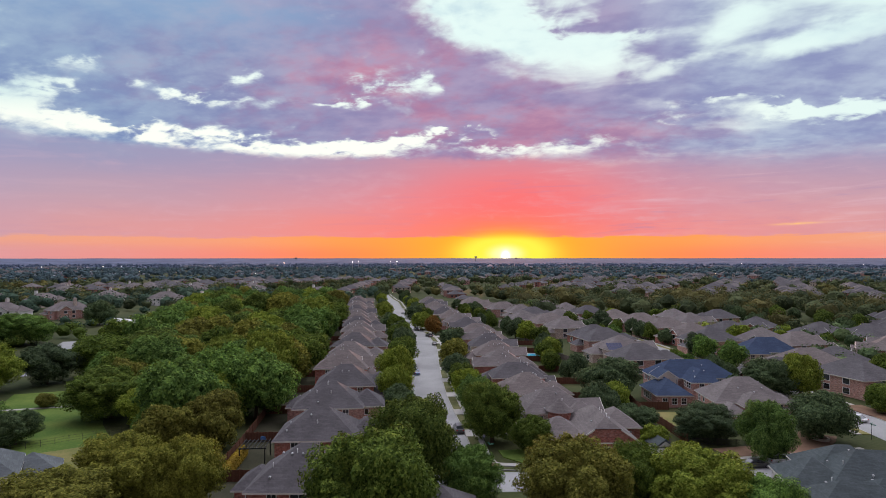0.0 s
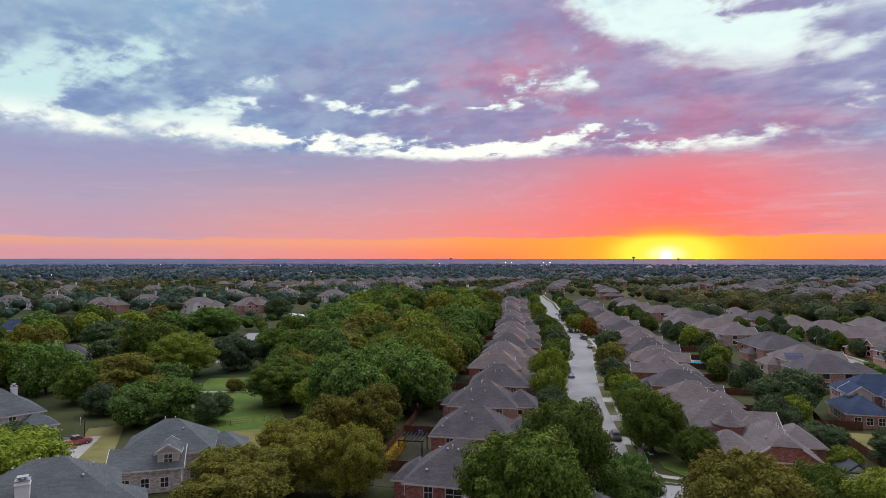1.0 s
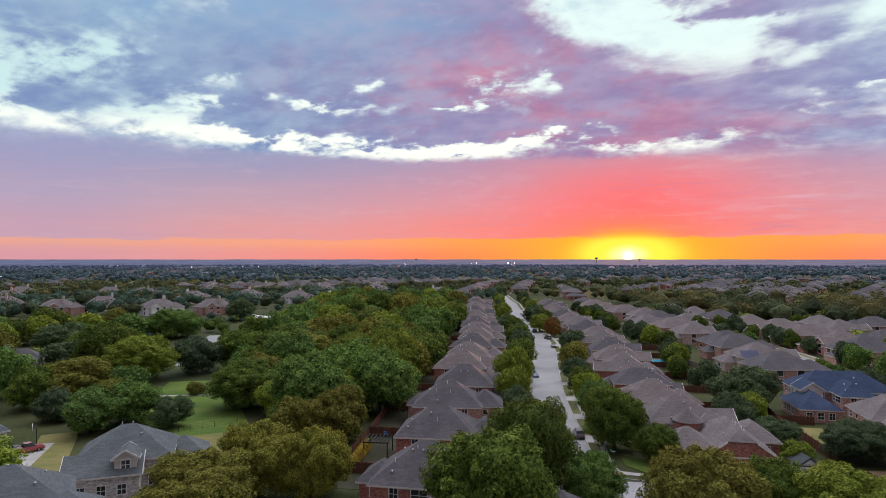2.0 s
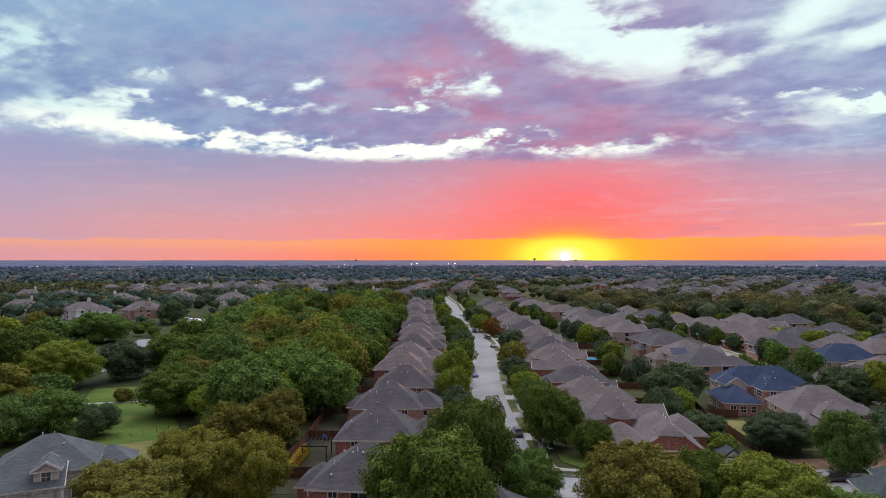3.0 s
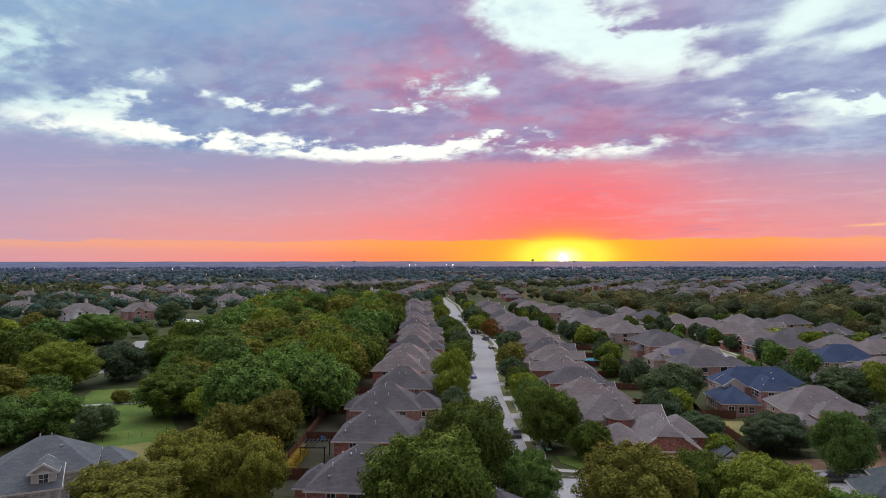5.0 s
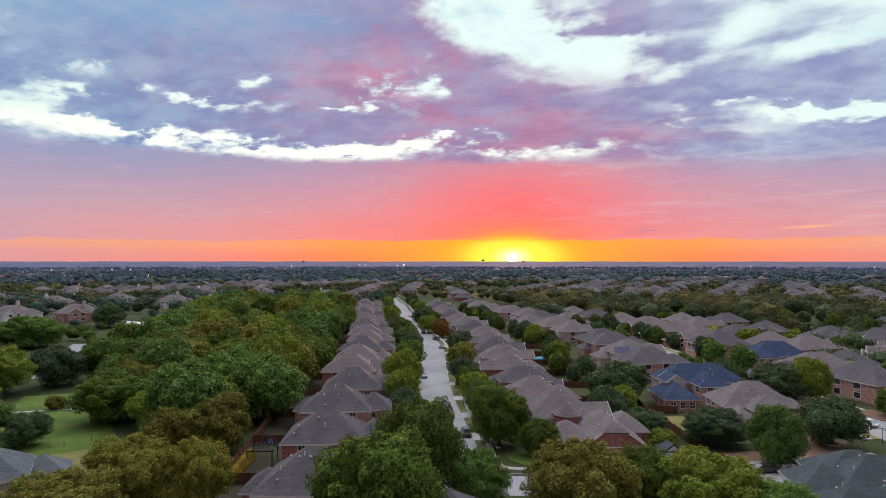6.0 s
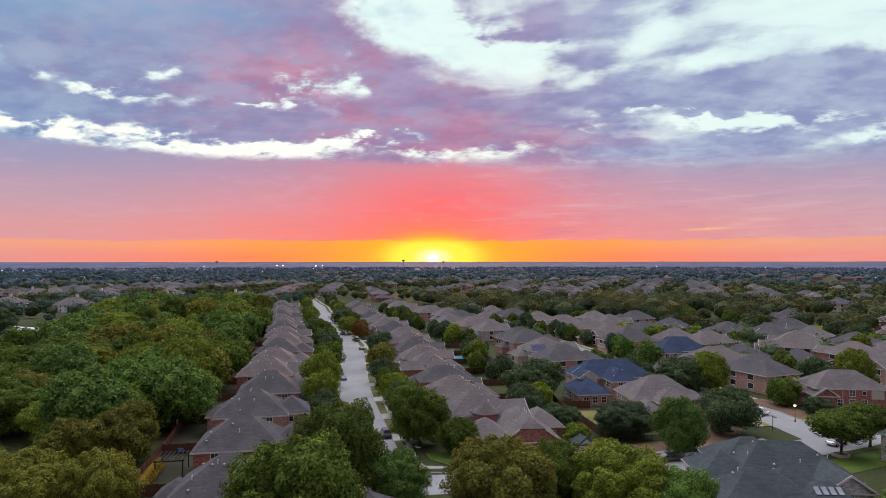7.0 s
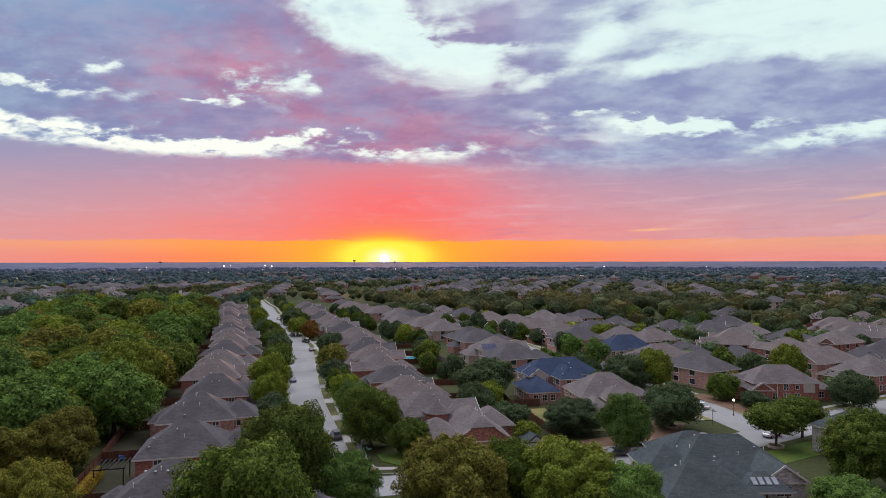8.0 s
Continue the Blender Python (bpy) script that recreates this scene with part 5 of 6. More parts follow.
for _i, (k, x, y, r, hgt) in enumerate(PARK_TREES + STREET_TREES[:11] + YARD_TREES[:9]):
    tree(k, x, y, r, hgt, FRONT if r > 9.5 else NEAR, _i, "", 0.34 if (x, y) in ((84.0, 103.4), (93.7, 107.9)) else 0.0)
    ALL_TREES.append((x, y, r))
for _i, (k, x, y, r, hgt) in enumerate(STREET_TREES[11:] + YARD_TREES[9:]):
    tree(k, x, y, r, hgt, NEAR if r > 8 else MIDDLE, _i)
    ALL_TREES.append((x, y, r))


PARK_LAWN = smooth([(-56, 92), (-66, 108), (-76, 122), (-90, 146), (-100, 158), (-112, 172)], 4)


def free(x, y, gap, tree_gap=0.7, r=5.0):
    if any((x - a) ** 2 + (y - b) ** 2 < gap * gap for a, b in HOUSE_SPOTS):
        return False
    if -162 < x < -112 and 176 < y < 258:
        return False
    if abs(x - street_x(y)) < 9 and y < 600:
        return False
    if any((x - a) ** 2 + (y - b) ** 2 < 49 for a, b in SIDE_STREET + CROSS + PARK_LANE):
        return False
    if any((x - a) ** 2 + (y - b) ** 2 < 150 for a, b in PARK_LAWN):
        return False
    return all((x - a) ** 2 + (y - b) ** 2 > (tree_gap * (r + q)) ** 2 for a, b, q in ALL_TREES)


def wood(count, pick, gap, sizes, kinds, group, seed, tries=40):
    """Trees strewn over a stretch, none in a house or a street."""
    rng = random.Random(seed)
    made = 0
    for _t in range(count * tries):
        if made >= count:
            break
        x, y = pick(rng)
        r = rng.uniform(*sizes)
        if not free(x, y, gap, 0.62, r):
            continue
        tree(rng.choice(kinds), x, y, r, r * rng.uniform(1.45, 1.9) + 1.5, NEAR if y < 165 and r > 5 else MIDDLE, made, group)
        ALL_TREES.append((x, y, r))
        made += 1


MIXED = ("oak", "elm", "ash", "olive", "oak", "ash", "olive", "ash", "elm", "oak")
wood(120, lambda g: (lambda y: (street_x(y) - 37.5 - g.random() ** 1.2 * (26 + y * 0.16), y))(g.uniform(112, 430)), 11, (5.0, 8.8), MIXED, "greenbelt trees", 21)
wood(30, lambda g: (g.uniform(-230, -100), g.uniform(120, 250)), 13, (4.5, 8.0), MIXED, "trees among the western houses", 22)
wood(24, lambda g: (lambda y: (street_x(y) + g.choice((-9.5, 9.5)) + g.uniform(-1, 1), y))(g.uniform(245, 520)), 6, (3.0, 5.0), ("live", "oak", "live", "elm"), "street trees", 23)
wood(30, lambda g: (lambda y: (street_x(y) + 43 + g.uniform(-5, 5), y))(g.uniform(150, 420)), 8, (2.4, 4.6), ("live", "oak", "elm", "live"), "back garden trees", 24)
wood(40, lambda g: (g.uniform(70, 230), g.uniform(150, 360)), 10, (2.6, 5.0), ("live", "oak", "elm", "live"), "garden trees in the eastern streets", 25)

SIDE_LINE = np.array(SIDE_STREET)
wood(26, lambda g: (lambda p, s: (p[0] + s * g.uniform(8.2, 10.5), p[1] + g.uniform(-3, 3)))(SIDE_LINE[g.randrange(8, len(SIDE_LINE) - 8)], g.choice((-1, 1))), 7, (2.8, 4.4), ("live", "oak", "live", "ash"), "trees along the side street", 26)

# ---- far woods and far suburb ----
def strewn(name, seed, count, near_d, far_d, cards, leaf, size, material, label, keep=None):
    """Many tree crowns of leaf cards in one mesh, in a ring sector ahead."""
    rng = np.random.default_rng(seed)
    d = np.sqrt(rng.uniform(near_d ** 2, far_d ** 2, count))
    a = np.radians(rng.uniform(-56, 54, count))
    cx, cy = d * np.sin(a), d * np.cos(a)
    clump = np.array([noise.noise(Vector((x * 0.006, y * 0.006, seed))) for x, y in zip(cx, cy)])
    ok = clump > -0.28
    if keep is not None:
        ok &= keep(cx, cy)
    cx, cy = cx[ok], cy[ok]
    n = len(cx)
    r = rng.uniform(0.55, 1.4, n) * size
    w = np.repeat(np.arange(n), cards)
    dirs = rng.normal(size=(len(w), 3))
    dirs[:, 2] = np.abs(dirs[:, 2]) * 0.9 - 0.15
    dirs /= np.linalg.norm(dirs, axis=1)[:, None]
    bump = 1 + 0.2 * np.sin(dirs[:, 0] * 4 + w) * np.sin(dirs[:, 1] * 5 + 2 * w) + 0.1 * np.sin(dirs[:, 2] * 7 + 3 * w)
    pos = np.stack([cx[w], cy[w], r[w] * 0.75], 1) + dirs * (r[w] * bump * rng.uniform(0.8, 1.05, len(w)))[:, None] * np.array([1, 1, 0.85])
    nrm = dirs + rng.normal(0, 0.3, dirs.shape)
    nrm /= np.linalg.norm(nrm, axis=1)[:, None]
    t1 = np.cross(nrm, rng.normal(size=nrm.shape))
    t1 /= np.linalg.norm(t1, axis=1)[:, None]
    t2 = np.cross(nrm, t1)
    s = (leaf * 0.85 * rng.uniform(0.6, 1.3, len(w)))[:, None]
    quad = np.stack([pos - t1 * s, pos - t2 * s * 0.7, pos + t1 * s, pos + t2 * s * 0.7], 1).reshape(-1, 3)
    bm = bmesh.new()
    bmesh.ops.create_icosphere(bm, subdivisions=2 if cards > 60 else 1, radius=1)
    ico, tri = np.array([v.co[:] for v in bm.verts]), np.array([[v.index for v in f.verts] for f in bm.faces])
    bm.free()
    ball = ico[None] * rng.uniform(0.55, 0.78, (n, len(ico), 1)) * r[:, None, None] * np.array([1, 1, 0.85]) + np.stack([cx, cy, r * 0.75], 1)[:, None]
    tris = (tri[None] + (np.arange(n) * len(ico))[:, None, None] + len(quad)).reshape(-1, 3)
    me = raw(name, np.concatenate([quad, ball.reshape(-1, 3)]).tolist(), np.arange(len(quad)).reshape(-1, 4).tolist() + tris.tolist(), material)
    return tagged(new(name, me), label, "trees", "", "stuff")


SPOT_ARRAY = np.array(HOUSE_SPOTS)


def clear_of_houses(x, y):
    ok = np.ones(len(x), bool)
    for a, b in SPOT_ARRAY:
        ok &= (x - a) ** 2 + (y - b) ** 2 > 100
    return ok


FAR_GREEN = leafy("distant_leaves", (0.025, 0.038, 0.02, 1), (0.07, 0.092, 0.043, 1), (0.13, 0.155, 0.07, 1), 0.1)
FAR_OLIVE = leafy("distant_olive_leaves", (0.045, 0.048, 0.02, 1), (0.11, 0.11, 0.04, 1), (0.18, 0.17, 0.062, 1), 0.12)
# distance haze painted into the leaf colours, bluer and paler farther off
FAR_MID = leafy("haze_tint_mid_leaves", (0.04, 0.072, 0.085, 1), (0.078, 0.125, 0.14, 1), (0.125, 0.18, 0.185, 1), 0.1)
FAR_DULL = leafy("haze_tint_far_leaves", (0.07, 0.105, 0.155, 1), (0.105, 0.145, 0.205, 1), (0.15, 0.195, 0.26, 1), 0.1)
# green leaves cooled a little, some blue western haze mixed into the colour
FAR_COOL = leafy("cool_distant_leaves", (0.026, 0.05, 0.036, 1), (0.062, 0.11, 0.074, 1), (0.11, 0.165, 0.105, 1), 0.12)
RING = lambda x, y: clear_of_houses(x, y) & (x > 40) & (np.hypot(x, y) > 330)
FRONT_WEST = lambda x, y: clear_of_houses(x, y) & (x < -95 - (y - 230) * 0.1) & ~((x > -165) & (y < 262))
strewn("back_woods", 30, 300, 330, 540, 230, 0.6, 6.6, FAR_OLIVE, "olive and green woods behind the eastern streets", RING)
strewn("back_woods", 34, 560, 330, 540, 230, 0.6, 6.4, FAR_GREEN, "dark green woods behind the eastern streets", RING)
strewn("garden_trees", 38, 480, 170, 340, 110, 0.45, 3.4, LEAF_LIVE, "small dark garden trees between the eastern houses", lambda x, y: clear_of_houses(x, y) & (x > 105))
strewn("garden_trees", 39, 160, 170, 340, 110, 0.45, 3.2, LEAF_ELM, "small yellow-green garden trees between the eastern houses", lambda x, y: clear_of_houses(x, y) & (x > 105))
strewn("west_woods", 35, 560, 240, 380, 100, 0.5, 3.2, LEAF_OAK, "low dark green trees before the western houses", FRONT_WEST)
strewn("west_woods", 36, 300, 240, 380, 100, 0.5, 3.0, FAR_COOL, "low grey-green trees before the western houses", FRONT_WEST)
strewn("west_woods", 40, 700, 430, 640, 70, 0.85, 5.2, FAR_COOL, "dark green trees behind the western houses", lambda x, y: clear_of_houses(x, y) & (x < -60))
strewn("west_woods", 42, 300, 430, 640, 70, 0.85, 5.0, FAR_GREEN, "green trees behind the western houses", lambda x, y: clear_of_houses(x, y) & (x < -60))
strewn("mid_woods", 31, 1500, 560, 950, 36, 1.2, 5.2, FAR_GREEN, "green trees between the farther houses", clear_of_houses)
strewn("mid_woods", 37, 400, 560, 950, 36, 1.2, 4.8, FAR_OLIVE, "olive trees between the farther houses", clear_of_houses)
strewn("far_woods", 32, 4800, 900, 2000, 12, 2.0, 6.2, FAR_MID, "dark green woods in the distance, leaves tinted with painted haze")
strewn("horizon_woods", 33, 4500, 1900, 3300, 5, 3.0, 6.0, FAR_DULL, "woods near the horizon, leaves painted blue with haze")


def far_roofs(name, spots, wall, roof, label):
    """Small hipped houses with a wing each: walls, roofs and windows in three meshes under one thing."""
    parts = {"wall": ([], []), "roof": ([], []), "window": ([], [])}
    for x, y, turn, luck in spots:
        c, s = math.cos(radians(turn)), math.sin(radians(turn))

        def at(u, v, z):
            return (x + c * u - s * v, y + s * u + c * v, z)

        e = 5.6 if luck > 0.25 else 3.3
        for u0, v0, l, w in ((0, 0, 6.2 + 2 * luck, 5.8 + luck), (5.5, 3 - 6 * luck, 4.5, 3.2)):
            vs, fs = parts["wall"]
            b = len(vs)
            vs += [at(u0 + i * l, v0 + j * w, z) for z in (0, e) for i, j in ((-1, -1), (1, -1), (1, 1), (-1, 1))]
            fs += [(b, b + 1, b + 5, b + 4), (b + 1, b + 2, b + 6, b + 5), (b + 2, b + 3, b + 7, b + 6), (b + 3, b, b + 4, b + 7)]
            vs, fs = parts["roof"]
            b = len(vs)
            o, g, top = 0.5, max(l - w, 0.3), min(l, w) * 0.55
            vs += [at(u0 + i * (l + o), v0 + j * (w + o), e) for i, j in ((-1, -1), (1, -1), (1, 1), (-1, 1))] + [at(u0 - g, v0, e + top), at(u0 + g, v0, e + top)]
            fs += [(b, b + 1, b + 5, b + 4), (b + 1, b + 2, b + 5), (b + 2, b + 3, b + 4, b + 5), (b + 3, b, b + 4), (b + 3, b + 2, b + 1, b)]
            vs, fs = parts["window"]
            for q in (-0.55, 0, 0.55):
                for z in ((1.0, 2.5), (3.7, 5.1)) if e > 4 else ((1.0, 2.5),):
                    for sg in (-1, 1):
                        b = len(vs)
                        vs += [at(u0 + q * l - 0.7, v0 + sg * (w + 0.04), z[0]), at(u0 + q * l + 0.7, v0 + sg * (w + 0.04), z[0]), at(u0 + q * l + 0.7, v0 + sg * (w + 0.04), z[1]), at(u0 + q * l - 0.7, v0 + sg * (w + 0.04), z[1])]
                        vs += [at(u0 + sg * (l + 0.04), v0 + q * w - 0.7, z[0]), at(u0 + sg * (l + 0.04), v0 + q * w + 0.7, z[0]), at(u0 + sg * (l + 0.04), v0 + q * w + 0.7, z[1]), at(u0 + sg * (l + 0.04), v0 + q * w - 0.7, z[1])]
                        fs += [(b, b + 1, b + 2, b + 3), (b + 4, b + 5, b + 6, b + 7)]
    top_ob = tagged(new(name, raw(name, *parts["wall"], wall)), label, "houses", "", "stuff")
    for nm, mat in (("roof", roof), ("window", GLASS)):
        ob = new(nm, raw(nm, *parts[nm], mat))
        ob.parent = top_ob
        tagged(ob, "", "", "", "stuff")


rng = random.Random(77)
FAR_SPOTS = []
for _k in range(1500):
    d, a = math.sqrt(rng.uniform(800 ** 2, 2300 ** 2)), radians(rng.uniform(-54, 52))
    x, y = d * math.sin(a), d * math.cos(a)
    if noise.noise(Vector((x * 0.004, y * 0.004, 7))) > (0.16 if x < -0.14 * y else -0.02):
        FAR_SPOTS.append((x, y, rng.uniform(0, 360), rng.random()))
third = [JOINED[i::3] for i in range(3)]
for _i, _w in enumerate((BRICK_ROSE, BRICK_TAN, BRICK_RED)):
    far_roofs("far_houses", third[_i] + FAR_SPOTS[_i::3], _w, (ROOF_TAUPE, ROOF_DUSK, ROOF_DUSK)[_i], "streets of brick houses with taupe and grey roofs far off")

# low backdrop rise that closes the view at the horizon, blue haze painted into it
HAZE, _n, _s, _c = surface("painted_haze", 0.95)
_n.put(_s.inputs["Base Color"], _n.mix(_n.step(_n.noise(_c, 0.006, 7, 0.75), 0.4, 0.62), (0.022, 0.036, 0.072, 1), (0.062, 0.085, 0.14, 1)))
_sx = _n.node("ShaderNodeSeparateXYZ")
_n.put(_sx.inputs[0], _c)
# haze glow, blue on the left to mauve on the right, added as faint emission
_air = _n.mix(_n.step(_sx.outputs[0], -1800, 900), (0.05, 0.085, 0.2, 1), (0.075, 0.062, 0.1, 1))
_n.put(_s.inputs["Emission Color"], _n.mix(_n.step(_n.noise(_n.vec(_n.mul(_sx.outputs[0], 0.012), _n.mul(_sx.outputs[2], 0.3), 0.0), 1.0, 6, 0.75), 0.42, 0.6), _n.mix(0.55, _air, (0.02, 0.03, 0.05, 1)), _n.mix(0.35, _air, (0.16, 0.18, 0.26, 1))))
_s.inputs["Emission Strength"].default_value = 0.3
bv, bf = [], []
for _i in range(121):
    a = radians(-60 + _i)
    for d, z in ((2200, -1.0), (3300, 2.5), (4850, 32.5 + 2.5 * noise.noise(Vector((_i * 0.4, 0, 3))))):
        bv.append((d * math.sin(a), d * math.cos(a), z))
bf = [(3 * i + k, 3 * i + 3 + k, 3 * i + 4 + k, 3 * i + 1 + k) for i in range(120) for k in (0, 1)]
tagged(new("backdrop", raw("backdrop", bv, bf, HAZE)), "backdrop of a distant plain, blue with painted, faintly glowing haze", "", "", "structure")

# ---- fences ----
def panel_mesh(length, height):
    """A run of upright boards: one sheet with shallow grooves."""
    n = int(length / 0.3)
    verts, faces = [], []
    for i in range(n + 1):
        x = -length / 2 + i * length / n
        d = 0.03 if i % 2 else -0.015
        z = height + (0.02 if i % 3 else -0.03)
        verts += [(x, d, 0.05), (x, d, z), (x, d + 0.05, z), (x, d + 0.05, 0.05)]
    for i in range(n):
        a, b = 4 * i, 4 * i + 4
        faces += [(a, b, b + 1, a + 1), (a + 1, b + 1, b + 2, a + 2), (a + 2, b + 2, b + 3, a + 3), (a + 3, b + 3, b, a)]
    return verts, faces


PANELS = {}
for _m in (CEDAR, GREY_WOOD):
    bm = bmesh.new()
    box(bm, 0, 0, 0, 0.13, 0.13, 2.0)
    box(bm, 0, 0, 2.0, 0.17, 0.17, 0.05)
    post = bpy.data.meshes.new("post")
    bm.to_mesh(post), bm.free()
    post.materials.append(_m)
    PANELS[_m.name] = (raw("panel", *panel_mesh(2.4, 1.85), _m), post)


def fence(line, material, label):
    """A board fence along a line: panels between posts."""
    panel, post = PANELS[material.name]
    f = thing("fence", label, "fence")
    for (x0, y0), (x1, y1) in zip(line, line[1:]):
        length = math.hypot(x1 - x0, y1 - y0)
        n = max(1, round(length / 2.4))
        turn = math.degrees(math.atan2(y1 - y0, x1 - x0))
        for k in range(n):
            t = (k + 0.5) / n
            part("panel", panel, None, f, "", pose(x0 + (x1 - x0) * t, y0 + (y1 - y0) * t, 0, 0, 0, turn) @ Matrix.Diagonal((length / n / 2.4, 1, 1, 1)))
            part("post", post, None, f, "", pose(x0 + (x1 - x0) * k / n, y0 + (y1 - y0) * k / n, 0, 0, 0, turn))
    return f


BROWN_FENCE, GREY_FENCE = "red-brown stained board fence round a back yard", "weathered grey board fence behind the houses"
fence([(46, 117.4), (44.8, 144), (47, 169), (48, 181)], CEDAR, BROWN_FENCE)
fence([(44.8, 144), (52, 143.6)], CEDAR, BROWN_FENCE)
fence([(42.5, 117), (41.6, 137), (43.5, 160), (45, 203), (40, 219), (37, 250), (32, 290)], GREY_WOOD, GREY_FENCE)
back = [(street_x(y) - 38, y) for y in range(96, 330, 13)]
fence(back, CEDAR, "dark stained board fence between back yards and woods")
for _y in (97.5, 118.7, 140, 162, 183.5, 204, 224, 244, 264):
    x = street_x(_y)
    fence([(x - 38, _y), (x - 29, _y + 0.6)], CEDAR, BROWN_FENCE)
for _y in (137, 154, 173, 192, 211, 230, 250):
    x = street_x(_y)
    fence([(x + 30.5, _y), (x + 45, _y)], CEDAR, BROWN_FENCE)

# iron fence along the cross street
iron = thing("iron_fence", "thin black iron railing along the cross street", "fence")
for _k in range(11):
    x, y = 46 + _k * 1.7, 117.2 - _k * 0.25
    bm = bmesh.new()
    box(bm, 0, 0, 0, 0.06, 0.06, 1.4)
    part("post", bm, IRON, iron, "", pose(x, y, 0))
    if _k < 10:
        bm = bmesh.new()
        for z in (0.25, 1.2):
            box(bm, 0.86, 0, z, 1.72, 0.04, 0.05)
        for i in range(11):
            box(bm, 0.14 + i * 0.15, 0, 0.1, 0.025, 0.025, 1.25)
        part("railing", bm, IRON, iron, "", pose(x, y, 0, 0, 0, -8.4))
park_fence = thing("iron_fence", "thin dark wire fence across the park lawn", "fence")
for _k in range(13):
    x, y = -85 + _k * 1.72, 106.6 + _k * 1.55
    bm = bmesh.new()
    box(bm, 0, 0, 0, 0.05, 0.05, 1.3)
    part("post", bm, IRON, park_fence, "", pose(x, y, 0))
    if _k < 12:
        bm = bmesh.new()
        for z in (0.3, 0.75, 1.2):
            box(bm, 1.16, 0, z, 2.32, 0.02, 0.025)
        part("railing", bm, IRON, park_fence, "", pose(x, y, 0, 0, 0, 42.0))


# ---- cars ----
def painted(name, colour):
    m, n, sh, co = surface(name, 0.28, 0.3, 0.6)
    sh.inputs["Coat Weight"].default_value = 0.6
    n.put(sh.inputs["Base Color"], n.mix(n.mul(n.noise(co, 3.0, 3), 0.25), colour, (0.3, 0.29, 0.27, 1)))
    return m


def loft(sections):
    """A hull through cross-sections (x, half width, bottom, top) joined end to end."""
    verts, faces = [], []
    for x, w, z0, z1 in sections:
        mid = (z0 + z1) / 2
        verts += [(x, -w * 0.92, z0), (x, -w, mid), (x, -w * 0.86, z1), (x, w * 0.86, z1), (x, w, mid), (x, w * 0.92, z0)]
    for i in range(len(sections) - 1):
        for k in range(6):
            a, b = 6 * i + k, 6 * i + (k + 1) % 6
            faces.append((a, a + 6, b + 6, b))
    e = 6 * (len(sections) - 1)
    faces += [tuple(range(6)), tuple(range(e + 5, e - 1, -1))]
    return verts, faces


CAR_PAINTS = {
    "white": painted("white_car_paint", (0.75, 0.75, 0.74, 1)), "silver": painted("silver_car_paint", (0.5, 0.51, 0.54, 1)),
    "blue": painted("blue_car_paint", (0.06, 0.15, 0.32, 1)), "black": painted("black_car_paint", (0.02, 0.02, 0.022, 1)),
    "red": painted("red_car_paint", (0.35, 0.03, 0.03, 1)), "grey": painted("grey_car_paint", (0.12, 0.12, 0.13, 1)),
}
TAIL = speckled("red_lens", (0.4, 0.02, 0.02, 1), (0.5, 0.03, 0.03, 1), 4, 20, 0.2, 0.0)
HEADLAMP = speckled("clear_lens", (0.7, 0.7, 0.7, 1), (0.8, 0.8, 0.8, 1), 4, 20, 0.15, 0.0)


def car(kind, paint, x, y, turn, label):
    """A parked car that faces its turn: sedan, suv or pickup."""
    c = thing("car" if kind != "pickup" else "pickup_truck", label, "car" if kind != "pickup" else "truck", "parked cars", pose(x, y, 0.03, 0, 0, turn))
    hood = {"sedan": 0.86, "suv": 1.05, "pickup": 1.08}[kind]
    length = {"sedan": 2.3, "suv": 2.35, "pickup": 2.75}[kind]
    body = [(-length, 0.78, 0.42, hood * 0.86), (-length + 0.15, 0.88, 0.3, hood), (-1.2, 0.92, 0.26, hood + 0.02), (1.0, 0.92, 0.26, hood), (length - 0.35, 0.88, 0.28, hood * 0.88), (length, 0.74, 0.36, hood * 0.7)]
    shell = part("body", raw("body", *loft(body), CAR_PAINTS[paint]), None, c)
    cab = {"sedan": [(-1.75, 0.66, hood, hood + 0.05), (-1.0, 0.68, hood, hood + 0.5), (0.2, 0.68, hood, hood + 0.53), (1.15, 0.7, hood - 0.02, hood + 0.03)],
           "suv": [(-2.2, 0.7, hood, hood + 0.1), (-1.95, 0.72, hood, hood + 0.6), (0.3, 0.72, hood, hood + 0.63), (1.1, 0.74, hood - 0.02, hood + 0.04)],
           "pickup": [(-0.75, 0.72, hood, hood + 0.06), (-0.55, 0.74, hood, hood + 0.66), (0.6, 0.74, hood, hood + 0.66), (1.3, 0.76, hood - 0.02, hood + 0.04)]}[kind]
    part("window", raw("window", *loft(cab), GLASS), None, c, "dark car windows")
    roof = [(a, w * 0.88, z1 - 0.02, z1 + 0.03) for a, w, z0, z1 in cab[1:3]]
    part("roof", raw("roof", *loft(roof), CAR_PAINTS[paint]), None, c)
    for sx in (-1, 1):
        for sy in (-1, 1):
            bm = bmesh.new()
            tube(bm, 0, 0, -0.11, 0.33, 0.33, 0.22, 16)
            w = part("wheel", bm, RUBBER, c, "", pose(sx * length * 0.6, sy * 0.84, 0.33, 90))
            bm = bmesh.new()
            tube(bm, 0, 0, -0.12, 0.2, 0.2, 0.24, 12)
            part("rim", bm, GALVANISED, w)
    for sy in (-0.6, 0.6):
        bm = bmesh.new()
        box(bm, 0, 0, 0, 0.08, 0.32, 0.14)
        part("headlight", bm, HEADLAMP, c, "", pose(length - 0.1, sy, hood * 0.62))
        bm = bmesh.new()
        box(bm, 0, 0, 0, 0.08, 0.3, 0.16)
        part("tail_light", bm, TAIL, c, "", pose(-length + 0.02, sy, hood * 0.72))
    return c


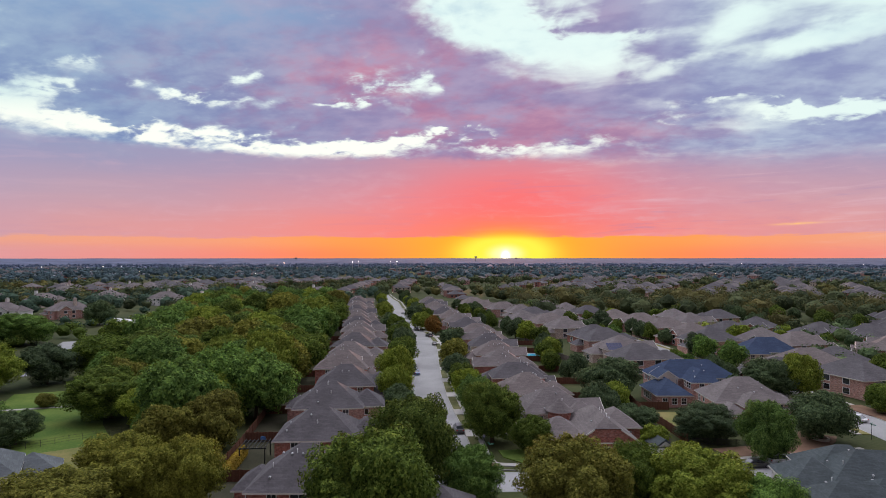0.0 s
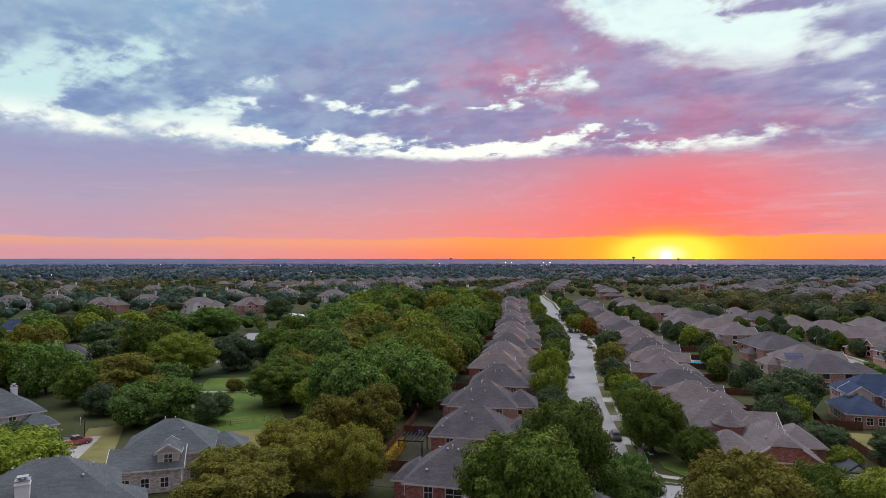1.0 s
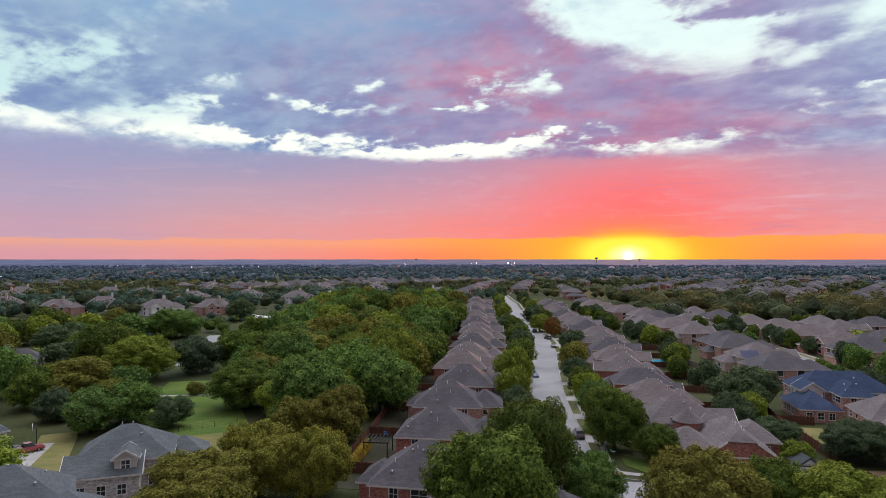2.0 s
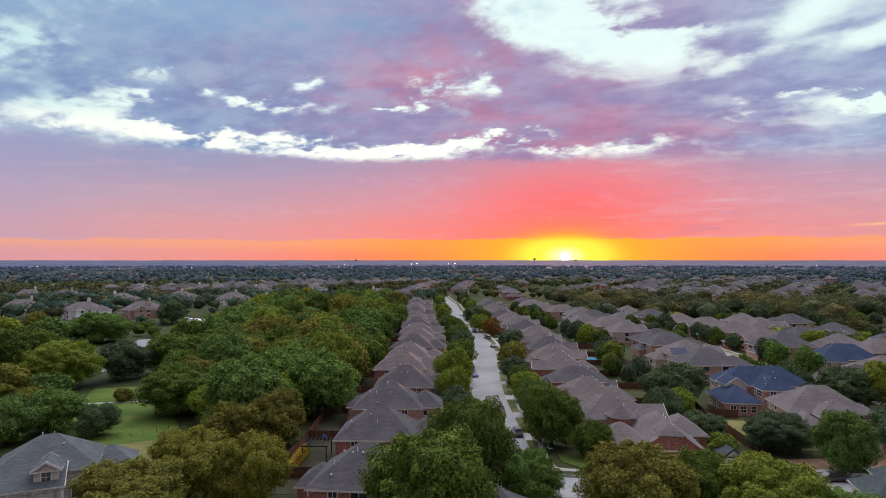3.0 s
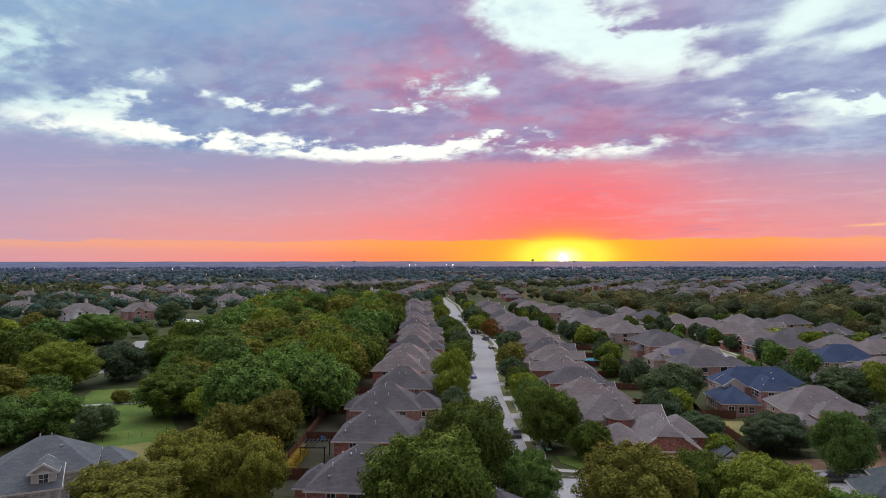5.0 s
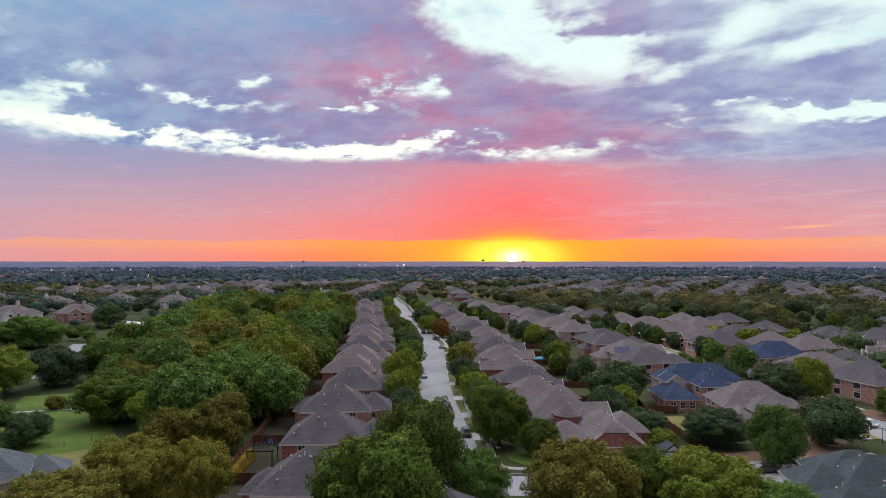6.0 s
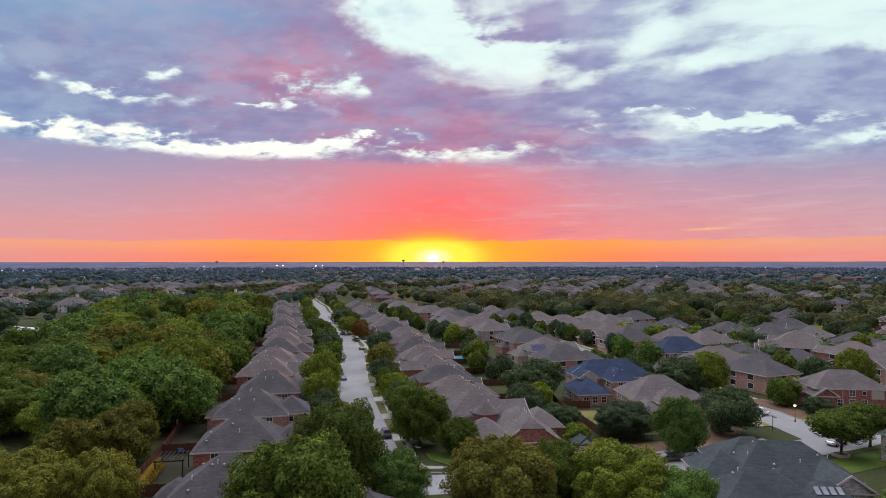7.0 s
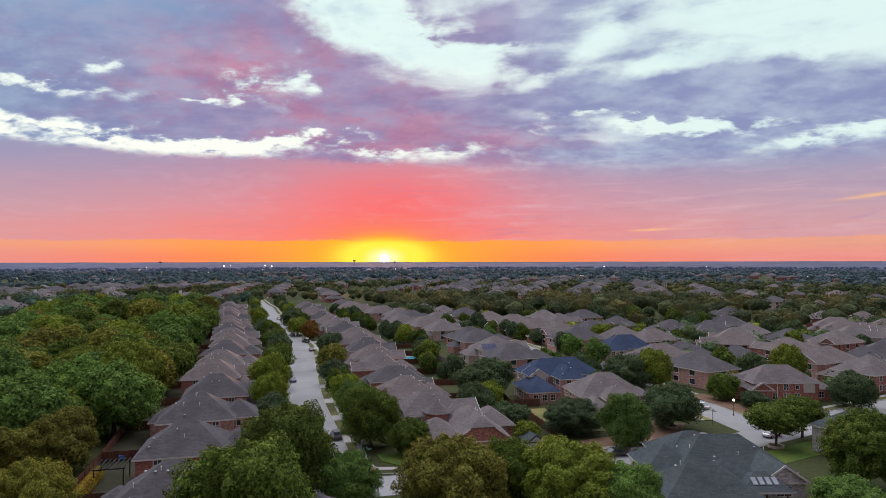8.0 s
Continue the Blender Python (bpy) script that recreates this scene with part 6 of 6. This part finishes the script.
car("sedan", "blue", -7.9, 187.7, 96, "blue sedan parked at the kerb")
car("suv", "black", -6.2, 276, 115, "black car parked at the kerb")
car("sedan", "grey", -3.4, 251, 97, "dark grey sedan parked at the kerb")
car("suv", "black", -13.0, 301, 105, "black car parked beside the pavement")
car("suv", "black", 3.1, 126, 98, "black car parked under the street trees")
car("sedan", "black", 52.4, 104.6, 8, "black sedan parked in the cross street")
car("suv", "silver", 57.5, 106.2, 10, "silver car parked in the cross street")
car("sedan", "white", 89.0, 134.3, 98, "white sedan parked in the side street")
car("sedan", "white", 88.4, 109.8, 20, "white sedan parked in the cross street")
car("pickup", "red", -95.2, 97.0, 62, "red pickup parked on a driveway")
car("suv", "grey", -98.6, 96.0, 60, "dark blue-grey car parked on a driveway")
car("suv", "grey", -132, 225, 110, "grey car parked in the lane")
car("sedan", "white", -19.4, 360, 100, "white car parked at the kerb")
car("sedan", "silver", -25, 391, 100, "silver car parked at the kerb")
ribbon("driveway_west", [(-92, 88), (-99, 101)], -4.5, 4.5, -0.1, 0.05, WALKWAY, "pale concrete driveway before a garage")


# ---- lamps and signs ----
def street_lamp(x, y, lit, height=3.7):
    s = thing("street_lamp", "black iron street lamp with a " + ("lit globe" if lit else "dark lantern"), "street lamp", "street lamps", pose(x, y, 0.1))
    bm = bmesh.new()
    tube(bm, 0, 0, -0.2, 0.16, 0.13, 0.6, 10)
    part("base", bm, IRON, s)
    bm = bmesh.new()
    tube(bm, 0, 0, 0.35, 0.07, 0.05, height - 0.85, 10)
    part("pole", bm, IRON, s)
    bm = bmesh.new()
    bmesh.ops.create_icosphere(bm, subdivisions=2, radius=0.24, matrix=pose(0, 0, height - 0.25) @ Matrix.Diagonal((1, 1, 1.25, 1)))
    part("globe", bm, LAMP_WARM if lit else GLASS, s)
    bm = bmesh.new()
    tube(bm, 0, 0, height, 0.26, 0.03, 0.22, 10)
    part("cap", bm, IRON, s)


def street_sign(x, y, turn):
    s = thing("street_sign", "green street name sign on a thin dark post", "sign", "street signs", pose(x, y, 0.1, 0, 0, turn))
    bm = bmesh.new()
    tube(bm, 0, 0, -0.2, 0.045, 0.045, 3.2, 8)
    part("post", bm, IRON, s)
    green = bpy.data.materials.get("sign_green") or speckled("sign_green", (0.02, 0.2, 0.12, 1), (0.03, 0.26, 0.16, 1), 2, 20, 0.4, 0.0)
    for z, a in ((2.75, 0), (2.97, 90)):
        bm = bmesh.new()
        box(bm, 0.4 if not a else 0, 0, 0, 0.9, 0.03, 0.2, 0, 0.008)
        b = part("blade", bm, green, s, "", pose(0, 0, z, 0, 0, a))
        bm = bmesh.new()
        box(bm, 0.4 if not a else 0, -0.018, 0.07, 0.6, 0.008, 0.06)
        part("lettering", bm, WHITE_PAINT, b)


street_lamp(7.2, 109.8, False)
street_lamp(91.9, 126.3, True)
street_lamp(-44.5, 549, True, 5.0)
street_lamp(-33.5, 494, True, 4.0)
street_lamp(96.3, 224, True)
street_lamp(95.0, 218, True)
street_lamp(-229, 455, True, 5.0)
street_lamp(-163, 250, True)
street_lamp(51.5, 287, True, 3.0)
street_lamp(-496, 556, True, 6.0)
street_lamp(-409, 368, True, 4.0)
street_sign(7.9, 107.5, 20)
street_sign(82.4, 120.2, -60)


def porch_light(x, y, z):
    p = thing("wall_lamp", "small lit porch lamp on a house wall", "lamp", "porch lamps", pose(x, y, z))
    bm = bmesh.new()
    box(bm, 0, 0, 0.22, 0.2, 0.2, 0.06)
    part("hood", bm, IRON, p)
    bm = bmesh.new()
    bmesh.ops.create_icosphere(bm, subdivisions=1, radius=0.14, matrix=pose(0, 0, 0.1))
    part("globe", bm, LAMP_WARM, p)


# ---- pool and garden things ----
pool = thing("swimming_pool", "turquoise swimming pool with a pale concrete rim", "pool", "", pose(33.0, 222, 0, 0, 0, 4))
bm = bmesh.new()
for sx, sy, lx, ly in ((0, -5.2, 9.4, 0.9), (0, 5.2, 9.4, 0.9), (-4.25, 0, 0.9, 9.5), (4.25, 0, 0.9, 9.5)):
    box(bm, sx, sy, -0.1, lx, ly, 0.35)
bmesh.ops.remove_doubles(bm, verts=bm.verts[:], dist=0.001)
part("rim", bm, WALKWAY, pool)
bm = bmesh.new()
box(bm, 0, 0, -0.1, 7.6, 9.5, 0.22)
part("water", bm, WATER, pool)


def hedge_mesh(seed, size, leaves, leaf, material):
    return crown_mesh("foliage", seed, size, size * 1.3, 40, leaves, leaf, material, 0.0, 0.12)


SHRUBS = {"gold": hedge_mesh(7, 1.0, 900, 0.13, LEAF_GOLD), "yellow": hedge_mesh(5, 1.0, 900, 0.13, LEAF_ELM), "dark": hedge_mesh(6, 1.0, 800, 0.14, LEAF_LIVE), "green": hedge_mesh(8, 1.0, 900, 0.13, LEAF_OAK)}


def shrub(kind, x, y, r, h):
    words = {"gold": "golden-yellow clipped hedge shrub", "yellow": "bright yellow-green garden shrub", "dark": "clipped dark green shrub", "green": "leafy green garden shrub"}[kind]
    s = thing("shrub", words, "shrub", "garden shrubs", pose(x, y, 0, 0, 0, x * 37 % 360))
    part("foliage", SHRUBS[kind], None, s, "", Matrix.Diagonal((r, r, h / 1.3, 1)))
    bm = bmesh.new()
    tube(bm, 0, 0, -0.1, 0.08, 0.05, h * 0.5, 6)
    part("stem", bm, BARK, s)


for _k in range(9):
    shrub("gold", -34.6 - _k * 0.1, 98.5 + _k * 1.5, 1.0, 2.0)
rng = random.Random(44)
for _k in range(60):
    y = rng.uniform(112, 300)
    s = rng.choice((-1, 1))
    shrub(rng.choice(("dark", "green", "dark", "yellow")), street_x(y) + s * rng.uniform(11.0, 12.4), y, rng.uniform(0.6, 1.1), rng.uniform(0.8, 1.6))
for x, y in ((40.5, 112), (39.5, 120), (38.5, 124), (43, 129), (42.2, 133), (60, 127.5), (62, 127), (64, 126.5), (103, 131), (105, 130.5), (108, 132), (70, 100), (72, 97), (74, 94)):
    shrub("green" if x > 50 else "yellow", x, y, rng.uniform(0.9, 1.5), rng.uniform(1.2, 2.2))


def planter(x, y, r=1.5):
    p = thing("tree_ring", "low stone ring round the foot of a tree", "planter", "stone tree rings", pose(x, y, 0.0))
    bm = bmesh.new()
    bmesh.ops.create_circle(bm, cap_ends=False, segments=20, radius=r)
    got = bmesh.ops.extrude_edge_only(bm, edges=bm.edges[:])
    up = [v for v in got["geom"] if isinstance(v, bmesh.types.BMVert)]
    bmesh.ops.translate(bm, verts=up, vec=(0, 0, 0.45))
    bmesh.ops.recalc_face_normals(bm, faces=bm.faces[:])
    bmesh.ops.solidify(bm, geom=bm.faces[:], thickness=0.3)
    part("ring", bm, STONE, p)
    bm = bmesh.new()
    tube(bm, 0, 0, 0, r - 0.31, r - 0.31, 0.33, 20)
    part("soil", bm, BARE_SOIL, p)


planter(72.6, 120)
planter(84.0, 103.4)
planter(99.8, 141.3)
ribbon("bed_corner", smooth([(74, 124), (70, 119), (62, 114.5), (50, 111.5)], 2), -3.5, 3.0, -0.1, 0.1, BARE_SOIL, "bare brown soil beside the cross street")
ribbon("bed_side", smooth([(98.5, 148), (99.5, 138), (101, 129), (112, 130.5)], 2), -0.5, 5.0, -0.1, 0.17, BARE_SOIL, "bare brown front garden across the side street")
ribbon("lawn_yard", [(50.5, 141.5), (50.5, 124)], -3.6, 5.0, -0.1, 0.05, DRY_LAWN, "straw-green back lawn inside the board fence")
ribbon("lawn_back", [(33.5, 148), (33.5, 136)], -2.5, 5.0, -0.1, 0.05, LAWN, "bright green back lawn behind a house")
ribbon("lawn_side", [(76, 99), (95, 105)], -1.0, 5.0, -0.1, 0.06, LAWN, "green lawn beside the cross street")

# ---- distance: floodlights, water tower, pale sheds, a meadow ----
def flood_light(az, d, height=26):
    x, y = d * math.sin(radians(az)), d * math.cos(radians(az))
    f = thing("flood_light", "tall lit sports floodlight in the distance", "floodlight", "floodlights", pose(x, y, 0))
    bm = bmesh.new()
    tube(bm, 0, 0, 0, 0.4, 0.25, height - 1, 8)
    part("pole", bm, GALVANISED, f)
    bm = bmesh.new()
    box(bm, 0, -0.3, height - 1.3, 2.0, 0.6, 1.2, 0, 0.1)
    part("lamp_head", bm, LAMP_WHITE, f)


for a in (-4.84, -4.26, -8.26, -7.74):
    flood_light(a, 1600)


def water_tower(az, d, top):
    x, y = d * math.sin(radians(az)), d * math.cos(radians(az))
    w = thing("water_tower", "dark water tower silhouette on the horizon", "water tower", "water towers", pose(x, y, 0))
    bm = bmesh.new()
    tube(bm, 0, 0, 0, 2.6, 1.8, top - 8, 12)
    part("column", bm, GREY_WOOD, w)
    bm = bmesh.new()
    bmesh.ops.create_uvsphere(bm, u_segments=20, v_segments=10, radius=1, matrix=pose(0, 0, top - 6) @ Matrix.Diagonal((9.5, 9.5, 5, 1)))
    part("tank", bm, GREY_WOOD, w)


water_tower(3.02, 3900, 47)
water_tower(6.7, 4300, 38)
water_tower(-13.3, 4300, 40)
rng = random.Random(12)
vs, fs = [], []
for _k in range(130):
    d = rng.uniform(1300, 2500)
    a = radians(rng.choice((rng.uniform(-54, -10), rng.uniform(10, 50), rng.uniform(-34, -16))))
    x, y = d * math.sin(a), d * math.cos(a)
    w, l, hgt = rng.uniform(5, 12), rng.uniform(8, 34), rng.uniform(2.5, 5)
    base = max(0.0, (d - 2000) / 2850 * 33)
    b = len(vs)
    vs += [(x + i * l, y + j * w, z) for z in (base - 3, base + hgt) for i, j in ((-1, -1), (1, -1), (1, 1), (-1, 1))]
    fs += [(b + 4, b + 5, b + 6, b + 7), (b, b + 1, b + 5, b + 4), (b + 1, b + 2, b + 6, b + 5), (b + 2, b + 3, b + 7, b + 6), (b + 3, b, b + 4, b + 7)]
PALE = speckled("pale_sheet_metal", (0.26, 0.28, 0.33, 1), (0.38, 0.4, 0.45, 1), 0.02, 0.2, 0.6, 0.0)
tagged(new("far_sheds", raw("far_sheds", vs, fs, PALE)), "pale flat-roofed commercial sheds far off", "buildings", "", "stuff")
ribbon("meadow", smooth([(-330, 1080), (-250, 1085), (-180, 1090)], 20), -70, 70, -0.1, 0.3, DRY_LAWN, "pale dry meadow among the far trees")
# low white-roofed hall among the trees
v = [(0, 0, 24, 9, 3.0, "gx")]
hall = house_shell("low hall with a white metal roof among trees", v, SIDING, WHITE_PAINT, pose(-146, 292, 0, 0, 0, -28))
add_windows(hall, v, 3.5, random.Random(3))
for x, y, z in ((-14.8, 222, 2.2), (-13.0, 173.5, 2.1), (25.8, 128, 2.2)):
    porch_light(x, y, z)


# ---- back yard things behind the west row ----
def pergola(x, y, turn, w, d):
    p = thing("pergola", "dark timber pergola over a patio", "pergola", "", pose(x, y, 0, 0, 0, turn))
    for sx in (-1, 1):
        for sy in (-1, 1):
            bm = bmesh.new()
            box(bm, 0, 0, 0, 0.18, 0.18, 2.5, 0, 0.02)
            part("post", bm, IRON, p, "", pose(sx * w / 2, sy * d / 2, 0))
    for sy in (-1, 1):
        bm = bmesh.new()
        box(bm, 0, 0, 2.5, w + 0.6, 0.12, 0.22, 0, 0.02)
        part("beam", bm, IRON, p, "", pose(0, sy * d / 2, 0))
    for k in range(7):
        bm = bmesh.new()
        box(bm, 0, 0, 2.72, 0.08, d + 0.7, 0.16)
        part("rafter", bm, IRON, p, "", pose((k - 3) * w / 6, 0, 0))


pergola(-32.6, 108.5, 4, 4.2, 4.6)

# basketball hoop beside the driveway in the west
hoop = thing("basketball_hoop", "basketball hoop with a white backboard on a dark pole", "basketball hoop", "", pose(-97.6, 101.6, 0, 0, 0, -135))
bm = bmesh.new()
tube(bm, 0, 0, -0.1, 0.08, 0.06, 3.2, 8)
box(bm, 0.3, 0, 3.0, 0.7, 0.08, 0.08)
part("pole", bm, IRON, hoop)
bm = bmesh.new()
box(bm, 0.66, 0, 2.8, 0.06, 1.75, 1.05, 0, 0.015)
part("backboard", bm, WHITE_PAINT, hoop, "white backboard")
bm = bmesh.new()
for k in range(12):
    a = radians(k * 30)
    box(bm, 0.95 + 0.23 * math.cos(a), 0.23 * math.sin(a), 3.02, 0.03, 0.13, 0.03, k * 30)
part("rim", bm, CEDAR, hoop, "rust-red rim")
BLUE_CLOTH = speckled("blue_tarpaulin", (0.05, 0.13, 0.32, 1), (0.09, 0.2, 0.42, 1), 1.5, 9.0, 0.7, 0.4)
for x, y, r in ((-34.2, 119.2, 1.3), (-36.0, 101.0, 0.8)):
    c = thing("covered_grill", "garden grill under a blue cover", "grill", "covered grills", pose(x, y, 0, 0, 0, 25))
    bm = bmesh.new()
    box(bm, 0, 0, 0.1, r, r * 0.6, 1.0, 0, 0.12)
    part("cover", bm, BLUE_CLOTH, c)
    bm = bmesh.new()
    tube(bm, 0, 0, 0, r * 0.28, r * 0.28, 0.12, 10)
    part("foot", bm, IRON, c)


# solar panels on a roof slope in the second row
def solar_array(x, y, z, turn, slope, n):
    a = thing("solar_array", "dark blue solar panels on a roof slope", "solar panels", "", pose(x, y, z, 0, 0, turn) @ pose(0, 0, 0, slope))
    for i in range(n):
        for j in range(2):
            bm = bmesh.new()
            box(bm, 0, 0, 0, 1.0, 1.6, 0.05, 0, 0.01)
            p = part("solar_panel", bm, SOLAR, a, "", pose((i - (n - 1) / 2) * 1.06, (j - 0.5) * 1.68, 0.02))
            bm = bmesh.new()
            box(bm, 0, 0, -0.16, 0.06, 1.5, 0.155)
            part("mount", bm, GALVANISED, p)


solar_array(56.5, 205.2, 5.9, 8, 34.2, 5)

# scattered lit windows and yard lights towards the horizon
rng = random.Random(77)
for name, colour, count in (("distant_lights", LAMP_WARM, 9), ("distant_lights", LAMP_WHITE, 11)):
    bm, poles = bmesh.new(), bmesh.new()
    for _k in range(count):
        d, a = rng.uniform(900, 3000), radians(rng.uniform(-50, -2) if rng.random() < 0.75 else rng.uniform(-2, 46))
        size = d * 0.00034 * rng.uniform(0.7, 1.3)
        box(bm, d * math.sin(a), d * math.cos(a), 9 + d * 0.001, size * 1.6, size, size)
        box(poles, d * math.sin(a), d * math.cos(a), 0, 0.2, 0.2, 9 + d * 0.001)
    ob = part(name, bm, colour)
    part("poles", poles, IRON, ob)
    tagged(ob, "small lamps shining far off in the town", "lamps", "", "stuff")
